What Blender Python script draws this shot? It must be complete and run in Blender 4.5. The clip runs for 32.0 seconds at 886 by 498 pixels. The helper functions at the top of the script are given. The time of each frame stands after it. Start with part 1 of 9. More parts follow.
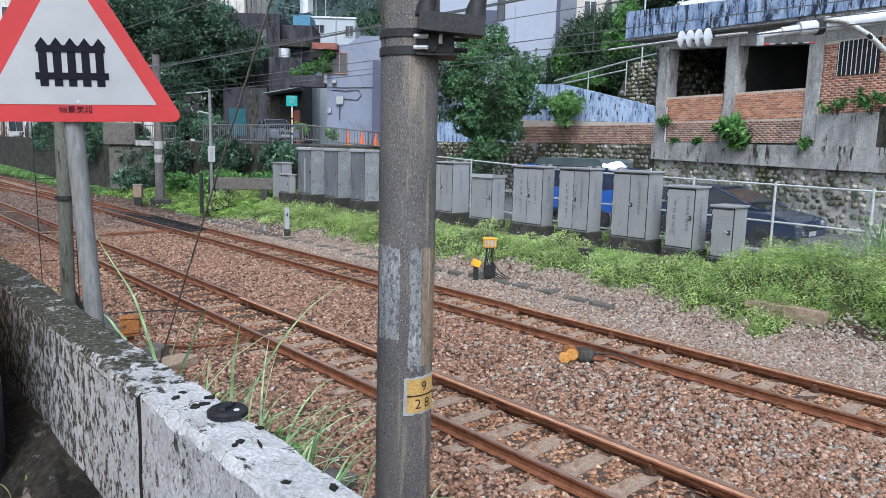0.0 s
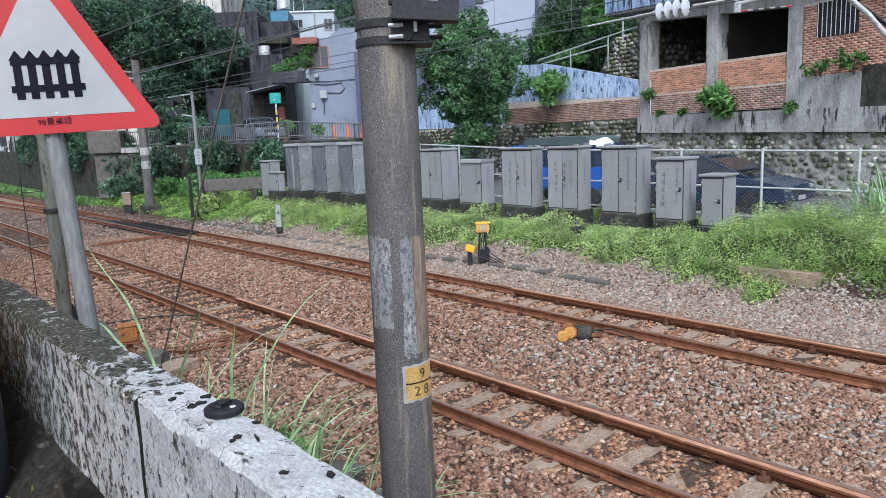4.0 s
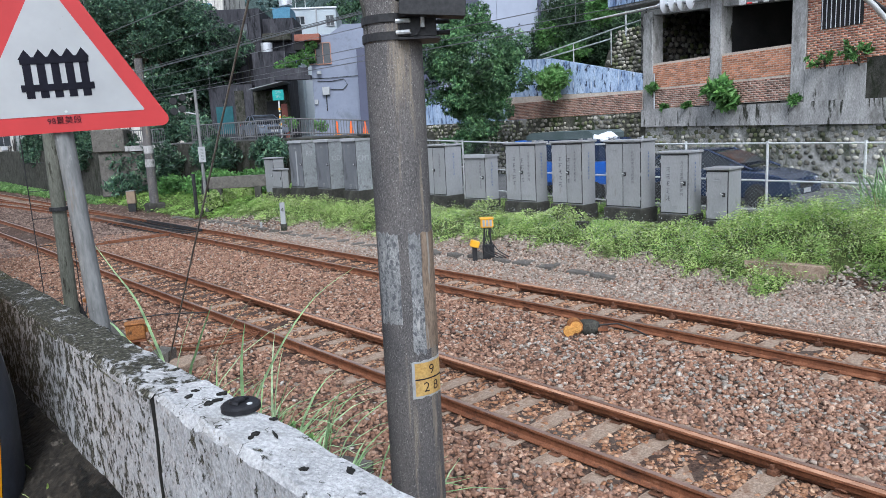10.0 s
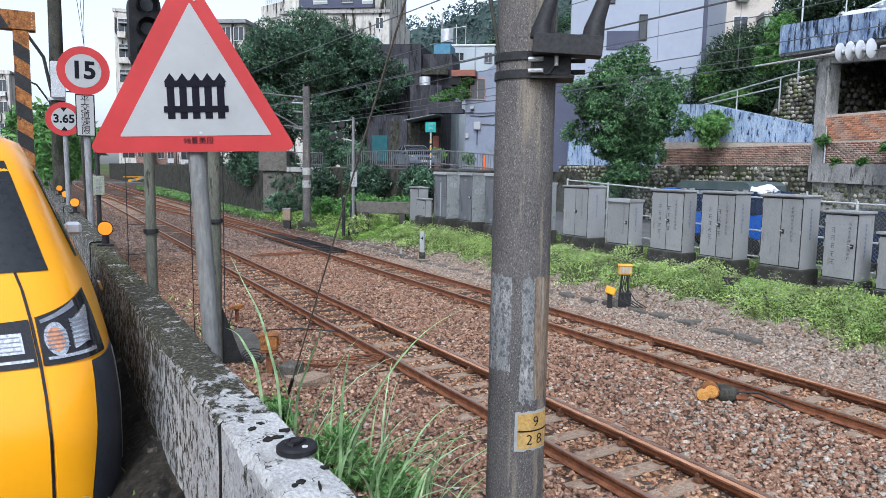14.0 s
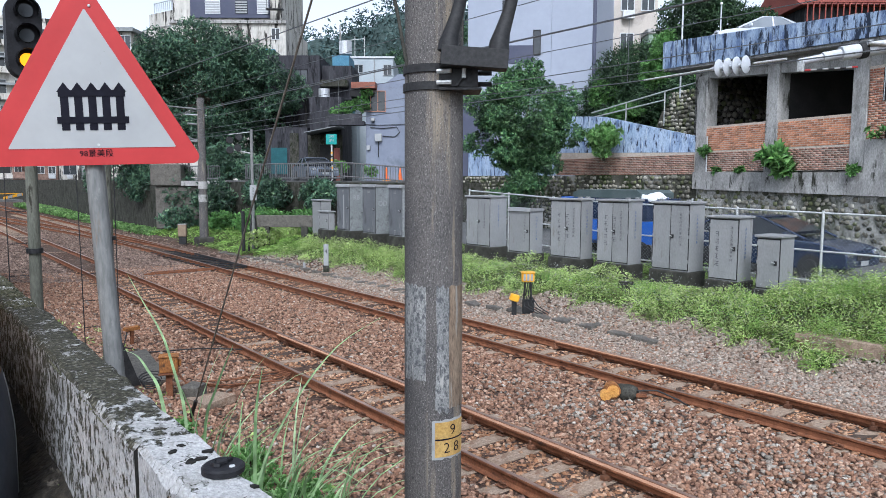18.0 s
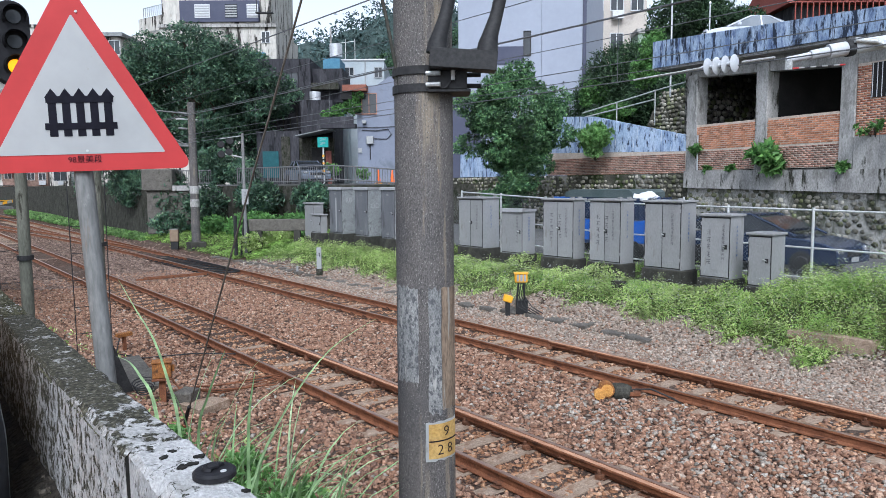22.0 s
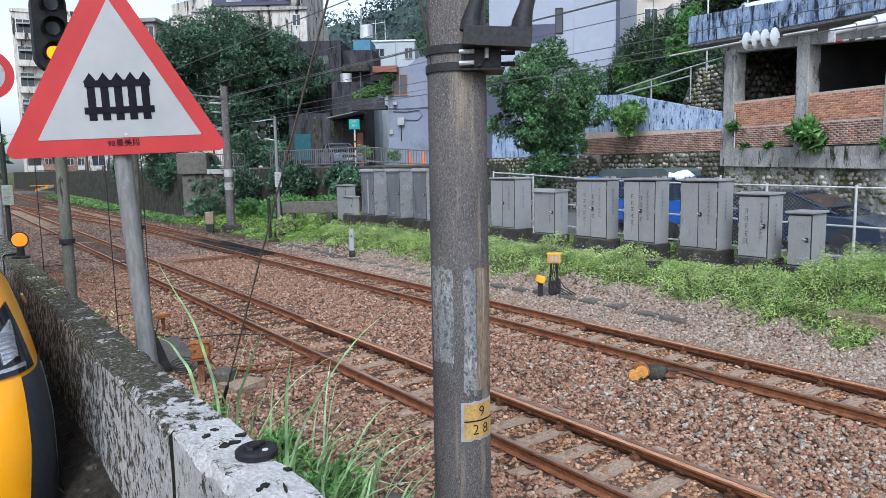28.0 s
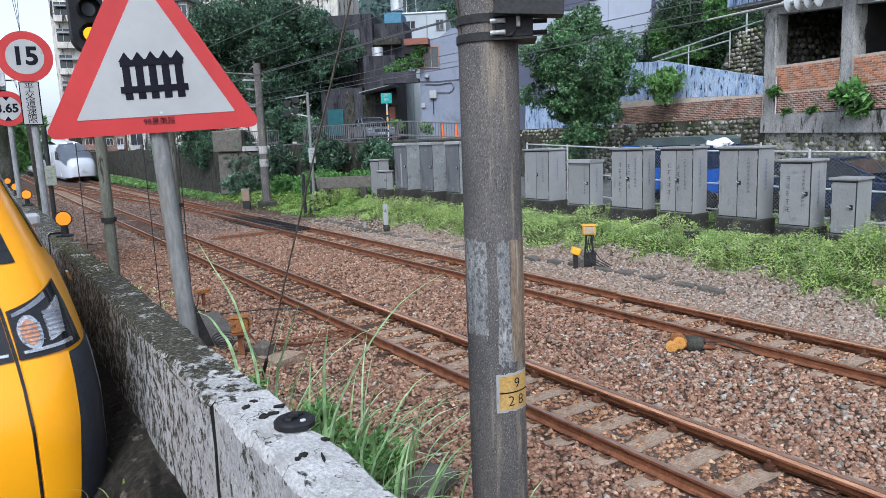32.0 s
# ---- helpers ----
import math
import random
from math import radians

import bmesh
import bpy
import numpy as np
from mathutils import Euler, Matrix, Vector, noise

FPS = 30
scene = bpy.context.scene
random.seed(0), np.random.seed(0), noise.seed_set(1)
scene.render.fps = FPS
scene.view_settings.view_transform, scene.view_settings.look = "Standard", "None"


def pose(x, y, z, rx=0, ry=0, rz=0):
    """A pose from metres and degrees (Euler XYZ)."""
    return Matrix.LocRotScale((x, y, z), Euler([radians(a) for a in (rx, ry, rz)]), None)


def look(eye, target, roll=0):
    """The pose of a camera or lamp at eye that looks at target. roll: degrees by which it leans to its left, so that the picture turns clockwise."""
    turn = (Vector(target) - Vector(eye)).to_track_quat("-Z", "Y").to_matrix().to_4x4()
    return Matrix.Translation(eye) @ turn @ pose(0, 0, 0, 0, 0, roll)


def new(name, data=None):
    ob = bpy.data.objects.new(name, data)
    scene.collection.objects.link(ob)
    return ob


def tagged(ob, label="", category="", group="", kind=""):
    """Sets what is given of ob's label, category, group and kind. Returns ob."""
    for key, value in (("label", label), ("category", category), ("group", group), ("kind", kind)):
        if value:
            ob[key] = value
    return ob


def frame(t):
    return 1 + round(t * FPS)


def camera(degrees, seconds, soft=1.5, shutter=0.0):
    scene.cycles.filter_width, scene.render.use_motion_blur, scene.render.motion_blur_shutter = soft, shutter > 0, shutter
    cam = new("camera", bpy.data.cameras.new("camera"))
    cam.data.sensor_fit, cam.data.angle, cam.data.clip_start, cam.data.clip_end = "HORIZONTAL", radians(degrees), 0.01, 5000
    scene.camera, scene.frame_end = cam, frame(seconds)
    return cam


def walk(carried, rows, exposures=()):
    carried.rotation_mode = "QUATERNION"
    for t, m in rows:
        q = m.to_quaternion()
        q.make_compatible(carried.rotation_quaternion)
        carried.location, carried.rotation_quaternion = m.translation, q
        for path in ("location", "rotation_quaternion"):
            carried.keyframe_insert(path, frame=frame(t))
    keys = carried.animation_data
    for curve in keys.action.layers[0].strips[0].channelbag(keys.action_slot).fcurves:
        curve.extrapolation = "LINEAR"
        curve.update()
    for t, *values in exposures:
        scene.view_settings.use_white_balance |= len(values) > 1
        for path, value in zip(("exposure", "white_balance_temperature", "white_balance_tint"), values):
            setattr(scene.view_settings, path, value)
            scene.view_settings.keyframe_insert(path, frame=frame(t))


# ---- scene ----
# World: +y runs along the railway, +x across it, z = 0 at the rail heads.
def aim(x, y, z, yaw, pitch, roll):
    return pose(x, y, z, 90 + pitch, 0, yaw) @ pose(0, 0, 0, 0, 0, -roll)


cam = camera(64.0, 32.0, 0.4)
PATH = [
    (0.0, aim(-0.142, -0.030, 3.395, -41.238, -8.218, -1.428)),
    (0.5, aim(-0.147, -0.039, 3.398, -41.368, -8.453, -1.156)),
    (1.0, aim(-0.153, -0.046, 3.399, -41.606, -8.569, 0.298)),
    (1.5, aim(-0.160, -0.047, 3.396, -41.692, -8.618, 0.891)),
    (2.0, aim(-0.153, -0.049, 3.395, -41.805, -8.749, 1.209)),
    (2.5, aim(-0.142, -0.057, 3.399, -41.883, -8.825, 1.523)),
    (3.0, aim(-0.134, -0.060, 3.397, -41.858, -8.982, 1.786)),
    (3.5, aim(-0.130, -0.073, 3.394, -41.749, -9.155, 2.070)),
    (5.5, aim(-0.169, -0.069, 3.398, -41.590, -9.218, 2.650)),
    (6.0, aim(-0.165, -0.066, 3.400, -41.567, -9.152, 2.729)),
    (6.5, aim(-0.165, -0.064, 3.398, -41.492, -9.139, 2.933)),
    (7.0, aim(-0.167, -0.063, 3.395, -41.440, -9.146, 2.935)),
    (7.5, aim(-0.168, -0.062, 3.394, -41.463, -9.158, 2.856)),
    (8.0, aim(-0.171, -0.063, 3.397, -41.463, -9.196, 2.794)),
    (8.5, aim(-0.168, -0.063, 3.394, -41.412, -9.262, 2.866)),
    (9.0, aim(-0.167, -0.059, 3.393, -41.397, -9.366, 2.794)),
    (9.5, aim(-0.165, -0.056, 3.395, -41.392, -9.470, 2.749)),
    (10.0, aim(-0.158, -0.051, 3.395, -41.362, -9.570, 2.816)),
    (10.5, aim(-0.152, -0.058, 3.392, -41.304, -9.683, 2.975)),
    (11.0, aim(-0.132, -0.069, 3.388, -41.236, -9.798, 3.118)),
    (11.5, aim(-0.113, -0.104, 3.393, -40.783, -9.655, 2.392)),
    (12.0, aim(-0.052, -0.026, 3.395, -39.082, -9.329, 1.585)),
    (12.5, aim(0.101, 0.124, 3.371, -39.063, -9.083, 0.905)),
    (13.0, aim(0.131, 0.119, 3.383, -36.684, -8.635, 0.315)),
    (13.5, aim(0.083, 0.021, 3.404, -30.151, -6.866, -1.132)),
    (14.0, aim(0.056, -0.018, 3.409, -30.055, -6.534, -0.906)),
    (14.5, aim(0.038, -0.003, 3.397, -31.092, -6.627, -0.582)),
    (16.5, aim(-0.017, 0.008, 3.403, -36.352, -6.149, -0.508)),
    (17.0, aim(-0.019, 0.008, 3.406, -37.720, -5.812, -0.571)),
    (17.5, aim(-0.010, 0.007, 3.404, -37.799, -5.596, -0.361)),
    (18.0, aim(-0.000, 0.005, 3.402, -37.896, -5.514, -0.244)),
    (18.5, aim(0.001, 0.002, 3.402, -38.001, -5.527, -0.259)),
    (19.0, aim(0.000, 0.000, 3.400, -38.200, -5.600, -0.200)),
    (19.5, aim(-0.006, 0.000, 3.399, -38.381, -5.692, -0.089)),
    (20.0, aim(-0.006, 0.002, 3.402, -38.474, -5.702, -0.101)),
    (20.5, aim(0.002, -0.004, 3.404, -38.540, -5.728, 0.000)),
    (21.0, aim(-0.003, -0.007, 3.408, -38.611, -5.595, 0.116)),
    (21.5, aim(-0.001, -0.010, 3.405, -38.581, -5.368, 0.253)),
    (22.0, aim(0.006, -0.006, 3.403, -38.441, -5.383, 0.442)),
    (22.5, aim(0.013, -0.002, 3.409, -38.353, -5.374, 0.794)),
    (23.0, aim(0.004, 0.006, 3.402, -38.260, -5.450, 1.001)),
    (23.5, aim(-0.015, 0.006, 3.401, -38.131, -5.513, 0.989)),
    (24.0, aim(-0.024, 0.011, 3.397, -38.090, -5.572, 0.851)),
    (24.5, aim(-0.024, 0.011, 3.400, -38.118, -5.750, 0.745)),
    (26.5, aim(-0.002, 0.011, 3.401, -37.797, -6.623, 0.686)),
    (27.0, aim(0.001, 0.005, 3.402, -37.663, -6.634, 0.830)),
    (27.5, aim(0.005, 0.014, 3.400, -36.723, -6.730, 0.961)),
    (28.0, aim(0.003, 0.019, 3.397, -35.864, -6.862, 1.042)),
    (28.5, aim(0.005, 0.016, 3.392, -35.682, -7.350, 1.116)),
    (29.0, aim(-0.009, 0.013, 3.385, -35.002, -8.955, 1.617)),
    (29.5, aim(-0.005, 0.014, 3.381, -34.858, -9.341, 1.801)),
    (30.0, aim(-0.001, 0.023, 3.396, -33.837, -9.263, 2.066)),
    (30.5, aim(0.006, 0.021, 3.399, -33.473, -9.049, 1.965)),
    (31.0, aim(0.014, 0.024, 3.394, -33.320, -9.000, 2.025)),
    (31.5, aim(0.013, 0.018, 3.395, -33.172, -8.966, 2.131)),
    (32.0, aim(0.008, 0.018, 3.393, -33.012, -8.929, 2.208)),
]
walk(cam, PATH, [(0, 0.86, 5700, 10), (32, 0.79, 5700, 10)])

# overcast daylight, a soft sun high behind the camera
world = bpy.data.worlds.new("sky")
scene.world = world
world.use_nodes = True
wn = world.node_tree.nodes
wl = world.node_tree.links
sky = wn.new("ShaderNodeTexSky")
sky.sky_type, sky.sun_disc = "NISHITA", False
sky.sun_elevation, sky.sun_rotation = radians(47), radians(220)
sky.air_density, sky.dust_density = 1.0, 2.5
pale = wn.new("ShaderNodeHueSaturation")
pale.inputs["Saturation"].default_value = 0.33
wl.new(sky.outputs[0], pale.inputs["Color"])
wl.new(pale.outputs[0], wn["Background"].inputs["Color"])
wn["Background"].inputs["Strength"].default_value = 0.14
sun = new("sun", bpy.data.lights.new("sun", "SUN"))
sun.data.energy, sun.data.angle, sun.data.color = 1.7, radians(20), (1.0, 0.985, 0.97)
sun.matrix_world = look((-17, -20, 28), (0, 0, 0))

# ---- materials ----
def surface(name, a, b, scale=4.0, rough=0.8, bump=0.2, metal=0.0, fine=40.0, stain=None, stain_scale=0.6, stain_at=0.55,
            stretch=(1, 1, 1), piece=0.0, rough_var=0.1, bump_dist=0.01, grain=0.28, spec=None):
    """Two-tone noise colour, a fine grain, optional stains, relief; piece: brightness change from piece to piece."""
    m = bpy.data.materials.new(name)
    m.use_nodes = True
    n, l = m.node_tree.nodes, m.node_tree.links
    bs = n["Principled BSDF"]
    co = n.new("ShaderNodeTexCoord")
    mp = n.new("ShaderNodeMapping")
    mp.inputs["Scale"].default_value = stretch
    l.new(co.outputs["Object"], mp.inputs["Vector"])

    def noisy(s, detail=6.0, dist=0.0):
        t = n.new("ShaderNodeTexNoise")
        t.inputs["Scale"].default_value, t.inputs["Detail"].default_value = s, detail
        t.inputs["Roughness"].default_value, t.inputs["Distortion"].default_value = 0.62, dist
        l.new(mp.outputs[0], t.inputs["Vector"])
        return t

    def mix(f, x, y, how="MIX"):
        k = n.new("ShaderNodeMix")
        k.data_type, k.blend_type = "RGBA", how
        for s, v in ((k.inputs["Factor"], f), (k.inputs["A"], x), (k.inputs["B"], y)):
            if hasattr(v, "is_linked"):
                l.new(v, s)
            elif isinstance(v, (int, float)):
                s.default_value = v
            else:
                s.default_value = (*v, 1)
        return k.outputs["Result"]

    big, small = noisy(scale), noisy(fine, 3.0)
    ramp = n.new("ShaderNodeValToRGB")
    ramp.color_ramp.elements[0].position, ramp.color_ramp.elements[1].position = 0.32, 0.68
    l.new(big.outputs["Fac"], ramp.inputs[0])
    col = mix(ramp.outputs[0], a, b)
    g = n.new("ShaderNodeMapRange")
    g.inputs["From Min"].default_value, g.inputs["From Max"].default_value = 0.3, 0.7
    g.inputs["To Min"].default_value, g.inputs["To Max"].default_value = 1 - grain, 1 + grain
    l.new(small.outputs["Fac"], g.inputs["Value"])
    gs = n.new("ShaderNodeCombineColor")
    for i in range(3):
        l.new(g.outputs[0], gs.inputs[i])
    col = mix(1.0, col, gs.outputs[0], "MULTIPLY")
    if stain:
        st = noisy(stain_scale, 10.0, 0.5)
        st.inputs["Roughness"].default_value = 0.72
        sr = n.new("ShaderNodeValToRGB")
        sr.color_ramp.elements[0].position, sr.color_ramp.elements[1].position = stain_at, stain_at + 0.12
        l.new(st.outputs["Fac"], sr.inputs[0])
        col = mix(sr.outputs[0], col, stain)
    if piece:
        oi = n.new("ShaderNodeObjectInfo")
        pr = n.new("ShaderNodeMapRange")
        pr.inputs["To Min"].default_value, pr.inputs["To Max"].default_value = 1 - piece, 1 + piece
        l.new(oi.outputs["Random"], pr.inputs["Value"])
        ps = n.new("ShaderNodeCombineColor")
        for i in range(3):
            l.new(pr.outputs[0], ps.inputs[i])
        col = mix(1.0, col, ps.outputs[0], "MULTIPLY")
    l.new(col, bs.inputs["Base Color"])
    rr = n.new("ShaderNodeMapRange")
    rr.inputs["To Min"].default_value, rr.inputs["To Max"].default_value = max(0.03, rough - rough_var), min(1, rough + rough_var)
    l.new(big.outputs["Fac"], rr.inputs["Value"])
    l.new(rr.outputs[0], bs.inputs["Roughness"])
    bs.inputs["Metallic"].default_value = metal
    bs.inputs["Specular IOR Level"].default_value = spec if spec is not None else (0.5 if rough < 0.6 else 0.22)
    if bump:
        bp = n.new("ShaderNodeBump")
        bp.inputs["Strength"].default_value, bp.inputs["Distance"].default_value = bump, bump_dist
        l.new(small.outputs["Fac"], bp.inputs["Height"])
        l.new(bp.outputs[0], bs.inputs["Normal"])
    return m


def islands(name, colors, rough=0.85, fine=30.0, bump=0.2, trans=0.0, vary=0.4):
    """Colour by piece within one joined mesh."""
    m = bpy.data.materials.new(name)
    m.use_nodes = True
    n, l = m.node_tree.nodes, m.node_tree.links
    bs = n["Principled BSDF"]
    ge = n.new("ShaderNodeNewGeometry")
    rp = n.new("ShaderNodeValToRGB")
    els = rp.color_ramp.elements
    while len(els) < len(colors):
        els.new(0.5)
    for i, c in enumerate(colors):
        els[i].position, els[i].color = i / (len(colors) - 1), (*c, 1)
    l.new(ge.outputs["Random Per Island"], rp.inputs[0])
    tx = n.new("ShaderNodeTexNoise")
    co = n.new("ShaderNodeTexCoord")
    l.new(co.outputs["Object"], tx.inputs["Vector"])
    tx.inputs["Scale"].default_value, tx.inputs["Detail"].default_value = fine, 4
    mr = n.new("ShaderNodeMapRange")
    mr.inputs["From Min"].default_value, mr.inputs["From Max"].default_value = 0.3, 0.7
    mr.inputs["To Min"].default_value, mr.inputs["To Max"].default_value = 1 - vary, 1 + vary
    l.new(tx.outputs["Fac"], mr.inputs["Value"])
    cc = n.new("ShaderNodeCombineColor")
    for i in range(3):
        l.new(mr.outputs[0], cc.inputs[i])
    k = n.new("ShaderNodeMix")
    k.data_type, k.blend_type = "RGBA", "MULTIPLY"
    k.inputs["Factor"].default_value = 1
    l.new(rp.outputs[0], k.inputs["A"])
    l.new(cc.outputs[0], k.inputs["B"])
    l.new(k.outputs["Result"], bs.inputs["Base Color"])
    bs.inputs["Roughness"].default_value = rough
    bs.inputs["Specular IOR Level"].default_value = 0.35 if rough < 0.7 else 0.15
    if trans:
        tr = n.new("ShaderNodeBsdfTranslucent")
        l.new(k.outputs["Result"], tr.inputs["Color"])
        ms = n.new("ShaderNodeMixShader")
        ms.inputs[0].default_value = trans
        l.new(bs.outputs[0], ms.inputs[1])
        l.new(tr.outputs[0], ms.inputs[2])
        l.new(ms.outputs[0], n["Material Output"].inputs["Surface"])
    return m


def wall_coat(name, y0, at0, y1, at1, scale, stretch, pale, dirt, cracks=False):
    """White paint over concrete, broken by black moss that thickens from y0 to y1 along the wall."""
    m = surface(name, tuple(c * 0.72 for c in pale), pale, 9, 0.88, 0.0, fine=120, stain=dirt, stain_scale=scale * 0.7, stain_at=0.54, stretch=stretch, grain=0.3)
    n, l = m.node_tree.nodes, m.node_tree.links
    bs = n["Principled BSDF"]
    co = next(q for q in n if q.type == "TEX_COORD")
    mp = next(q for q in n if q.type == "MAPPING")
    base = bs.inputs["Base Color"].links[0].from_socket
    xyz = n.new("ShaderNodeSeparateXYZ")
    l.new(co.outputs["Object"], xyz.inputs[0])
    th = n.new("ShaderNodeMapRange")
    for k, v in zip(("From Min", "From Max", "To Min", "To Max"), (y0, y1, at0, at1)):
        th.inputs[k].default_value = v
    l.new(xyz.outputs["Y"], th.inputs["Value"])
    tx = n.new("ShaderNodeTexNoise")
    tx.inputs["Scale"].default_value, tx.inputs["Detail"].default_value, tx.inputs["Roughness"].default_value = scale, 14, 0.74
    l.new(mp.outputs[0], tx.inputs["Vector"])
    sb = n.new("ShaderNodeMath")
    sb.operation = "SUBTRACT"
    l.new(tx.outputs["Fac"], sb.inputs[0])
    l.new(th.outputs[0], sb.inputs[1])
    mk = n.new("ShaderNodeMapRange")
    mk.inputs["From Min"].default_value, mk.inputs["From Max"].default_value = -0.014, 0.02
    l.new(sb.outputs[0], mk.inputs["Value"])
    t2 = n.new("ShaderNodeTexNoise")
    t2.inputs["Scale"].default_value, t2.inputs["Detail"].default_value, t2.inputs["Roughness"].default_value = 60, 9, 0.66
    l.new(co.outputs["Object"], t2.inputs["Vector"])
    rp = n.new("ShaderNodeValToRGB")
    e = rp.color_ramp.elements
    e[0].position, e[0].color = 0.34, (0.008, 0.008, 0.007, 1)
    e[1].position, e[1].color = 0.54, (0.055, 0.053, 0.036, 1)
    for at, c in ((0.62, (0.13, 0.125, 0.095, 1)), (0.7, (0.34, 0.33, 0.3, 1))):
        q = e.new(at)
        q.color = c
    l.new(t2.outputs["Fac"], rp.inputs[0])
    cover = mk.outputs[0]
    if cracks:
        wp = n.new("ShaderNodeTexNoise")
        wp.inputs["Scale"].default_value, wp.inputs["Detail"].default_value = 14, 5
        l.new(co.outputs["Object"], wp.inputs["Vector"])
        ad = n.new("ShaderNodeVectorMath")
        ad.operation = "MULTIPLY_ADD"
        ad.inputs[1].default_value = (0.1, 0.1, 0.1)
        l.new(wp.outputs["Color"], ad.inputs[0])
        l.new(co.outputs["Object"], ad.inputs[2])
        vo = n.new("ShaderNodeTexVoronoi")
        vo.feature = "DISTANCE_TO_EDGE"
        vo.inputs["Scale"].default_value = 13
        l.new(ad.outputs[0], vo.inputs["Vector"])
        thin = n.new("ShaderNodeMapRange")
        thin.inputs["From Min"].default_value, thin.inputs["From Max"].default_value = 0.022, 0.006
        l.new(vo.outputs["Distance"], thin.inputs["Value"])
        gate = n.new("ShaderNodeMapRange")
        gate.inputs["From Min"].default_value, gate.inputs["From Max"].default_value = 0.52, 0.58
        l.new(wp.outputs["Fac"], gate.inputs["Value"])
        both = n.new("ShaderNodeMath")
        both.operation = "MULTIPLY"
        l.new(thin.outputs[0], both.inputs[0])
        l.new(gate.outputs[0], both.inputs[1])
        mxm = n.new("ShaderNodeMath")
        mxm.operation = "MAXIMUM"
        l.new(both.outputs[0], mxm.inputs[0])
        l.new(mk.outputs[0], mxm.inputs[1])
        cover = mxm.outputs[0]
    mx = n.new("ShaderNodeMix")
    mx.data_type = "RGBA"
    l.new(cover, mx.inputs["Factor"])
    l.new(base, mx.inputs["A"])
    l.new(rp.outputs[0], mx.inputs["B"])
    l.new(mx.outputs["Result"], bs.inputs["Base Color"])
    h = n.new("ShaderNodeMath")
    h.operation = "MULTIPLY_ADD"
    h.inputs[1].default_value = -0.5
    l.new(mk.outputs[0], h.inputs[0])
    l.new(t2.outputs["Fac"], h.inputs[2])
    bp = n.new("ShaderNodeBump")
    bp.inputs["Strength"].default_value, bp.inputs["Distance"].default_value = 1.0, 0.012
    l.new(h.outputs[0], bp.inputs["Height"])
    l.new(bp.outputs[0], bs.inputs["Normal"])
    return m


def layered(name, a, b, scale, layers, rough=0.85, bump=0.3, fine=60, grain=0.25, stretch=(1, 1, 1), bump_dist=0.006, spec=None, piece=0.0):
    """surface() with any number of weathering coats on it: (colour, scale, stretch, start, width)."""
    m = surface(name, a, b, scale, rough, 0.0, fine=fine, grain=grain, stretch=stretch, spec=spec, piece=piece)
    n, l = m.node_tree.nodes, m.node_tree.links
    bs = n["Principled BSDF"]
    col = bs.inputs["Base Color"].links[0].from_socket
    co = n.new("ShaderNodeTexCoord")
    for i, (c, sc, st, at, wd) in enumerate(layers):
        mp = n.new("ShaderNodeMapping")
        mp.inputs["Scale"].default_value = st
        mp.inputs["Location"].default_value = (3.7 * i, 1.9 * i, 5.3 * i)
        l.new(co.outputs["Object"], mp.inputs["Vector"])
        tx = n.new("ShaderNodeTexNoise")
        tx.inputs["Scale"].default_value, tx.inputs["Detail"].default_value = sc, 12
        tx.inputs["Roughness"].default_value = 0.68
        l.new(mp.outputs[0], tx.inputs["Vector"])
        mr = n.new("ShaderNodeMapRange")
        mr.inputs["From Min"].default_value, mr.inputs["From Max"].default_value = at, at + wd
        l.new(tx.outputs["Fac"], mr.inputs["Value"])
        k = n.new("ShaderNodeMix")
        k.data_type = "RGBA"
        l.new(mr.outputs[0], k.inputs["Factor"])
        l.new(col, k.inputs["A"])
        k.inputs["B"].default_value = (*c, 1)
        col = k.outputs["Result"]
    l.new(col, bs.inputs["Base Color"])
    if bump:
        tf = n.new("ShaderNodeTexNoise")
        tf.inputs["Scale"].default_value, tf.inputs["Detail"].default_value = fine, 6
        l.new(co.outputs["Object"], tf.inputs["Vector"])
        bp = n.new("ShaderNodeBump")
        bp.inputs["Strength"].default_value, bp.inputs["Distance"].default_value = bump, bump_dist
        l.new(tf.outputs["Fac"], bp.inputs["Height"])
        l.new(bp.outputs[0], bs.inputs["Normal"])
    return m


def glow(name, c, strength):
    m = bpy.data.materials.new(name)
    m.use_nodes = True
    bs = m.node_tree.nodes["Principled BSDF"]
    bs.inputs["Base Color"].default_value = (*c, 1)
    bs.inputs["Emission Color"].default_value = (*c, 1)
    bs.inputs["Emission Strength"].default_value = strength
    return m


M_BALLAST = surface("ballast_bed", (0.03, 0.018, 0.013), (0.11, 0.067, 0.046), 14, 0.95, 1.0, fine=24, bump_dist=0.04, stain=(0.09, 0.07, 0.055), stain_scale=0.35, stain_at=0.5, grain=0.7)
M_STONE = islands("ballast_stone", [(0.0803, 0.0439, 0.03), (0.268, 0.148, 0.0942), (0.166, 0.0899, 0.0589), (0.342, 0.207, 0.139), (0.118, 0.0642, 0.0439), (0.428, 0.294, 0.209), (0.214, 0.118, 0.0749), (0.3, 0.18, 0.121), (0.161, 0.0984, 0.0749)], 0.9)
M_STONE_RUST = islands("rust_stained_stone", [(0.107, 0.0503, 0.0268), (0.321, 0.166, 0.0888), (0.203, 0.0995, 0.0535), (0.396, 0.235, 0.139), (0.15, 0.0728, 0.0407), (0.46, 0.31, 0.203), (0.251, 0.128, 0.0685)], 0.9)
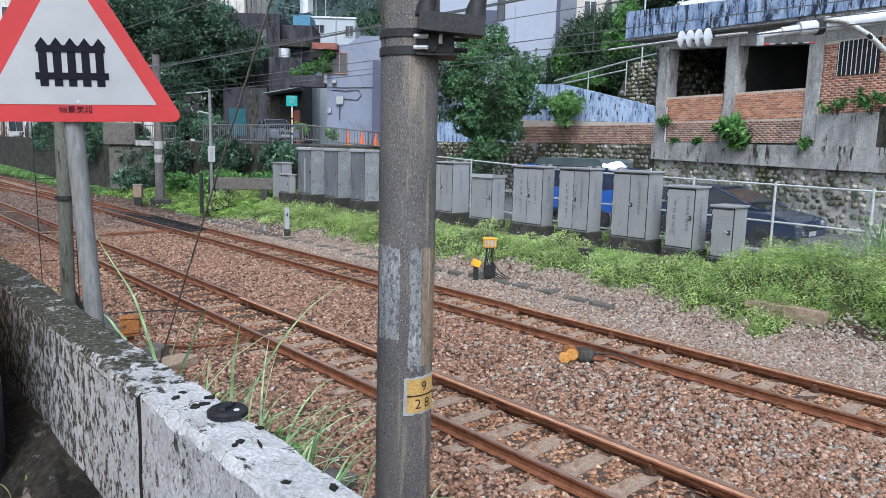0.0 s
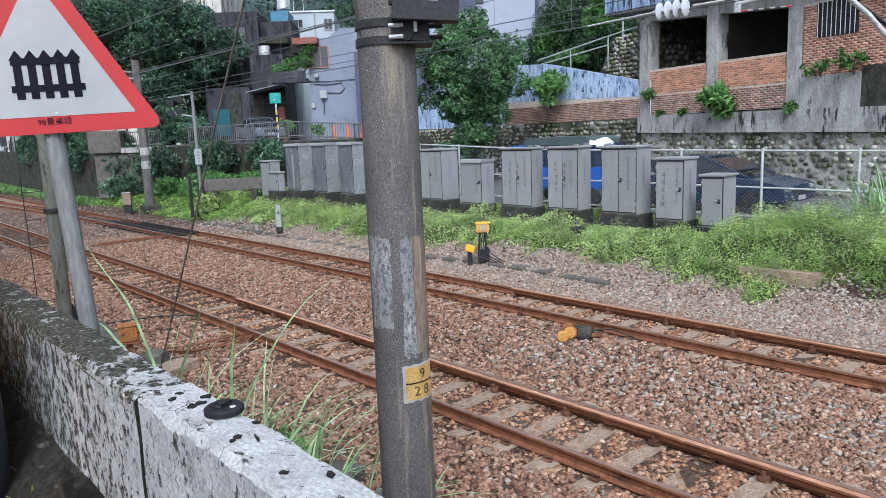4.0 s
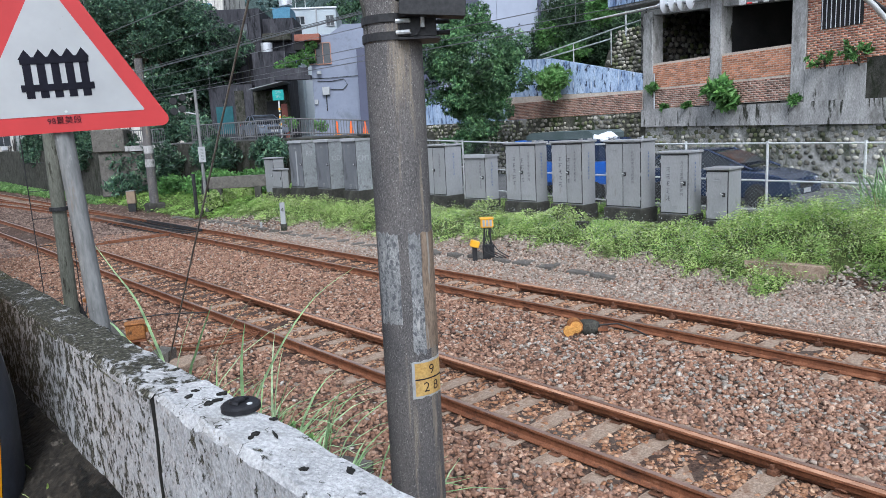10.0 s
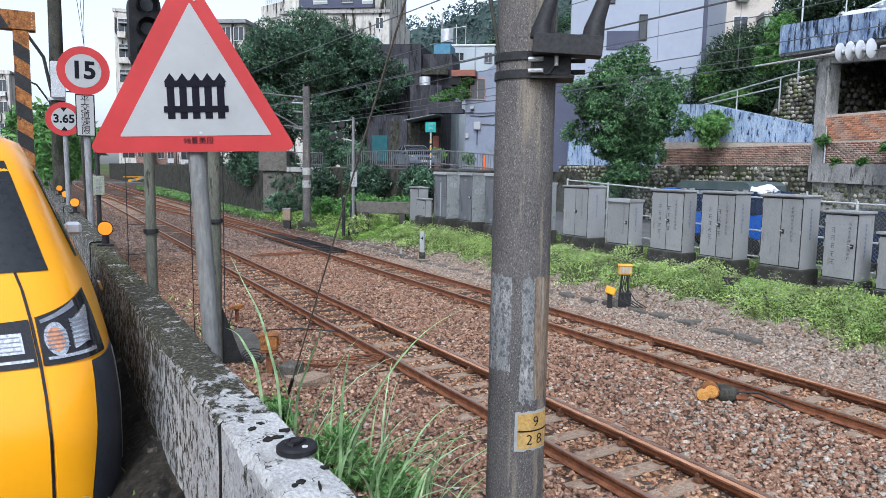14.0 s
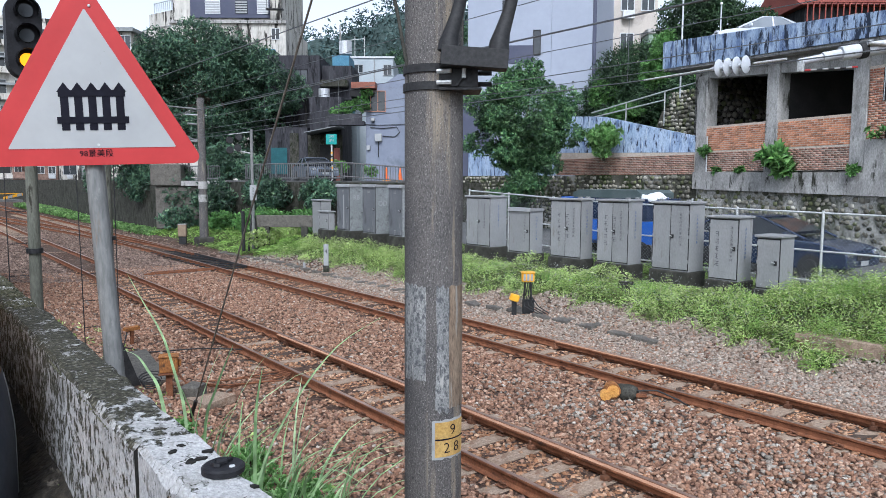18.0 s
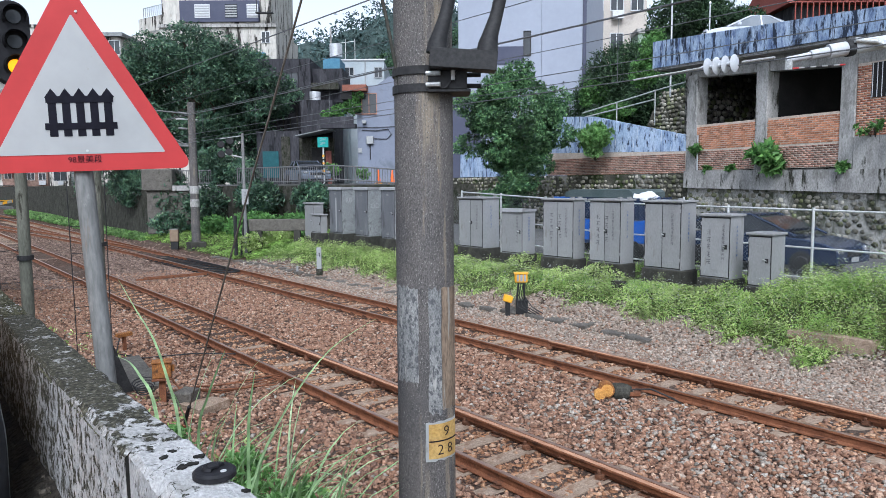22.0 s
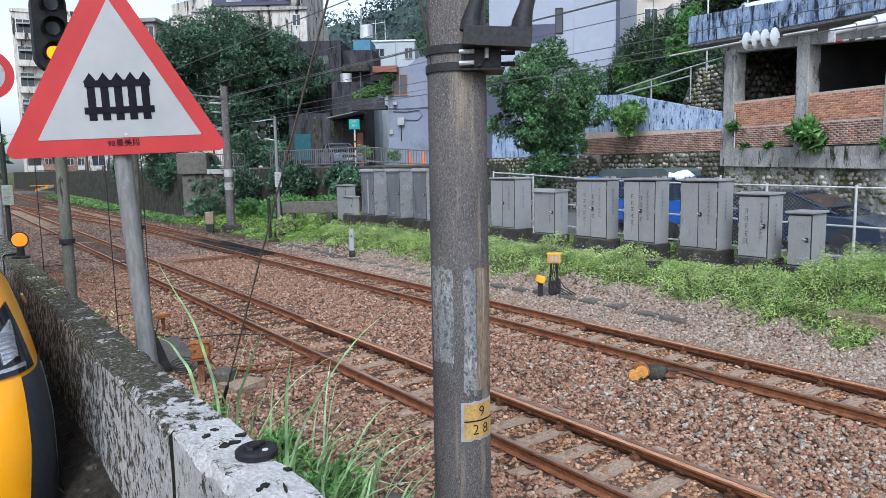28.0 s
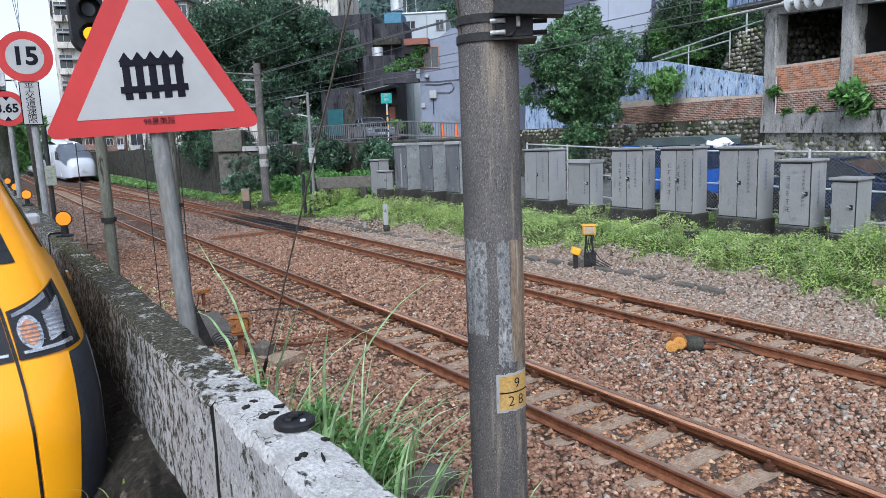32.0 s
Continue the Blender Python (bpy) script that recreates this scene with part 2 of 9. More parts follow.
M_STONE_STRIP = islands("grey_brown_stone", [(0.134, 0.103, 0.0806), (0.314, 0.252, 0.199), (0.213, 0.166, 0.131), (0.392, 0.325, 0.263), (0.168, 0.118, 0.0896), (0.269, 0.207, 0.162)], 0.9)
M_STONE_FAR = islands("dull_ballast_stone", [(0.06, 0.042, 0.034), (0.2, 0.14, 0.11), (0.13, 0.09, 0.07), (0.27, 0.2, 0.16), (0.09, 0.062, 0.05)], 0.9)
M_STONE_GREY = islands("grey_ballast_stone", [(0.11, 0.096, 0.08), (0.31, 0.277, 0.232), (0.195, 0.17, 0.14), (0.42, 0.38, 0.325), (0.15, 0.11, 0.082), (0.35, 0.292, 0.237), (0.245, 0.22, 0.188)], 0.9)
M_EARTH = surface("bank_soil", (0.03, 0.042, 0.014), (0.085, 0.105, 0.03), 3, 0.95, 0.8, fine=20, bump_dist=0.04, grain=0.5)
M_ROAD = surface("road_asphalt", (0.08, 0.08, 0.08), (0.13, 0.13, 0.125), 2, 0.85, 0.3, fine=120, stain=(0.06, 0.06, 0.06))
M_RAIL = layered("rusty_rail", (0.125, 0.047, 0.023), (0.225, 0.095, 0.047), 8, [((0.045, 0.024, 0.016), 7, (1, 0.3, 1), 0.56, 0.12), ((0.32, 0.17, 0.1), 12, (1, 0.25, 1), 0.62, 0.1)], 0.75, 0.3, 70, 0.35)
M_RAILTOP = surface("worn_rail_head", (0.2, 0.12, 0.085), (0.34, 0.22, 0.16), 3, 0.34, 0.05, 0.5, fine=30, stretch=(1, 0.15, 1))
M_GUARDTOP = surface("rusty_guard_top", (0.34, 0.17, 0.095), (0.46, 0.26, 0.16), 5, 0.7, 0.1, fine=40, stretch=(1, 0.2, 1), grain=0.3)
M_CLIP = surface("rusty_clip", (0.075, 0.034, 0.02), (0.17, 0.08, 0.045), 12, 0.75, 0.3, piece=0.4)
M_SLEEPER = layered("concrete_sleeper", (0.2, 0.148, 0.105), (0.36, 0.275, 0.205), 5, [((0.15, 0.08, 0.045), 4, (1, 1, 1), 0.5, 0.2), ((0.06, 0.04, 0.03), 16, (1, 1, 1), 0.62, 0.08)], 0.9, 0.5, 50, 0.4)
M_WALL = wall_coat("weathered_wall_paint", 1.3, 0.6, 3.5, 0.475, 26, (1, 1, 0.72), (0.41, 0.41, 0.405), (0.15, 0.145, 0.13))
M_WALLTOP = wall_coat("mossy_wall_top", 1.9, 0.55, 2.7, 0.43, 20, (1, 0.7, 1), (0.46, 0.46, 0.445), (0.12, 0.115, 0.09))
M_WALLWHITE = wall_coat("flaking_white_paint", 1.5, 0.62, 2.0, 0.57, 18, (1, 0.6, 1), (0.5, 0.5, 0.49), (0.3, 0.295, 0.275), cracks=True)
M_HOLE = surface("black_mould", (0.008, 0.008, 0.007), (0.02, 0.019, 0.016), 30, 0.95, 0.5)
# dirt and rust, darkened further: shade between taxi and wall is in the colours
M_FOOTING = layered("dirty_shaded_footing", (0.007, 0.006, 0.005), (0.032, 0.027, 0.02), 10, [((0.12, 0.105, 0.085), 13, (1, 0.3, 1), 0.6, 0.05), ((0.09, 0.042, 0.028), 4, (1, 0.4, 1), 0.62, 0.08), ((0.003, 0.003, 0.002), 8, (1, 0.35, 1), 0.53, 0.05), ((0.015, 0.025, 0.006), 2.2, (1, 0.4, 1), 0.58, 0.08)], 0.8, 1.0, 40, 0.5, (1, 0.45, 1), 0.03)
M_POLE = layered("dark_pole", (0.066, 0.063, 0.063), (0.112, 0.102, 0.094), 3, [((0.25, 0.205, 0.15), 7, (1, 1, 0.07), 0.555, 0.12), ((0.34, 0.33, 0.3), 150, (1, 1, 0.7), 0.57, 0.08), ((0.03, 0.03, 0.034), 90, (1, 1, 0.5), 0.59, 0.06)], 0.72, 0.8, 150, 0.5, (1, 1, 0.45), 0.004)
M_POLEPATCH = layered("bare_pole_patch", (0.15, 0.153, 0.152), (0.24, 0.24, 0.23), 9, [((0.08, 0.082, 0.086), 40, (1, 1, 0.6), 0.5, 0.08), ((0.34, 0.33, 0.305), 24, (1, 1, 0.25), 0.58, 0.1)], 0.8, 0.6, 150, 0.5, (1, 1, 0.5), 0.003)
M_POLERUST = layered("rusty_pole_streak", (0.12, 0.085, 0.06), (0.25, 0.19, 0.135), 14, [((0.27, 0.26, 0.23), 22, (1, 1, 0.08), 0.55, 0.08), ((0.07, 0.045, 0.03), 26, (1, 1, 0.06), 0.58, 0.08)], 0.8, 0.4, 120, 0.4, (1, 1, 0.2), 0.003)
M_POST = layered("dull_grey_post", (0.14, 0.143, 0.138), (0.2, 0.203, 0.197), 4, [((0.17, 0.115, 0.075), 6, (1, 1, 0.18), 0.6, 0.08), ((0.26, 0.26, 0.25), 30, (1, 1, 0.3), 0.6, 0.08)], 0.8, 0.2, 60, 0.25, (1, 1, 0.2))
M_RAILING = surface("dull_railing_paint", (0.09, 0.09, 0.092), (0.14, 0.14, 0.14), 4, 0.7, 0.1)
M_BLACK = surface("black_steel", (0.014, 0.014, 0.015), (0.03, 0.03, 0.03), 5, 0.6, 0.2, spec=0.25)
M_RUBBER = surface("black_rubber", (0.008, 0.008, 0.01), (0.018, 0.018, 0.02), 9, 0.6, 0.2, spec=0.2)
M_GALV = surface("galvanised_steel", (0.42, 0.43, 0.42), (0.55, 0.56, 0.55), 6, 0.55, 0.2, 0.4, stain=(0.3, 0.24, 0.17), stain_scale=3, stain_at=0.66)
M_SIGNWHITE = layered("sign_white", (0.275, 0.283, 0.282), (0.31, 0.318, 0.315), 2, [((0.23, 0.222, 0.2), 9, (1, 1, 0.6), 0.6, 0.1), ((0.12, 0.11, 0.09), 60, (1, 1, 0.7), 0.7, 0.03)], 0.5, 0.03, 8, 0.03)
M_SIGNRED = surface("sign_red", (0.33, 0.022, 0.022), (0.39, 0.03, 0.03), 3, 0.55, 0.05, fine=10, stain=(0.36, 0.06, 0.05), stain_scale=12, stain_at=0.68, grain=0.06, spec=0.3)
M_SIGNBLACK = surface("sign_black", (0.005, 0.005, 0.009), (0.01, 0.01, 0.016), 4, 0.75, 0.05, spec=0.1)
M_DOORDARK = layered("dark_streaked_door", (0.085, 0.09, 0.098), (0.15, 0.155, 0.163), 1.6, [((0.05, 0.052, 0.058), 3, (1, 1, 0.25), 0.52, 0.14), ((0.24, 0.245, 0.25), 5, (1, 1, 0.15), 0.6, 0.08)], 0.55, 0.1, 40, 0.15, (1, 1, 0.4))
M_CAB = layered("grey_cabinet_paint", (0.21, 0.212, 0.212), (0.262, 0.264, 0.262), 1.5, [((0.15, 0.138, 0.12), 3.5, (1, 1, 0.3), 0.6, 0.12), ((0.32, 0.32, 0.31), 9, (1, 1, 0.1), 0.64, 0.08)], 0.5, 0.1, 30, 0.12, (1, 1, 0.5), piece=0.08)
M_STENCIL = surface("dark_stencil", (0.07, 0.07, 0.075), (0.12, 0.12, 0.125), 6, 0.8, 0.0)
M_CABDARK = surface("dark_cabinet_paint", (0.185, 0.197, 0.197), (0.235, 0.247, 0.247), 1.5, 0.6, 0.1, fine=30, stain=(0.09, 0.09, 0.09), stain_scale=3)
M_PLINTH = surface("dark_plinth_concrete", (0.022, 0.022, 0.018), (0.07, 0.067, 0.056), 3, 0.9, 0.6, fine=40)
M_CONC = layered("old_concrete", (0.22, 0.215, 0.205), (0.4, 0.39, 0.37), 1.8, [((0.12, 0.115, 0.1), 2.2, (1, 1, 0.35), 0.52, 0.16), ((0.028, 0.028, 0.02), 3.2, (1, 1, 0.22), 0.57, 0.07), ((0.5, 0.49, 0.46), 5, (1, 1, 0.5), 0.62, 0.08)], 0.9, 0.5, 30, 0.3, (1, 1, 0.4))
M_CONCDARK = surface("mossy_concrete", (0.02, 0.02, 0.015), (0.068, 0.065, 0.054), 5, 0.95, 0.8, fine=45, stain=(0.012, 0.016, 0.006), stain_scale=3, stain_at=0.5, stretch=(1, 1, 0.5), grain=0.45, bump_dist=0.02)
M_MORTAR = layered("wall_mortar", (0.03, 0.031, 0.022), (0.1, 0.095, 0.075), 0.9, [((0.025, 0.042, 0.01), 0.8, (1, 1, 0.7), 0.5, 0.1), ((0.27, 0.26, 0.235), 0.55, (1, 1, 0.8), 0.56, 0.06)], 0.95, 0.7, 16, 0.5)
M_PALEMORTAR = layered("pale_wall_concrete", (0.26, 0.255, 0.23), (0.38, 0.37, 0.34), 1.2, [((0.05, 0.055, 0.035), 0.6, (1, 1, 0.5), 0.5, 0.09), ((0.07, 0.08, 0.045), 3, (1, 1, 0.6), 0.56, 0.08)], 0.95, 0.7, 16, 0.4)
M_COBBLE = islands("river_stone", [(0.12, 0.112, 0.085), (0.24, 0.225, 0.18), (0.38, 0.36, 0.31), (0.085, 0.085, 0.058), (0.13, 0.145, 0.07), (0.3, 0.28, 0.235)], 0.9, 0.7, vary=0.8)
M_BRICK = surface("red_brick", (0.36, 0.15, 0.085), (0.55, 0.28, 0.165), 4, 0.9, 0.4, fine=40, stain=(0.28, 0.19, 0.14), stain_scale=1.2, stain_at=0.6, piece=0.4)
M_BRICKJOIN = islands("red_brick_far", [(0.281, 0.106, 0.0684), (0.391, 0.167, 0.106), (0.468, 0.243, 0.152), (0.323, 0.137, 0.0874), (0.221, 0.114, 0.0836)], 0.9, 9)
M_BRICKOLD = islands("weathered_brick", [(0.2, 0.105, 0.078), (0.29, 0.155, 0.115), (0.17, 0.115, 0.092), (0.35, 0.21, 0.16), (0.24, 0.13, 0.095)], 0.9, 3)
M_JOINT = surface("brick_mortar", (0.4, 0.34, 0.28), (0.52, 0.45, 0.38), 4, 0.95, 0.4)
M_BLUEWALL = layered("peeling_blue_paint", (0.24, 0.33, 0.48), (0.44, 0.53, 0.65), 2.2, [((0.12, 0.18, 0.32), 3.0, (1, 1, 0.35), 0.52, 0.12), ((0.03, 0.042, 0.075), 6.5, (1, 1, 0.3), 0.55, 0.05), ((0.55, 0.6, 0.64), 7, (1, 1, 0.14), 0.59, 0.06), ((0.02, 0.026, 0.04), 1.3, (1, 1, 0.6), 0.62, 0.06)], 0.9, 0.3, 24, 0.3, (1, 1, 0.4))
M_BLUEDARK = layered("streaked_blue_parapet", (0.17, 0.24, 0.37), (0.38, 0.46, 0.57), 2.2, [((0.09, 0.13, 0.24), 3.0, (1, 1, 0.35), 0.5, 0.12), ((0.022, 0.03, 0.05), 5.0, (1, 1, 0.2), 0.525, 0.06), ((0.5, 0.55, 0.6), 7, (1, 1, 0.14), 0.61, 0.06), ((0.016, 0.02, 0.03), 1.1, (1, 1, 0.6), 0.58, 0.08)], 0.9, 0.3, 24, 0.3, (1, 1, 0.4))
M_WHITEWALL = surface("white_tile_wall", (0.27, 0.295, 0.35), (0.3, 0.325, 0.385), 0.5, 0.6, 0.05, fine=3, grain=0.03)
M_SLATE = surface("slate_blue_wall", (0.06, 0.065, 0.1), (0.08, 0.085, 0.12), 0.6, 0.7, 0.05, fine=6, grain=0.04)
M_GREYHOUSE = surface("grey_house_paint", (0.165, 0.185, 0.235), (0.205, 0.225, 0.275), 0.7, 0.8, 0.1, fine=6, stain=(0.13, 0.145, 0.175), stain_scale=0.6, grain=0.04)
M_PALEHOUSE = surface("pale_grey_render", (0.32, 0.36, 0.38), (0.4, 0.44, 0.46), 0.7, 0.8, 0.1, fine=6, grain=0.04)
M_DARKHOUSE = layered("dark_weathered_house", (0.02, 0.02, 0.024), (0.055, 0.054, 0.06), 2.2, [((0.12, 0.118, 0.12), 1.8, (1, 1, 0.18), 0.6, 0.1), ((0.008, 0.008, 0.009), 2.6, (1, 1, 0.2), 0.56, 0.08)], 0.9, 0.2, 12, 0.35, (1, 1, 0.22))
M_APART = layered("weathered_tile_facade", (0.4, 0.38, 0.335), (0.52, 0.5, 0.455), 0.7, [((0.2, 0.185, 0.16), 0.5, (1, 1, 0.4), 0.52, 0.12), ((0.035, 0.032, 0.028), 1.5, (1, 1, 0.12), 0.545, 0.04)], 0.85, 0.1, 5, 0.2, (1, 1, 0.22))
M_REDROOF = surface("red_metal_roof", (0.2, 0.05, 0.04), (0.28, 0.08, 0.06), 1.5, 0.6, 0.1)
# near-black colour that paints in the shade of rooms and openings
M_DARK = surface("interior_shade", (0.012, 0.012, 0.013), (0.03, 0.029, 0.028), 1, 0.95, 0.1)
M_GLASSDARK = surface("dark_window_glass", (0.02, 0.025, 0.03), (0.05, 0.055, 0.06), 0.8, 0.08, 0.0, rough_var=0.03, grain=0.04)
M_ALU = surface("aluminium_frame", (0.45, 0.46, 0.47), (0.55, 0.56, 0.57), 4, 0.4, 0.05, 0.5)
M_BARK = surface("bark", (0.05, 0.04, 0.03), (0.1, 0.085, 0.065), 8, 0.95, 0.8, stretch=(1, 1, 0.3))
M_LEAFDARK = islands("dark_leaves", [(0.012, 0.032, 0.022), (0.045, 0.095, 0.06), (0.085, 0.155, 0.09), (0.025, 0.06, 0.042), (0.15, 0.24, 0.125)], 0.45, 0.8, trans=0.22, vary=0.8)
M_LEAFWOOD = islands("slope_leaves", [(0.008, 0.02, 0.01), (0.028, 0.06, 0.028), (0.06, 0.11, 0.045), (0.016, 0.038, 0.018)], 0.65, 0.8, trans=0.2, vary=0.8)
M_LEAF = islands("green_leaves", [(0.05, 0.14, 0.035), (0.1, 0.22, 0.06), (0.16, 0.31, 0.085), (0.07, 0.17, 0.05)], 0.5, 2.2, trans=0.3, vary=0.65)
M_LEAFTREE = islands("bluish_green_leaves", [(0.013, 0.043, 0.02), (0.045, 0.11, 0.05), (0.13, 0.25, 0.095), (0.026, 0.072, 0.036), (0.23, 0.38, 0.155)], 0.45, 0.9, trans=0.22, vary=0.85)
M_VERGE2 = islands("strip_grass", [(0.09, 0.18, 0.03), (0.24, 0.4, 0.08), (0.34, 0.5, 0.13), (0.16, 0.29, 0.06), (0.44, 0.56, 0.22)], 0.6, 1.2, trans=0.38, vary=0.6)
M_VERGE = islands("verge_leaves", [(0.06, 0.13, 0.035), (0.15, 0.28, 0.08), (0.22, 0.37, 0.12), (0.1, 0.2, 0.06), (0.3, 0.42, 0.18)], 0.6, 1.2, trans=0.35, vary=0.6)
M_LEAFSHRUB = islands("fresh_shrub_leaves", [(0.08, 0.2, 0.05), (0.16, 0.32, 0.09), (0.28, 0.46, 0.17), (0.11, 0.25, 0.07)], 0.45, 2.0, trans=0.35)
M_LEAFLIGHT = islands("light_leaves", [(0.18, 0.32, 0.07), (0.3, 0.46, 0.12), (0.42, 0.56, 0.19), (0.22, 0.37, 0.1)], 0.5, 3, trans=0.42)
M_GRASS = islands("weeds", [(0.11, 0.19, 0.035), (0.33, 0.48, 0.115), (0.46, 0.6, 0.19), (0.58, 0.68, 0.3), (0.2, 0.33, 0.07), (0.62, 0.64, 0.38), (0.4, 0.53, 0.15)], 0.6, 2.0, trans=0.42, vary=0.55)
M_BLADE = islands("grass_blades", [(0.19, 0.34, 0.13), (0.32, 0.48, 0.23), (0.45, 0.58, 0.34)], 0.5, 8, trans=0.35)
M_YELLOW = surface("taxi_yellow", (0.78, 0.33, 0.002), (0.8, 0.345, 0.003), 2, 0.2, 0.0, rough_var=0.04, grain=0.01)
M_ORANGE = surface("orange_plastic", (0.72, 0.35, 0.015), (0.78, 0.4, 0.025), 6, 0.4, 0.05, grain=0.06, stain=(0.4, 0.2, 0.04), stain_scale=9, stain_at=0.6)
M_RUSTBOX = layered("rusted_orange_steel", (0.36, 0.15, 0.04), (0.16, 0.065, 0.026), 9, [((0.06, 0.032, 0.02), 8, (1, 1, 0.5), 0.54, 0.1), ((0.5, 0.26, 0.07), 14, (1, 1, 1), 0.62, 0.06)], 0.8, 0.5, 40, 0.4)
M_WIRE = surface("wire", (0.07, 0.075, 0.08), (0.12, 0.125, 0.13), 5, 0.5, 0.0, 0.3)
M_PORCELAIN = surface("grey_porcelain", (0.42, 0.44, 0.46), (0.52, 0.54, 0.56), 5, 0.25, 0.0, grain=0.04)
M_TRAINWHITE = surface("train_white", (0.42, 0.44, 0.48), (0.46, 0.48, 0.52), 1, 0.25, 0.0, grain=0.04)
M_CARBLUE = surface("dark_blue_car_paint", (0.014, 0.024, 0.052), (0.02, 0.032, 0.066), 1, 0.1, 0.0, grain=0.04, rough_var=0.02, spec=0.75)
M_TRUCKBLUE = surface("blue_truck_paint", (0.01, 0.09, 0.42), (0.015, 0.11, 0.48), 1, 0.35, 0.0, grain=0.04)
M_SILVER = surface("silver_car_paint", (0.52, 0.55, 0.6), (0.57, 0.6, 0.65), 1, 0.25, 0.0, 0.2, grain=0.04)
# the haze of distance is put into these bluish greens
M_HILL = surface("haze_tinted_hill", (0.025, 0.042, 0.04), (0.06, 0.085, 0.078), 0.3, 0.95, 0.5, fine=1.2, bump_dist=0.5)


# ---- building helpers ----
def finish(name, bm, material, parent=None, label="", smooth=False):
    me = bpy.data.meshes.new(name)
    bm.normal_update()
    if smooth:
        for e in bm.edges:
            if len(e.link_faces) == 2 and e.link_faces[0].normal.dot(e.link_faces[1].normal) < 0.62:
                e.smooth = False
    bm.to_mesh(me)
    bm.free()
    if smooth:
        me.polygons.foreach_set("use_smooth", [True] * len(me.polygons))
    for m in material if isinstance(material, (list, tuple)) else (material,):
        me.materials.append(m)
    ob = new(name, me)
    ob.parent = parent
    if label:
        tagged(ob, label)
    return ob


def part(name, bm, material, parent, label="", smooth=False):
    return finish(name, bm, material, parent, label, smooth)


def box(bm, x0, x1, y0, y1, z0, z1, bevel=0.0):
    v = bmesh.ops.create_cube(bm, size=1, matrix=Matrix.LocRotScale(((x0 + x1) / 2, (y0 + y1) / 2, (z0 + z1) / 2), None, (abs(x1 - x0), abs(y1 - y0), abs(z1 - z0))))["verts"]
    if bevel:
        bmesh.ops.bevel(bm, geom=list({e for q in v for e in q.link_edges}), offset=bevel, segments=1, affect="EDGES")
    return bm


def blk(x0, x1, y0, y1, z0, z1, bevel=0.0):
    return box(bmesh.new(), x0, x1, y0, y1, z0, z1, bevel)


def tube(bm, p, q, r0, r1=None, seg=10):
    p, q = Vector(p), Vector(q)
    d = q - p
    bmesh.ops.create_cone(bm, cap_ends=True, segments=seg, radius1=r0, radius2=r0 if r1 is None else r1, depth=d.length,
                          matrix=Matrix.Translation((p + q) / 2) @ d.to_track_quat("Z", "Y").to_matrix().to_4x4())
    return bm


def rod(p, q, r0, r1=None, seg=10):
    return tube(bmesh.new(), p, q, r0, r1, seg)


def sweep(bm, pts, r, seg=6):
    """A round tube through points."""
    pts = [Vector(p) for p in pts]
    rings = []
    for i, p in enumerate(pts):
        d = (pts[min(i + 1, len(pts) - 1)] - pts[max(i - 1, 0)]).normalized()
        s = d.cross(Vector((0, 0, 1)))
        s = s.normalized() if s.length > 1e-4 else Vector((1, 0, 0))
        u = s.cross(d)
        rr = r[i] if isinstance(r, (list, tuple)) else r
        rings.append([bm.verts.new(p + rr * (math.cos(a) * s + math.sin(a) * u)) for a in (math.tau * k / seg for k in range(seg))])
    for a, b in zip(rings, rings[1:]):
        for k in range(seg):
            bm.faces.new((a[k], a[(k + 1) % seg], b[(k + 1) % seg], b[k]))
    bm.faces.new(rings[0][::-1])
    bm.faces.new(rings[-1])
    return bm


def prism(bm, outline, axis, a, b):
    """An outline of (u, v) pairs pushed from a to b along an axis."""
    def place(u, v, w):
        return {"x": (w, u, v), "y": (u, w, v), "z": (u, v, w)}[axis]
    lo, hi = ([bm.verts.new(place(u, v, w)) for u, v in outline] for w in (a, b))
    n = len(outline)
    for k in range(n):
        bm.faces.new((lo[k], lo[(k + 1) % n], hi[(k + 1) % n], hi[k]))
    bm.faces.new(lo[::-1])
    bm.faces.new(hi)
    bmesh.ops.recalc_face_normals(bm, faces=bm.faces)
    return bm


def arrays(name, verts, faces, material, parent=None, smooth=False):
    """A joined mesh from numpy arrays of verts and same-sized faces."""
    me = bpy.data.meshes.new(name)
    nv, nf, k = len(verts), len(faces), faces.shape[1]
    me.vertices.add(nv)
    me.vertices.foreach_set("co", np.asarray(verts, np.float32).ravel())
    me.loops.add(nf * k)
    me.loops.foreach_set("vertex_index", np.asarray(faces, np.int32).ravel())
    me.polygons.add(nf)
    me.polygons.foreach_set("loop_start", np.arange(0, nf * k, k, dtype=np.int32))
    me.update(calc_edges=True)
    if smooth:
        me.polygons.foreach_set("use_smooth", [True] * nf)
    me.materials.append(material)
    ob = new(name, me)
    ob.parent = parent
    return ob


def thing(name, m=None, label="", category="", group="", kind=""):
    ob = new(name)
    ob.empty_display_size = 0.2
    if m is not None:
        ob.matrix_basis = m
    return tagged(ob, label, category, group, kind)


def rotations(rng, n):
    q = rng.normal(size=(n, 4))
    q /= np.linalg.norm(q, axis=1)[:, None]
    w, x, y, z = q.T
    return np.stack([1 - 2 * (y * y + z * z), 2 * (x * y - z * w), 2 * (x * z + y * w), 2 * (x * y + z * w), 1 - 2 * (x * x + z * z),
                     2 * (y * z - x * w), 2 * (x * z - y * w), 2 * (y * z + x * w), 1 - 2 * (x * x + y * y)], 1).reshape(n, 3, 3)


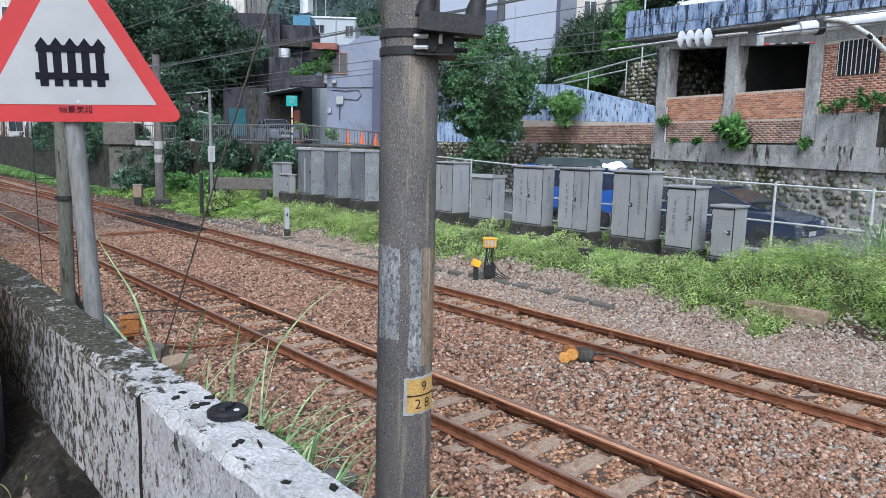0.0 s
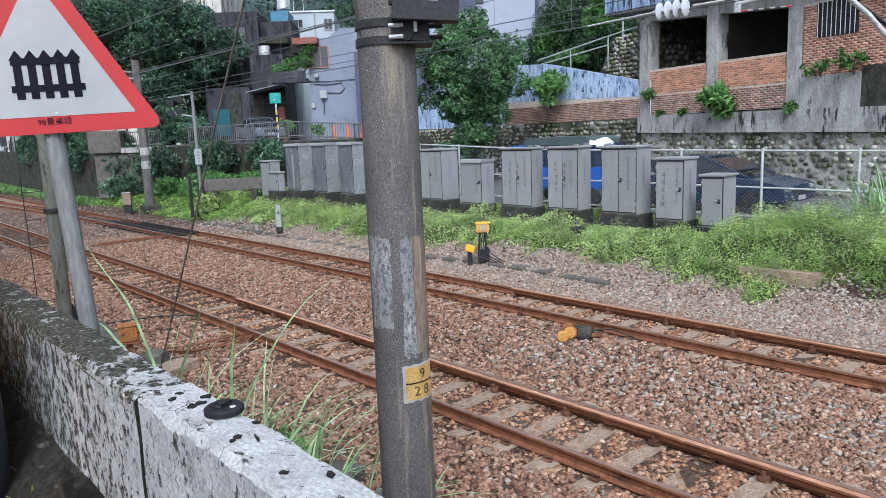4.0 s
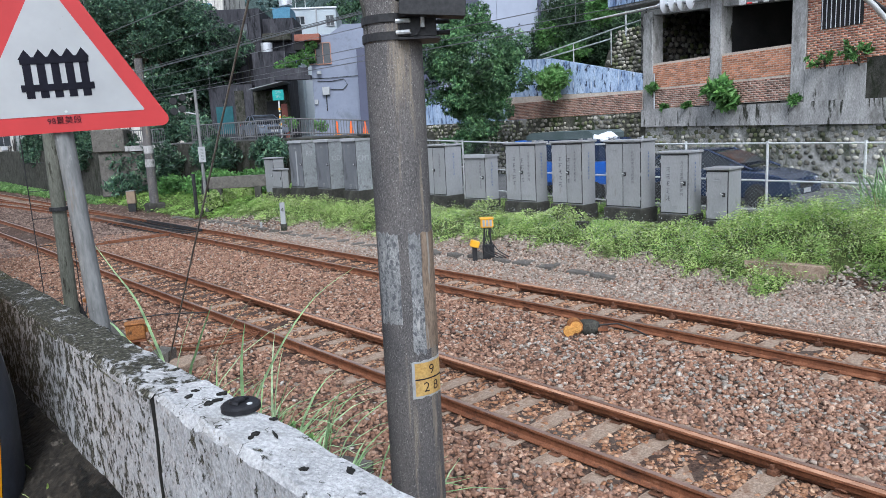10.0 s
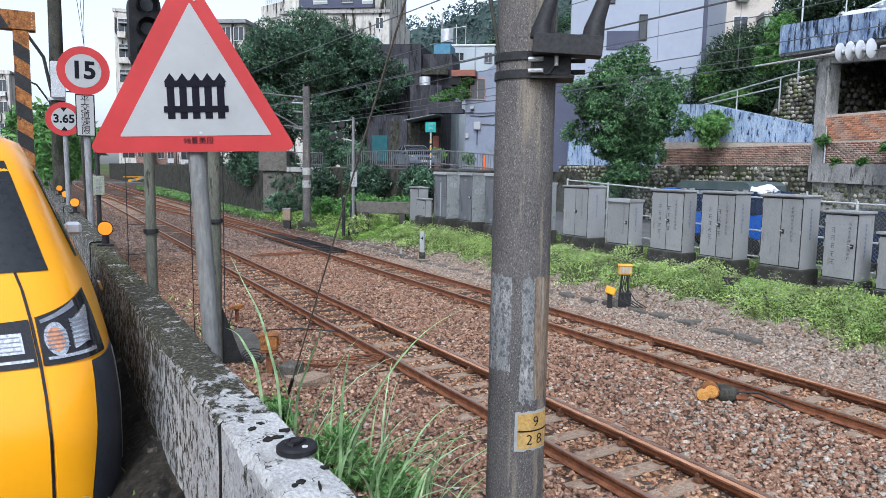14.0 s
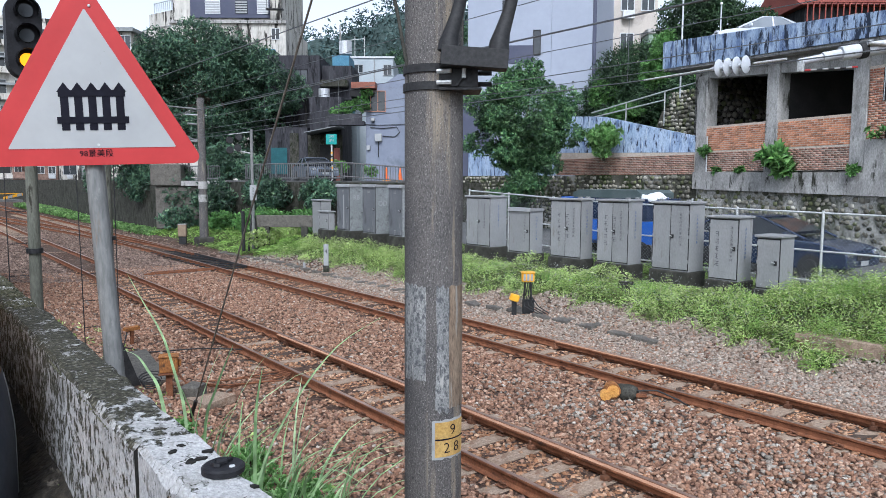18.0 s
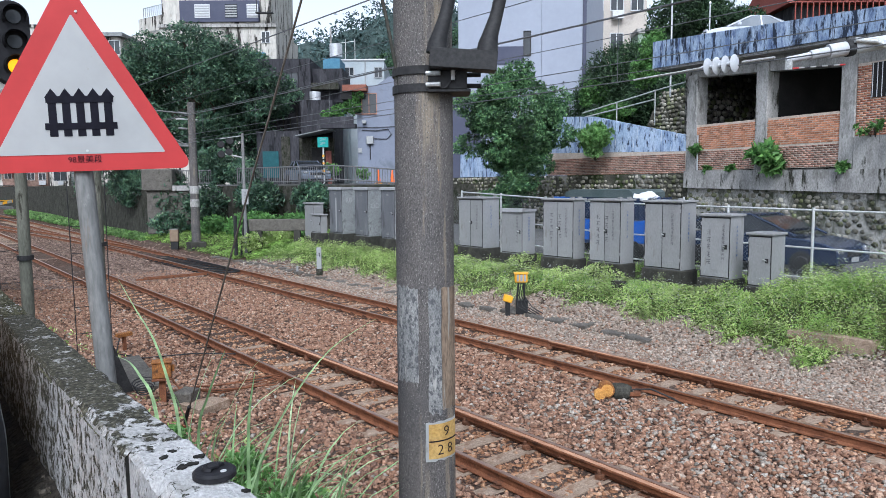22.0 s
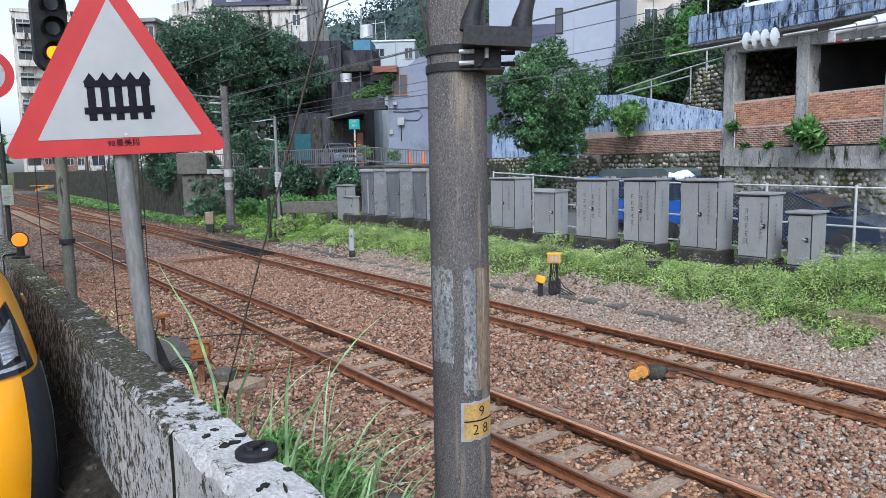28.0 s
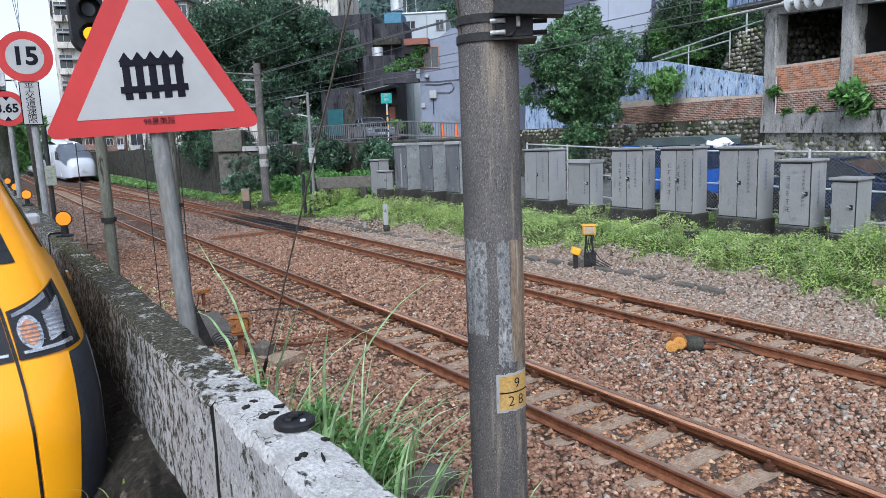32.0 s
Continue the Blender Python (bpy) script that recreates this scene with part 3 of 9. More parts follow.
def leaves(name, centres, material, size, parent=None, seed=1, long=1.7, up=0.0):
    """Folded four-cornered leaves at the given centres."""
    rng = np.random.default_rng(seed)
    n = len(centres)
    base = np.array([(-0.5 * long, 0, 0), (0, -0.32, 0.12), (0.5 * long, 0, -0.1), (0, 0.32, 0.12)])
    r = rotations(rng, n)
    s = size * rng.uniform(0.6, 1.4, n)
    v = np.einsum("nij,kj->nki", r, base) * s[:, None, None]
    if up:
        v[:, :, 2] *= up
    v = (v + centres[:, None, :]).reshape(-1, 3)
    i = np.arange(n)[:, None] * 4
    f = np.concatenate([i + np.array([[0, 1, 2]]), i + np.array([[0, 2, 3]])])
    return arrays(name, v, f, material, parent)


def cloud(rng, blobs, n, hollow=0.55):
    """Points in ragged blobs (x, y, z, rx, ry, rz), mostly near their skins, in small sprays."""
    b = np.array(blobs, float)
    w = b[:, 3] * b[:, 4] + b[:, 4] * b[:, 5] + b[:, 3] * b[:, 5]
    sprays = n // 9
    k = rng.choice(len(b), sprays, p=w / w.sum())
    d = rng.normal(size=(sprays, 3))
    d /= np.linalg.norm(d, axis=1)[:, None]
    rad = hollow + (1.12 - hollow) * rng.random(sprays) ** 0.6
    c = b[k, :3] + d * b[k, 3:] * rad[:, None]
    p = np.repeat(c, 9, axis=0)
    return p + rng.normal(size=p.shape) * 0.07 * b[np.repeat(k, 9), 3:].mean(1)[:, None]

# ---- ground, tracks, walls, roads ----
def ease(a, b, t):
    t = np.clip((t - a) / (b - a), 0, 1)
    return t * t * (3 - 2 * t)


def bank_top(y):
    return 0.78 - 0.32 * ease(26, 33, y) + 0.1 * np.exp(-((y - 5.2) / 2.2) ** 2)


_n = np.linspace(0, 700, 141)
_k = 1 - 0.3 * ease(40, 130, _n)
LINE_Y, LINE_Z = _n * _k, (3.4 * (1 - _k) - 0.03 * ease(40, 60, _n))


def bank_edge(y):
    """Where the weeds of the bank begin."""
    return np.interp(y, (2, 5.0, 5.5, 5.8, 6.6, 7.2, 8.7, 10.5, 12.5, 16.5, 21, 26, 32), (13.7, 13.75, 13.6, 13.1, 13.1, 13.35, 13.4, 13.4, 13.5, 13.2, 13.5, 13.1, 12.8)) + 0.14 * np.sin(y * 3.1) + 0.1 * np.sin(y * 7.3)


def ground_z(x, y):
    x, y = np.asarray(x, float), np.asarray(y, float)
    z = 0.3 - 0.44 * ease(0.7, 4.2, x)
    z = z + (bank_top(y) + 0.14) * ease(12.3 + 0.5 * np.sin(y * 0.4), 15.3, x)
    z = z + (0.9 - bank_top(y)) * ease(16.9, 17.6, x)
    z = z - 0.03 * ease(4.2, 5, x) * ease(12.4, 11.8, x)
    z = z + np.interp(y, LINE_Y, LINE_Z)
    return z + 0.02 * np.sin(x * 2.1 + y * 1.3) * np.sin(y * 1.7 - x) * (1 - 0.7 * ease(4.2, 5, x) * ease(12.4, 11.8, x))


def ground_sheet():
    xs = np.concatenate([[-900, -300, -80, -20, -5, 0], np.arange(0.7, 24, 0.35), [30, 45, 80, 300, 900]])
    ys = np.concatenate([[-900, -300, -80, -20, -8, -3], np.arange(0, 60, 0.5), np.arange(60, 140, 4), [200, 400, 900]])
    gx, gy = np.meshgrid(xs, ys, indexing="ij")
    v = np.stack([gx, gy, ground_z(gx, gy)], -1).reshape(-1, 3)
    i, j = np.meshgrid(np.arange(len(xs) - 1), np.arange(len(ys) - 1), indexing="ij")
    a = (i * len(ys) + j).ravel()
    f = np.stack([a, a + len(ys), a + len(ys) + 1, a + 1], 1)
    ob = arrays("ground", v, f, M_BALLAST, smooth=True)
    ob.data.materials.append(M_EARTH)
    cx = (gx[:-1, :-1] + gx[1:, 1:]).ravel() / 2
    cy = (gy[:-1, :-1] + gy[1:, 1:]).ravel() / 2
    edge = bank_edge(cy) + 0.15
    ob.data.polygons.foreach_set("material_index", ((cx > edge) | (np.abs(cx) > 100)).astype(np.int32))
    return tagged(ob, "rust-brown ballast bed rising to a weedy bank", "ground", kind="structure")


ground_sheet()

RAILS = {"near": (5.56, 6.70), "far": (9.98, 11.14)}


def line_scale(y):
    """Past 40 m the line climbs gently and bends to the left."""
    return float(1 - 0.3 * ease(40, 130, y))


def rail_profile():
    h = [(0.022, 0.0), (0.032, -0.006), (0.0335, -0.034), (0.011, -0.05), (0.009, -0.118), (0.03, -0.133), (0.064, -0.141), (0.064, -0.152)]
    return h + [(-u, v) for u, v in h[::-1]]


def rail_run(name, pts, parent):
    """A rail along plan points, with a bright worn head."""
    bm = bmesh.new()
    prof = rail_profile()
    rings = []
    for i, p in enumerate(pts):
        p = Vector(p)
        d = (Vector(pts[min(i + 1, len(pts) - 1)]) - Vector(pts[max(i - 1, 0)])).normalized()
        s = Vector((d.y, -d.x))
        k = line_scale(p.y)
        rings.append([bm.verts.new(((p.x + s.x * u) * k, (p.y + s.y * u) * k, v + 3.4 * (1 - k))) for u, v in prof])
    n = len(prof)
    for a, b in zip(rings, rings[1:]):
        for k in range(n):
            f = bm.faces.new((a[k], b[k], b[(k + 1) % n], a[(k + 1) % n]))
            f.material_index = 1 if k in (0, n - 2, n - 1) else 0
    bmesh.ops.recalc_face_normals(bm, faces=bm.faces)
    return part(name, bm, [M_RAIL, M_RAILTOP], parent)


def guard_rail(x, y0, y1, parent):
    """A rusty guard rail on brackets along the inside of a running rail."""
    prof = [(-0.042, 0.012), (-0.046, -0.012), (-0.024, -0.03), (-0.012, -0.085), (0.012, -0.085), (0.02, -0.02), (0.034, 0.002), (0.03, 0.012)]
    bm = bmesh.new()
    prism(bm, [(x + u, v) for u, v in prof], "y", y0, y1)
    top = max(bm.faces, key=lambda f: f.normal.z * f.calc_area())
    top.material_index = 1
    g = part("guard_rail", bm, [M_RAIL, M_GUARDTOP], parent, "rusty guard rail beside the running rail")
    y = 0.3 + 0.62 * math.ceil((y0 - 0.3) / 0.62)
    while y < y1:
        b = bmesh.new()
        box(b, x - 0.075, x + 0.05, y - 0.045, y + 0.045, -0.15, -0.086, 0.008)
        box(b, x - 0.068, x - 0.03, y - 0.02, y + 0.02, -0.085, -0.035, 0.006)
        part("bracket", b, M_CLIP, g)
        y += 1.24


def sleeper_mesh():
    bm = bmesh.new()
    prism(bm, [(-0.14, -0.32), (0.14, -0.32), (0.118, -0.15), (-0.118, -0.15)], "x", -1.0, 1.0)
    me = bpy.data.meshes.new("sleeper")
    bm.to_mesh(me)
    bm.free()
    me.materials.append(M_SLEEPER)
    return me


def clip_mesh():
    bm = bmesh.new()
    for s in (-1, 1):
        box(bm, min(s * 0.066, s * 0.15), max(s * 0.066, s * 0.15), -0.07, 0.07, -0.152, -0.138, 0.004)
        sweep(bm, [(s * 0.05, 0.055, -0.13), (s * 0.085, 0.06, -0.115), (s * 0.125, 0.045, -0.1), (s * 0.135, 0.0, -0.085), (s * 0.12, -0.04, -0.1), (s * 0.085, -0.05, -0.115), (s * 0.07, -0.02, -0.12), (s * 0.1, 0.0, -0.125)], 0.0115, 5)
    me = bpy.data.meshes.new("rail_clip")
    bm.to_mesh(me)
    bm.free()
    me.materials.append(M_CLIP)
    return me


SLEEPER, CLIP = sleeper_mesh(), clip_mesh()


def track(key, label):
    t = thing("railway_track", None, label, "track", "railway tracks", "structure")
    for x in RAILS[key]:
        rail_run("rail", [(x, -6), (x, 20)] + [(x, 20 + 2.5 * k) for k in range(1, 64)], t)
    mid = sum(RAILS[key]) / 2
    rng = random.Random(3 if key == "near" else 4)
    y = 0.3
    while y < 84:
        s = new("sleeper", SLEEPER)
        s.parent = t
        k = line_scale(y)
        s.matrix_basis = pose((mid + rng.uniform(-0.02, 0.02)) * k, y * k, rng.uniform(-0.02, 0.0) - 0.022 * float(ease(8, 16, y)) * rng.uniform(0.4, 1.3) + 3.4 * (1 - k), 0, 0, rng.uniform(-1, 1))
        if y < 34:
            for x in RAILS[key]:
                c = new("rail_clip", CLIP)
                c.parent = t
                c.matrix_basis = pose(x, y, 0)
        y += 0.62
    if key == "near":
        guard_rail(RAILS[key][1] - 0.112, -4.0, 14.4, t)
    else:
        guard_rail(RAILS[key][1] - 0.112, -4.0, 10.28, t)
    return t


track("near", "rusty rails on pale concrete sleepers in brown ballast")
track("far", "rusty rails on concrete sleepers beside the weedy bank")


def crossover():
    t = thing("track_crossover", None, "rusty crossover rails with dark greased switch blades", "track", "railway tracks", "structure")
    for off in (-0.57, 0.57):
        pts = []
        for k in range(25):
            y = 33 + k * 2.6
            s = float(ease(33, 96, y))
            pts.append((10.56 + off - 4.4 * s - 0.09, y))
        rail_run("rail", pts, t)
    for x, s in ((RAILS["far"][0] + 0.075, 1), (RAILS["far"][1] - 0.075, -1)):
        part("switch_blade", prism(bmesh.new(), [(x - 0.03, 27), (x + 0.03, 27), (x + 0.035, 37), (x - 0.035, 37)], "z", -0.1, -0.004), M_BLACK, t)
    for k in range(14):
        y = 27.4 + k * 0.62
        part("slide_plate", blk(9.75, 11.4, y - 0.09, y + 0.09, -0.135, -0.1), M_BLACK, t)
    for x in (8.4, 8.75):
        part("point_rod", blk(x - 1.2, x + 1.4, 27.1 + x - 8.4, 27.16 + x - 8.4, -0.11, -0.05), M_RAIL, t)
    return t


crossover()


def in_track(x):
    return ((x > 5.3) & (x < 6.95)) | ((x > 9.75) & (x < 11.35))


def stone_field(name, material, n, x0, x1, y0, y1, size, seed, keep, label):
    rng = np.random.default_rng(seed)
    x = rng.uniform(x0, x1, n)
    y = y0 + (y1 - y0) * rng.random(n) ** 1.6
    ok = keep(x, y, rng)
    x, y = x[ok], y[ok]
    n = len(x)
    z = ground_z(x, y) + rng.uniform(-0.01, 0.025, n) - 0.022 * in_track(x)
    base = np.array([(-1, -1, -1), (1, -1, -1), (1, 1, -1), (-1, 1, -1), (-0.8, -0.7, 1), (0.7, -0.8, 1), (0.8, 0.75, 1), (-0.7, 0.8, 1)]) * 0.5
    v = base[None] * rng.uniform(0.55, 1.3, (n, 8, 3)) * np.array([1.45, 1.05, 0.62])
    a, b, c = rng.uniform(0, math.tau, n), rng.normal(0, 0.42, n), rng.normal(0, 0.42, n)
    o, one = np.zeros(n), np.ones(n)
    rz = np.stack([np.cos(a), -np.sin(a), o, np.sin(a), np.cos(a), o, o, o, one], 1).reshape(n, 3, 3)
    rx = np.stack([one, o, o, o, np.cos(b), -np.sin(b), o, np.sin(b), np.cos(b)], 1).reshape(n, 3, 3)
    ry = np.stack([np.cos(c), o, np.sin(c), o, one, o, -np.sin(c), o, np.cos(c)], 1).reshape(n, 3, 3)
    v = np.einsum("nij,nkj->nki", rx @ ry @ rz, v) * (size * rng.uniform(0.6, 1.35, n))[:, None, None]
    v = (v + np.stack([x, y, z], 1)[:, None]).reshape(-1, 3)
    q = np.array([(0, 3, 2, 1), (4, 5, 6, 7), (0, 1, 5, 4), (1, 2, 6, 5), (2, 3, 7, 6), (3, 0, 4, 7)])
    f = (np.arange(n)[:, None, None] * 8 + q[None]).reshape(-1, 4)
    ob = arrays(name, v, f, material)
    return tagged(ob, label, "ballast", kind="stuff")


def off_track(x, y, rng):
    ok = np.ones(len(x), bool)
    for a, b in RAILS.values():
        for r in (a, b):
            ok &= np.abs(x - r) > 0.075
        inside = (x > a - 0.4) & (x < b + 0.4)
        ph = ((y - 0.3 + 0.31) % 0.62) - 0.31
        ok &= ~(inside & (np.abs(ph) < 0.13)) | (rng.random(len(x)) < 0.07)
    return ok


def greyness(x, y):
    return ease(11.2, 12.4, x) * 0.72 + 0.3 * np.exp(-((x - 8.6) / 1.0) ** 2) * ease(12, 5, y) + 0.05


def keep_brown(x, y, rng):
    return off_track(x, y, rng) & (rng.random(len(x)) > greyness(x, y)) & (x < bank_edge(y)) & ~(in_track(x) & (rng.random(len(x)) < 0.75))


def keep_rust(x, y, rng):
    return off_track(x, y, rng) & in_track(x + rng.normal(0, 0.08, len(x)))


def keep_grey(x, y, rng):
    return off_track(x, y, rng) & (rng.random(len(x)) < greyness(x, y)) & (x < bank_edge(y) + 0.35)


stone_field("rust_ballast_stones", M_STONE_RUST, 78000, 5.2, 11.5, 1.5, 30, 0.047, 14, keep_rust, "orange rust-stained ballast stones between the rails")
stone_field("ballast_stones", M_STONE, 108000, 2.3, 13.4, 1.5, 30, 0.05, 11, keep_brown, "rust-stained brown crushed ballast stones")
stone_field("grey_ballast_stones", M_STONE_GREY, 92000, 2.3, 14.4, 1.5, 30, 0.05, 12, keep_grey, "grey crushed ballast stones beside the rails")

def keep_strip(x, y, rng):
    return off_track(x, y, rng) & (x < bank_edge(y) + 0.25)


stone_field("verge_ballast_stones", M_STONE_STRIP, 26000, 11.3, 13.7, 3, 24, 0.05, 15, keep_strip, "grey-brown crushed stones between the rail and the weeds")
stone_field("far_ballast_stones", M_STONE_FAR, 25000, 3.0, 12.6, 27, 66, 0.068, 13, keep_brown, "rust-stained crushed ballast stones along the far tracks")


def roadside_wall():
    """The low roadside wall in cast lengths with open joints, chipped along its edges."""
    w = thing("wall_roadside", None, "low weathered concrete wall, white paint flaking to black moss", "wall", kind="structure")
    rng = random.Random(5)
    ends = [-14, -4.2, -1.5, 1.99, 4.55, 7.2, 10.2, 13.5, 17, 30, 60]
    for i, (a, b) in enumerate(zip(ends, ends[1:])):
        bm = bmesh.new()
        n = max(8, int((b - a) / (0.06 if a < 4 else 0.2)))
        x0, x1 = 0.485 + (0.0 if i % 2 else 0.006), 0.655
        rings = []
        dz = rng.uniform(-0.012, 0.012) - (0.0 if a < 1.9 else 0.016)
        for k in range(n + 1):
            y = a + 0.006 + (b - a - 0.012) * k / n
            wob = lambda s, m: m * (noise.noise((y * s, i * 7.7, s)) )
            e = 0.35 if a < 1.9 else 1.0
            t = 2.688 + (0 if a < 1.9 else dz) + e * (wob(6, 0.005) + wob(17, 0.004))
            c0, c1 = 0.014 + abs(wob(9, 0.03)), 0.014 + abs(wob(11, 0.03))
            xa, xb = x0 + wob(3, 0.008), x1 + wob(5, 0.012)
            rag = (lambda: rng.uniform(-0.011, 0.006)) if k in (0, n) else (lambda: 0.0)
            rings.append([bm.verts.new((p[0], p[1] + rag(), p[2])) for p in ((xa + 0.02, y, 0.2), (xa + 0.01, y, 1.9), *((xa + wob(8 + 3 * q, 0.003), y, 2.1 + 0.11 * q) for q in range(5)), (xa, y, t - c0), (xa + c0 * 0.7, y, t - 0.003), ((xa + xb) / 2, y, t + e * wob(13, 0.003)),
                                                    (xb - c1 * 0.7, y, t - 0.003), (xb, y, t - c1), (xb + 0.02, y, 0.2))])
        for p, q in zip(rings, rings[1:]):
            for k in range(12):
                f = bm.faces.new((p[k], q[k], q[k + 1], p[k + 1]))
                f.material_index = 0 if k < 7 or k == 11 else (2 if a < 1.9 else 1)
        for r in (rings[0][::-1], rings[-1]):
            bm.faces.new(r).material_index = 3
        bmesh.ops.recalc_face_normals(bm, faces=bm.faces)
        part("wall_length", bm, [M_WALL, M_WALLTOP, M_WALLWHITE, M_HOLE], w)
    part("footing", prism(bmesh.new(), [(-0.22, 1.7), (0.5, 1.7), (0.5, 2.215), (0.47, 2.2), (-0.2, 1.79)], "y", -14, 9), M_FOOTING, w, "sloping dirty concrete footing with shade in its colour")
    return w


roadside_wall()


def crumbs(name, n, y0, y1, size, flat, material, seed, label):
    """Small lumps lying along the wall's top."""
    rng = np.random.default_rng(seed)
    k = n // 60
    c = np.stack([0.57 + 0.08 * rng.uniform(-1, 1, k), y0 + (y1 - y0) * rng.random(k) ** 1.3, rng.uniform(0.012, 0.05, k)], 1)[rng.integers(0, k, n)]
    x = np.clip(c[:, 0] + rng.normal(size=n) * c[:, 2], 0.49, 0.652)
    y = np.maximum(c[:, 1] + rng.normal(size=n) * c[:, 2] * 2, y0)
    z = 2.684 - 0.018 * (y > 1.99) - 0.02 * (np.abs(x - 0.57) > 0.072)
    base = np.array([(-1, -1, -1), (1, -1, -1), (1, 1, -1), (-1, 1, -1), (-0.6, -0.6, 1), (0.6, -0.6, 1), (0.6, 0.6, 1), (-0.6, 0.6, 1)]) * 0.5
    v = base[None] * rng.uniform(0.5, 1.3, (n, 8, 3)) * np.array([1, 1.4, flat])
    a = rng.uniform(0, math.tau, n)
    c, s = np.cos(a), np.sin(a)
    v = np.stack([v[..., 0] * c[:, None] - v[..., 1] * s[:, None], v[..., 0] * s[:, None] + v[..., 1] * c[:, None], v[..., 2]], -1)
    v = v * (size * rng.uniform(0.4, 1.4, n))[:, None, None]
    v = (v + np.stack([x, y, z], 1)[:, None]).reshape(-1, 3)
    q = np.array([(4, 5, 6, 7), (0, 1, 5, 4), (1, 2, 6, 5), (2, 3, 7, 6), (3, 0, 4, 7)])
    f = (np.arange(n)[:, None, None] * 8 + q[None]).reshape(-1, 4)
    tagged(arrays(name, v, f, material), label, "moss" if "moss" in name else "debris", kind="stuff")


crumbs("moss_crumbs", 9000, 2.08, 8.5, 0.0095, 0.55, islands("black_moss", [(0.018, 0.018, 0.012), (0.06, 0.06, 0.034), (0.11, 0.105, 0.07), (0.035, 0.038, 0.02), (0.14, 0.132, 0.1)], 0.95, 40), 201, "crumbs of black moss and lichen on the wall")
crumbs("paint_flakes", 500, 2.1, 6.0, 0.014, 0.18, islands("white_flake", [(0.3, 0.3, 0.29), (0.44, 0.44, 0.43), (0.38, 0.375, 0.36)], 0.9, 40), 202, "flakes of old white paint on the wall")
finish("road_near", blk(-12, 0.47, -14, 120, 1.4, 1.78), M_ROAD)
tagged(bpy.data.objects["road_near"], "worn grey asphalt road beside the wall", "road", kind="structure")
finish("road_far", blk(17.7, 27, -14, 34, 0.5, 0.93), M_ROAD)
tagged(bpy.data.objects["road_far"], "grey asphalt lane behind the wire fence", "road", kind="structure")

# ---- things beside the near track ----
def lettering(body, size, material, parent, m, name="lettering", weight=0.0):
    cu = bpy.data.curves.new(name, "FONT")
    cu.body, cu.size, cu.extrude, cu.resolution_u, cu.offset = body, size, 0.0006, 3, weight
    cu.align_x, cu.align_y = "CENTER", "CENTER"
    tmp = bpy.data.objects.new("tmp", cu)
    scene.collection.objects.link(tmp)
    me = bpy.data.meshes.new_from_object(tmp.evaluated_get(bpy.context.evaluated_depsgraph_get()))
    bpy.data.objects.remove(tmp)
    me.materials.clear()
    me.materials.append(material)
    ob = new(name, me)
    ob.parent = parent
    ob.matrix_basis = m
    return ob


def shell(az0, az1, z0, z1, r, th=0.0025, seg=10, ragged=0.0, seed=0):
    """A thin curved plate on a round pole."""
    bm = bmesh.new()
    rng = random.Random(seed)
    cols = []
    for k in range(seg + 1):
        a = radians(az0 + (az1 - az0) * k / seg)
        lo, hi = z0 + rng.uniform(-1, 1) * ragged, z1 + rng.uniform(-1, 1) * ragged
        rows = [lo + (hi - lo) * j / 6 for j in range(7)]
        da = [rng.uniform(-1, 1) * ragged * 1.5 if k in (0, seg) and ragged else 0 for _ in rows]
        cols.append([bm.verts.new(((r + th) * math.cos(a + d), (r + th) * math.sin(a + d), z)) for z, d in zip(rows, da)])
    for p, q in zip(cols, cols[1:]):
        for j in range(6):
            bm.faces.new((p[j], q[j], q[j + 1], p[j + 1]))
    r0 = bmesh.ops.extrude_face_region(bm, geom=list(bm.faces))
    for v in r0["geom"]:
        if isinstance(v, bmesh.types.BMVert):
            s = (r - 0.001) / (r + th)
            v.co.x, v.co.y = v.co.x * s, v.co.y * s
    bmesh.ops.recalc_face_normals(bm, faces=bm.faces)
    return bm


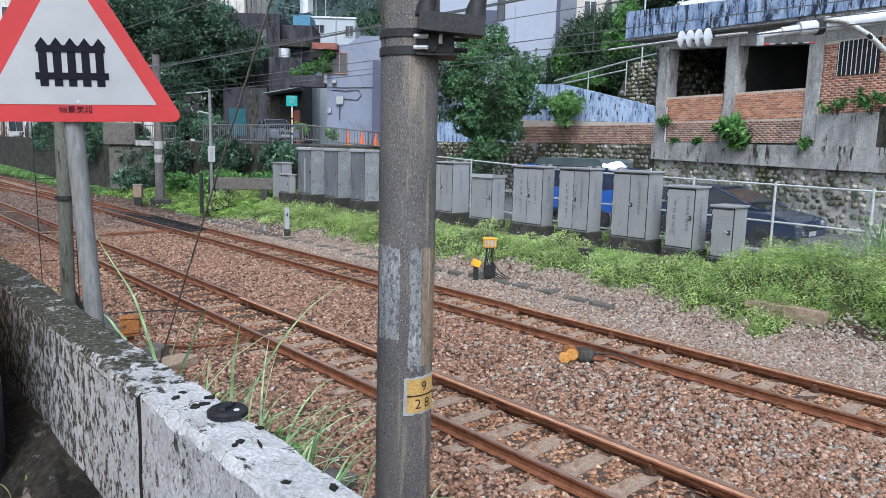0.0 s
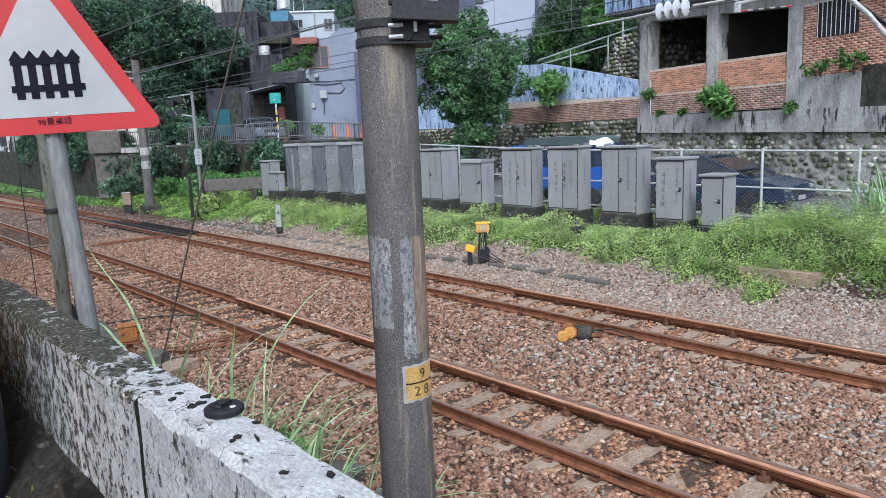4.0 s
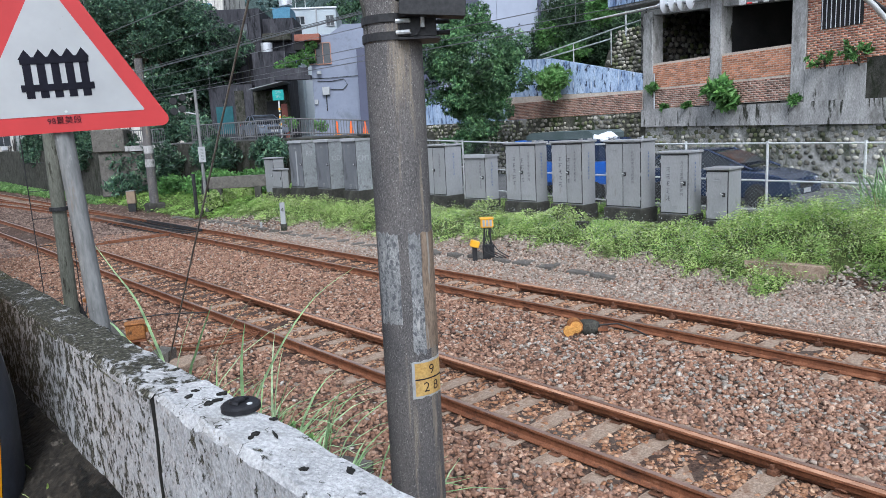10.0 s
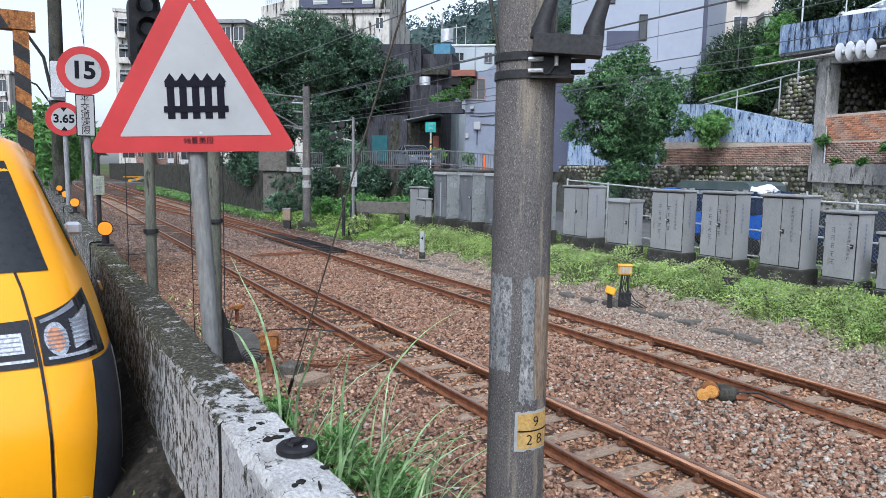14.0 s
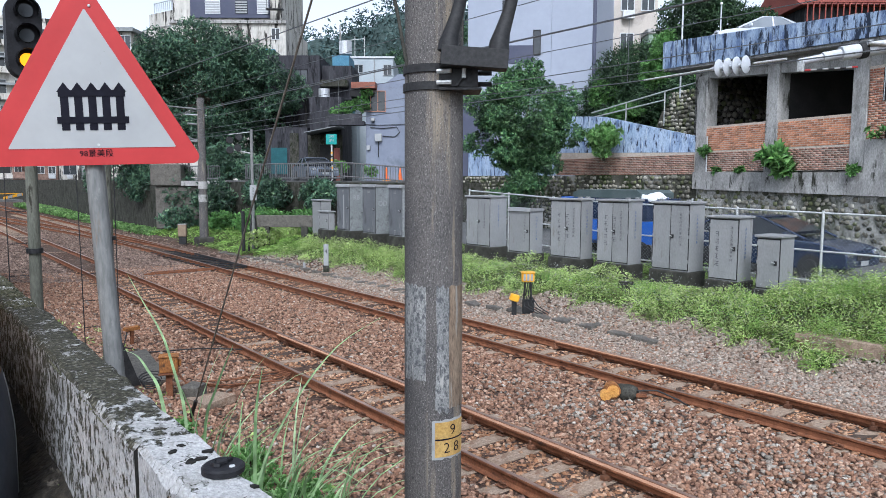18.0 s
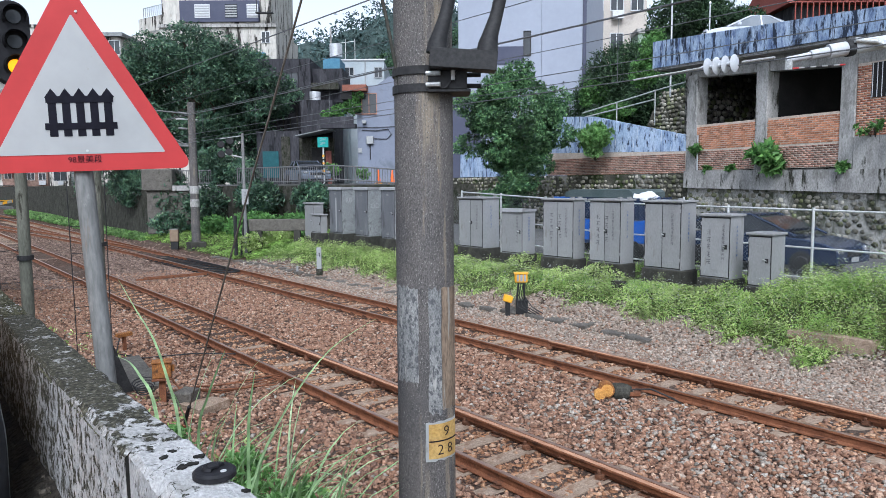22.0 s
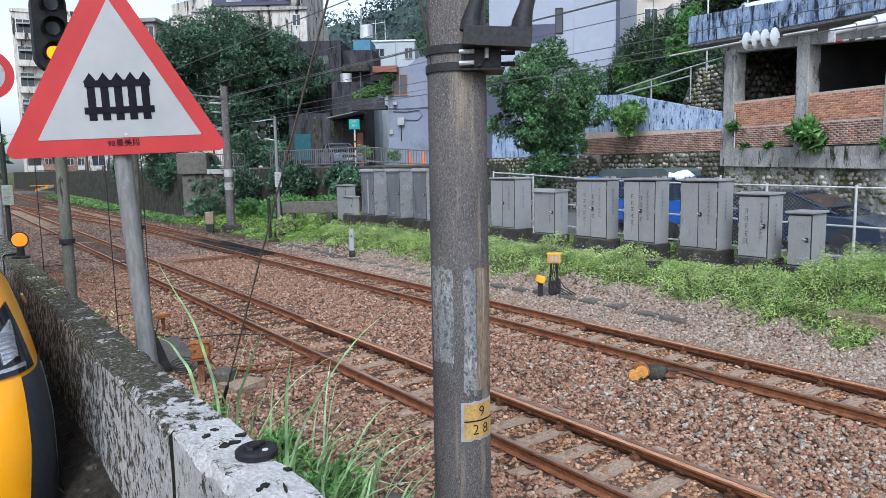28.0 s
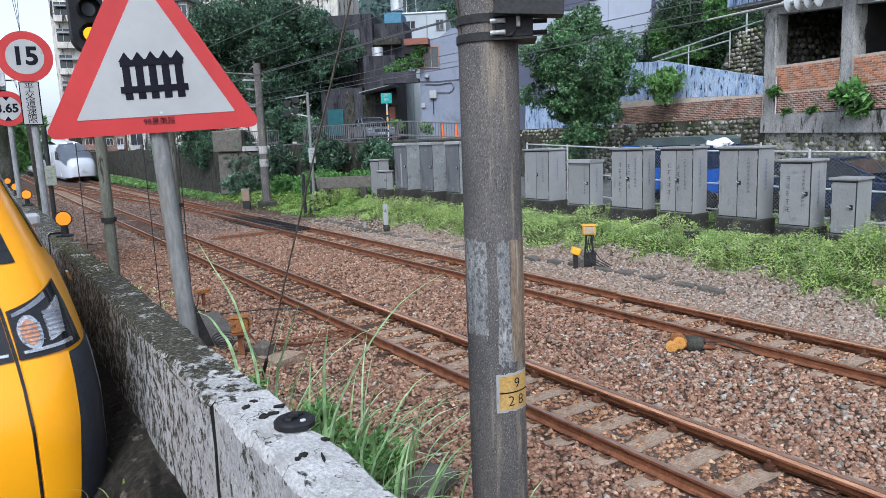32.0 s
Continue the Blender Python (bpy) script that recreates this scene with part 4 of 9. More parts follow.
def main_pole():
    p = thing("catenary_pole", pose(2.697, 3.568, 0) @ Matrix.Diagonal((1.05, 1.05, 1, 1)), "thick dark grey concrete catenary pole with bare patches", "pole")
    part("shaft", rod((0, 0, -0.4), (0, 0, 7.5), 0.1785, 0.168, 48), M_POLE, p, "brown-streaked grey shaft", True)
    c = math.degrees(math.atan2(-3.55, -2.9))
    part("bare_patch", shell(c - 66, c - 12, 2.17, 2.76, 0.176, 0.002, 12, 0.012, 1), M_POLEPATCH, p, "pale bare concrete patch", True)
    part("bare_patch", shell(c + 8, c + 34, 1.97, 2.75, 0.176, 0.002, 8, 0.02, 2), M_POLEPATCH, p, "pale bare concrete patch", True)
    part("rust_patch", shell(c + 35, c + 82, 1.99, 2.75, 0.176, 0.002, 10, 0.012, 3), M_POLERUST, p, "brown streaked patch", True)
    n = part("number_plate_backing", shell(c + 0, c + 76, 1.665, 1.915, 0.1765, 0.003, 12, 0.006, 4), M_SIGNWHITE, p, "chipped white paint field")
    y = part("pole_number_plate", shell(c + 6, c + 74, 1.68, 1.902, 0.1795, 0.003, 12), layered("ochre_plate", (0.4, 0.25, 0.075), (0.5, 0.34, 0.125), 9, [((0.3, 0.18, 0.06), 18, (1, 1, 0.5), 0.55, 0.1), ((0.5, 0.47, 0.4), 40, (1, 1, 1), 0.66, 0.04)], 0.6, 0.1), p, "ochre number plate")
    part("divider", shell(c + 6, c + 74, 1.788, 1.796, 0.183, 0.002, 10), M_SIGNBLACK, y)
    for body, z, a in (("9", 1.847, c + 42), ("28", 1.733, c + 40)):
        for i, ch in enumerate(body):
            aa = a + (i - (len(body) - 1) / 2) * 22
            ra = radians(aa)
            lettering(ch, 0.095, M_SIGNBLACK, y, Matrix.Translation((0.1845 * math.cos(ra), 0.1845 * math.sin(ra), z)) @ pose(0, 0, 0, 90, 0, aa + 90), "numeral", -0.001)
    for z in (4.07, 3.965):
        part("band", shell(-180, 180, z - 0.024, z + 0.024, 0.1745, 0.008, 40), M_BLACK, p, "black steel band")
    b = thing("tmp_frame", pose(0, 0, 0, 0, 0, -38))
    b.name = "cantilever_bracket"
    b.parent = p
    tagged(b, "black steel bracket with a channel arm")
    for x0, y0, x1, y1 in ((0.03, -0.215, 0.045, -0.03), (0.045, -0.215, 0.25, -0.2), (0.235, -0.2, 0.25, 0.02), (0.045, 0.02, 0.25, 0.035)):
        part("side_plate", blk(x0, x1, y0, y1, 3.95, 4.06, 0.003), M_BLACK, b)
    part("bottom_plate", blk(0.03, 0.27, -0.22, 0.04, 3.935, 3.948), M_BLACK, b)
    part("gusset", prism(bmesh.new(), [(0.12, 3.955), (0.135, 3.955), (0.2, 4.06), (0.185, 4.06)], "y", -0.235, -0.217), M_BLACK, b)
    ch = bmesh.new()
    box(ch, 0.04, 0.41, -0.32, -0.31, 4.065, 4.175, 0.003)
    box(ch, 0.04, 0.41, -0.309, -0.19, 4.065, 4.075, 0.003)
    box(ch, 0.04, 0.41, -0.309, -0.19, 4.165, 4.175, 0.003)
    box(ch, 0.045, 0.055, -0.309, -0.19, 4.076, 4.164, 0.002)
    bmesh.ops.rotate(ch, verts=ch.verts, cent=(0.03, 0, 4.1), matrix=Matrix.Rotation(radians(4), 3, "Y"))
    part("channel", ch, M_BLACK, b)
    for x0, x1, dx in ((0.07, 0.11, 0.03), (0.35, 0.28, 0.05)):
        leg = bmesh.new()
        sweep(leg, [(x0 + 0.01, -0.25, 4.15), (x0 + 0.015, -0.25, 4.2), (x0 + 0.03, -0.25, 4.26), (x0 + 0.06, -0.25, 4.36), (x0 + 0.12, -0.25, 4.62), (x0 + 0.45, -0.25, 5.9)], [0.06, 0.055, 0.044, 0.036, 0.033, 0.033], 12)
        part("stay_leg", leg, M_BLACK, b, smooth=True)
    for z in (3.975, 4.04):
        for y0 in (-0.215, -0.1):
            part("bolt", rod((0.02, y0, z), (0.1, y0 - 0.02, z), 0.014, 0.014, 8), M_GALV, b)
        part("bolt", rod((0.25, -0.15, z), (0.33, -0.15, z), 0.014, 0.014, 8), M_BLACK, b)
    part("pin", rod((0.17, -0.235, 4.08), (0.17, -0.235, 4.0), 0.012, 0.012, 8), M_GALV, b)
    return p


main_pole()


M_GUY = surface("stranded_guy", (0.07, 0.06, 0.05), (0.16, 0.14, 0.115), 12, 0.6, 0.3, fine=90)


def guy(name, pts, r, label):
    g = thing(name, None, label, "cable")
    part("cable", sweep(bmesh.new(), pts, r, 8), M_GUY if name == "guy_wire" else M_PLINTH, g, smooth=True)
    if name == "guy_wire":
        part("anchor_rod", rod((3.13, 9.9, -0.3), (3.115, 9.68, 0.1), 0.03, 0.03, 8), M_RAIL, g)
        part("turnbuckle", rod((3.112, 9.64, 0.15), (3.1, 9.4, 0.43), 0.026, 0.026, 8), M_BLACK, g)
    return g


guy("guy_wire", [(3.12, 9.74, 0.03), (2.95, 6.7, 3.55), (2.79, 3.67, 7.05)], 0.0105, "dark steel guy wire from the ground to the pole")
guy("hanging_cable", [(2.545, 3.555, 3.86), (2.53, 3.575, 3.95), (2.49, 3.66, 4.4), (2.42, 3.85, 5.2), (2.5, 3.75, 6.6), (2.72, 3.66, 7.2)], 0.011, "black cable strapped to the concrete pole")


def round_triangle(s, r, n=6):
    """Outline of an upright triangle with side s and rounded corners, base on v = 0."""
    h = s * math.sqrt(3) / 2
    out = []
    for (cx, cy), a0 in (((-s / 2 + r * math.sqrt(3), r), 150), ((s / 2 - r * math.sqrt(3), r), 270), ((0, h - 2 * r), 30)):
        out += [(cx + r * math.cos(radians(a0 + 120 * k / n)), cy + r * math.sin(radians(a0 + 120 * k / n))) for k in range(n + 1)]
    return out


def warning_sign():
    s = thing("level_crossing_sign", pose(0.738, 3.634, 3.75, 0, -1.7, -27) @ Matrix.Scale(1.03, 4) @ pose(0, 0, -3.75), "triangular red and white gated level crossing warning sign", "road sign")
    z = 3.475
    tri = [(u, v + z) for u, v in round_triangle(0.985, 0.032)]
    part("sign_plate", prism(bmesh.new(), tri, "y", 0, 0.004), M_SIGNRED, s, "red plate")
    part("white_field", prism(bmesh.new(), [(u + 0.018, v + z + 0.076) for u, v in round_triangle(0.708, 0.004, 2)], "y", -0.0025, -0.0005), M_SIGNWHITE, s, "scratched white field")
    fence = thing("tmp", None)
    fence.name, fence.parent = "gate_symbol", s
    gx, gz = 0.026, z + 0.155
    for k in range(5):
        u = gx - 0.116 + k * 0.058
        part("picket", prism(bmesh.new(), [(u - 0.017, gz), (u + 0.017, gz), (u + 0.017, gz + 0.17), (u + 0.03, gz + 0.17), (u, gz + 0.212), (u - 0.03, gz + 0.17), (u - 0.017, gz + 0.17)], "y", -0.0045, -0.003), M_SIGNBLACK, fence)
    for h, w in ((0.03, 0.15), (0.148, 0.14)):
        part("rail_bar", prism(bmesh.new(), [(gx - w, gz + h), (gx + w, gz + h), (gx + w, gz + h + 0.03), (gx - w, gz + h + 0.03)], "y", -0.0062, -0.0046), M_SIGNBLACK, fence)
    lettering("98景美段", 0.036, M_SIGNBLACK, s, Matrix.Translation((0.028, -0.0015, z + 0.05)) @ pose(0, 0, 0, 90, 0, 0))
    part("post", rod((0.09, 0.02, 0.2), (-0.011, 0.062, 3.86), 0.041, 0.041, 20), M_POST, s, "dull grey post", True)
    for zz in (3.6, 3.8):
        part("clamp", blk(-0.03, 0.12, 0.006, 0.03, zz - 0.02, zz + 0.02), M_GALV, s)
    for u, v in ((0, 0.09), (0.0, 0.7)):
        part("rivet", rod((u + 0.04, -0.005, z + v), (u + 0.04, 0.0, z + v), 0.006, 0.006, 8), M_GALV, s)
    return s


warning_sign()


def disc_base():
    d = thing("delineator_base", pose(0.609, 1.663, 2.69), "round black rubber base of a lost delineator", "road stud")
    bm = bmesh.new()
    tube(bm, (0, 0, 0), (0, 0, 0.012), 0.052, 0.052, 32)
    tube(bm, (0, 0, 0.0121), (0, 0, 0.017), 0.051, 0.046, 32)
    part("plate", bm, M_RUBBER, d)
    bm = bmesh.new()
    sweep(bm, [(0.022 * math.cos(a), 0.022 * math.sin(a) + 0.006, 0.018) for a in (k * 0.6 for k in range(8))], 0.007, 6)
    part("torn_collar", bm, M_RUBBER, d)
    part("stub", blk(-0.016, 0.012, -0.006, 0.012, 0.016, 0.028, 0.003), M_RUBBER, d)
    part("screw", rod((0.012, -0.028, 0.015), (0.012, -0.028, 0.019), 0.0075, 0.0075, 12), M_GALV, d)
    return d


disc_base()


def chip(x, y, w, l, seed):
    """A chipped hollow with black mould, on the wall top."""
    rng = random.Random(seed)
    c = thing("paint_chip", pose(x + 0.005, y + 0.035, 2.6895, 0, 0, rng.uniform(0, 360)), "chipped hole with black mould in the white paint", "chip", "paint chips")
    out = [(w * rng.uniform(0.55, 1.15) * math.cos(a), l * rng.uniform(0.55, 1.15) * math.sin(a)) for a in (math.tau * k / 13 for k in range(13))]
    part("hollow", prism(bmesh.new(), out, "z", -0.006, 0.0017), M_HOLE, c)


for i, (x, y, w, l) in enumerate(((0.545, 1.83, 0.01, 0.014), (0.575, 1.86, 0.009, 0.012), (0.56, 1.735, 0.012, 0.02), (0.585, 1.74, 0.011, 0.02), (0.62, 1.78, 0.012, 0.016), (0.63, 1.5, 0.008, 0.011), (0.555, 1.45, 0.011, 0.013),
                                  (0.535, 1.44, 0.008, 0.01), (0.57, 1.62, 0.006, 0.008), (0.585, 1.41, 0.004, 0.03), (0.54, 1.2, 0.008, 0.012), (0.605, 1.12, 0.01, 0.02))):
    chip(x, y, w, l, i)


def reflector(y, x=0.575):
    r = thing("wall_reflector", pose(x, y, 2.668, 0, 0, -6), "round orange reflector on a black stub on the wall", "reflector", "wall reflectors")
    part("base", blk(-0.07, 0.07, -0.05, 0.05, 0, 0.02, 0.005), M_RUBBER, r)
    part("stub", rod((0, 0, 0.02), (0, 0, 0.1), 0.032, 0.028, 12), M_RUBBER, r)
    part("rim", rod((0, 0.012, 0.155), (0, -0.008, 0.155), 0.068, 0.068, 28), M_RUBBER, r)
    # no lamp: slight emission stands in for the light the lens throws back
    part("lens", rod((0, -0.0085, 0.155), (0, -0.014, 0.155), 0.06, 0.057, 28), glow("orange_reflector_glow", (0.85, 0.27, 0.004), 0.06), r, "orange reflecting lens with a faint added glow")


for y, x in ((6.95, 0.6), (11.6, 0.575), (14.6, 0.57), (18.0, 0.57)):
    reflector(y, x)


def junction_box():
    j = thing("trackside_box", pose(3.38, 11.5, 0.0, 0, 0, -20), "rusted orange trackside connection box on a steel post", "junction box")
    part("post", blk(-0.05, 0.05, -0.05, 0.05, -0.1, 0.3), M_RAIL, j)
    part("base_plate", blk(-0.15, 0.15, -0.13, 0.13, 0.3, 0.33, 0.004), M_RAIL, j)
    part("box_body", blk(-0.14, 0.14, -0.12, 0.12, 0.331, 0.58, 0.02), M_RUSTBOX, j, "rusted orange casing")
    part("lid", blk(-0.15, 0.16, -0.13, 0.13, 0.581, 0.6, 0.006), M_RUSTBOX, j)
    part("stud", blk(0.141, 0.19, -0.04, 0.04, 0.42, 0.52, 0.01), M_RUSTBOX, j)
    rng = random.Random(8)
    for k in range(5):
        a = rng.uniform(-0.3, 0.3)
        part("cable", sweep(bmesh.new(), [(0.1, 0.02 * k, 0.34), (0.25, 0.1 * a, 0.12), (0.9, 0.3 + a, -0.06 + 0.02 * k), (1.4 + 0.1 * k, 0.55 + a, -0.05), (2.0, 0.9 + a * 0.5, -0.06)], 0.012, 6), M_RAIL, j)
    for k in range(4):
        r = 0.12 + 0.02 * k
        part("loose_coil", sweep(bmesh.new(), [(-0.28 + r * math.cos(a), 0.1 + 0.8 * r * math.sin(a), 0.12 + 0.04 * k + 0.05 * math.sin(a)) for a in (i * 0.5 for i in range(12))], 0.01, 6), M_BLACK, j)


junction_box()


M_FADED = surface("faded_orange", (0.42, 0.2, 0.045), (0.58, 0.31, 0.09), 9, 0.7, 0.3, stain=(0.16, 0.08, 0.04), stain_scale=9, stain_at=0.56)
M_SLAB = surface("weathered_slab", (0.07, 0.064, 0.055), (0.15, 0.138, 0.12), 5, 0.9, 0.6, fine=40, stain=(0.04, 0.04, 0.028), stain_scale=5)


def slab(name, x, y, z, rz, sx, sy, sz, label, m=None):
    s = thing(name, pose(x, y, z, 0, 0, rz), label, "slab")
    bm = blk(-sx / 2, sx / 2, -sy / 2, sy / 2, 0, sz, 0.02)
    rng = random.Random(int(x * 100))
    for v in bm.verts:
        v.co += Vector((rng.uniform(-1, 1), rng.uniform(-1, 1), rng.uniform(-1, 1))) * 0.025
    part("block", bm, m or M_CONC, s)


slab("concrete_slab", 3.35, 13.4, -0.09, -6, 0.75, 2.4, 0.12, "dirty concrete trough cover lying in ballast", M_SLAB)
slab("concrete_rubble", 3.8, 10.8, -0.12, 15, 0.6, 0.5, 0.12, "broken grey concrete lump beside the box", M_SLEEPER)
slab("concrete_rubble", 3.62, 11.1, -0.12, 40, 0.3, 0.3, 0.28, "broken grey concrete lump beside the box", M_SLAB)
slab("concrete_rubble", 3.35, 5.6, -0.05, 30, 0.6, 0.4, 0.16, "flat concrete slab among the grass", M_SLAB)
slab("concrete_rubble", 3.15, 4.9, 0.0, -30, 0.7, 0.5, 0.12, "flat concrete slab among the grass", M_SLAB)
slab("concrete_block", 13.95, 5.75, 0.15, 2, 0.4, 1.5, 0.34, "grey concrete block in the weeds", M_SLEEPER)
slab("grey_boulder", 14.6, 11.2, 0.5, 2, 0.28, 0.26, 0.38, "rounded grey stone in the weeds", M_CONCDARK)


def point_indicator():
    """A small steel stand with a slanted top beside the near rail."""
    d = thing("ground_terminal", pose(3.9, 15.8, -0.1, 0, 0, 20), "small rusty cable terminal on a stake", "terminal")
    part("stake", blk(-0.03, 0.03, -0.03, 0.03, 0, 0.3), M_RAIL, d)
    part("head", blk(-0.16, 0.16, -0.07, 0.07, 0.3, 0.38, 0.01), M_RUSTBOX, d)
    part("cable", sweep(bmesh.new(), [(-0.1, 0, 0.32), (-0.4, -0.3, 0.05), (-0.3, -1.0, 0.02), (0.5, -1.6, 0.02), (0.9, -2.4, 0.02)], 0.014, 6), M_BLACK, d)


point_indicator()


def rail_motor():
    m = thing("rail_lubricator", pose(9.12, 7.2, -0.12, 0, 0, -42), "round orange-faced device clamped beside the far track rail", "track device")
    part("drum", rod((0, -0.02, 0.12), (0, 0.16, 0.12), 0.125, 0.125, 24), M_RUSTBOX, m)
    part("face", rod((0, -0.021, 0.12), (0, -0.03, 0.12), 0.1, 0.1, 24), M_FADED, m, "orange round face")
    part("hub", rod((-0.01, -0.031, 0.1), (-0.01, -0.06, 0.1), 0.05, 0.05, 16), M_FADED, m)
    st = bmesh.new()
    bmesh.ops.create_icosphere(st, subdivisions=2, radius=0.2, matrix=Matrix.LocRotScale((0.24, 0.16, 0.06), None, (1.1, 0.8, 0.75)))
    for v in st.verts:
        v.co += Vector((0, 0, 1)) * 0.05 * noise.noise(v.co * 9)
    part("cover", st, M_CONCDARK, m, "grey rounded cover", True)
    part("clamp", blk(0.38, 0.56, 0.05, 0.13, 0.0, 0.07, 0.01), M_RAIL, m)
    part("lower_disc", rod((-0.12, -0.06, 0.06), (-0.12, 0.02, 0.06), 0.09, 0.09, 20), M_FADED, m, "smaller orange disc")
    part("hose", sweep(bmesh.new(), [(0.4, 0.05, 0.12), (0.7, -0.05, 0.16), (1.0, -0.2, 0.06), (1.1, -0.35, 0.02)], 0.014, 6), M_BLACK, m)


rail_motor()


def dwarf_signal():
    d = thing("yellow_track_lamp", pose(12.75, 12.85, 0.22, 0, 0, -40), "yellow lamp box on black legs with cables, beside the track", "track lamp")
    part("base", blk(-0.13, 0.17, -0.1, 0.1, -0.2, 0.16, 0.01), M_BLACK, d)
    for x, y in ((-0.1, -0.06), (0.1, -0.06), (-0.1, 0.06), (0.1, 0.06)):
        part("leg", rod((x, y, 0.16), (x * 0.6, y * 0.6, 0.62), 0.022, 0.022, 8), M_BLACK, d)
    part("housing", blk(-0.16, 0.16, -0.13, 0.13, 0.62, 0.84, 0.02), M_ORANGE, d, "bright yellow lamp housing")
    part("lid", blk(-0.18, 0.18, -0.15, 0.15, 0.841, 0.87, 0.01), M_ORANGE, d)
    for x in (-0.09, 0.0, 0.09):
        part("lens", blk(x - 0.03, x + 0.03, -0.152, -0.141, 0.66, 0.83), M_SIGNWHITE, d)
    for k in range(4):
        part("cable", sweep(bmesh.new(), [(0.05 * k - 0.05, -0.1, 0.62), (0.06 * k - 0.12, -0.16, 0.3), (0.12 * k - 0.1, -0.25, 0.02), (0.25 + 0.1 * k, -0.35, -0.15)], 0.014, 6), M_BLACK, d)
    sb = part("side_box", blk(-0.12, 0.12, -0.1, 0.1, 0.0, 0.17, 0.02), M_ORANGE, d, "tilted yellow box")
    sb.matrix_basis = pose(-0.36, 0, 0.12, 0, 18, 0)
    part("side_foot", blk(-0.4, -0.28, -0.05, 0.05, -0.3, 0.12), M_BLACK, d)


dwarf_signal()


def number_post():
    p = thing("number_post", pose(12.75, 23.5, 0.12, 0, 0, -38), "short white marker post with a black numeral", "marker post")
    part("slab", blk(-0.09, 0.09, -0.04, 0.04, 0, 0.9, 0.01), M_SIGNWHITE, p)
    part("foot", blk(-0.11, 0.11, -0.06, 0.06, -0.15, 0.1), M_CONCDARK, p)
    lettering("4", 0.22, M_SIGNBLACK, p, Matrix.Translation((0, -0.042, 0.62)) @ pose(0, 0, 0, 90, 0, 0), "numeral")
    q = thing("marker_stake", pose(12.6, 25.0, -0.15), "tiny white stake at the ballast edge", "marker post")
    part("stake", blk(-0.04, 0.04, -0.03, 0.03, 0, 0.35, 0.005), M_SIGNWHITE, q)


number_post()


def trough():
    t = thing("cable_trough", None, "row of dark concrete cable trough lids along the ballast", "cable trough")
    rng = random.Random(2)
    y = 9.2
    while y < 34:
        x = 12.82 - 0.008 * (y - 9)
        b = part("lid", blk(-0.2, 0.2, -0.3 * rng.uniform(0.7, 1), 0.3 * rng.uniform(0.7, 1), -0.06, 0.03, 0.012), M_SLAB, t)
        b.matrix_basis = pose(x + rng.uniform(-0.03, 0.03), y, float(ground_z(x, y)) + rng.uniform(0, 0.03), rng.uniform(-5, 5), rng.uniform(-7, 7), -4 + rng.uniform(-9, 9))
        y += rng.uniform(0.62, 0.95)


trough()


# ---- equipment cabinets ----
def bars(parent, x, y, z, n, w, h, seed, axis="x", mat=None, col=True):
    """Unreadable upright writing: a column of small bars."""
    rng = random.Random(seed)
    for k in range(n):
        zz = z - k * h * 1.35
        ww = w * rng.uniform(0.7, 1.1)
        bm = blk(-0.0015, 0.0015, y - ww / 2, y + ww / 2, zz - h * rng.uniform(0.3, 0.5), zz + h * 0.4) if axis == "x" else blk(y - ww / 2, y + ww / 2, -0.0015, 0.0015, zz - h * rng.uniform(0.3, 0.5), zz + h * 0.4)
        if h > 0.05:
            y0, y1, z0, z1 = y - ww / 2, y + ww / 2, zz - h * rng.uniform(0.35, 0.5), zz + h * 0.4
            bm.free()
            bm = bmesh.new()
            s = h * 0.1
            yv = rng.uniform(y0 + 0.2 * ww, y1 - 0.2 * ww)
            for a, b, c, d in ((y0, y1, z1 - s, z1), (y0 + ww * rng.uniform(0, 0.3), y1, (z0 + z1) / 2 - s / 2, (z0 + z1) / 2 + s / 2), (yv - s / 2, yv + s / 2, z0, z1 - s), (y0, y0 + ww * 0.35, z0, z0 + s), (y1 - ww * 0.3, y1, z0 + s, z0 + 2 * s)):
                if axis == "x":
                    box(bm, -0.0015, 0.0015, a, b, c, d)
                else:
                    box(bm, a, b, -0.0015, 0.0015, c, d)
        ob = part("marking", bm, mat or M_STENCIL, parent)
        ob.location = (x, 0, 0) if axis == "x" else (0, x, 0)


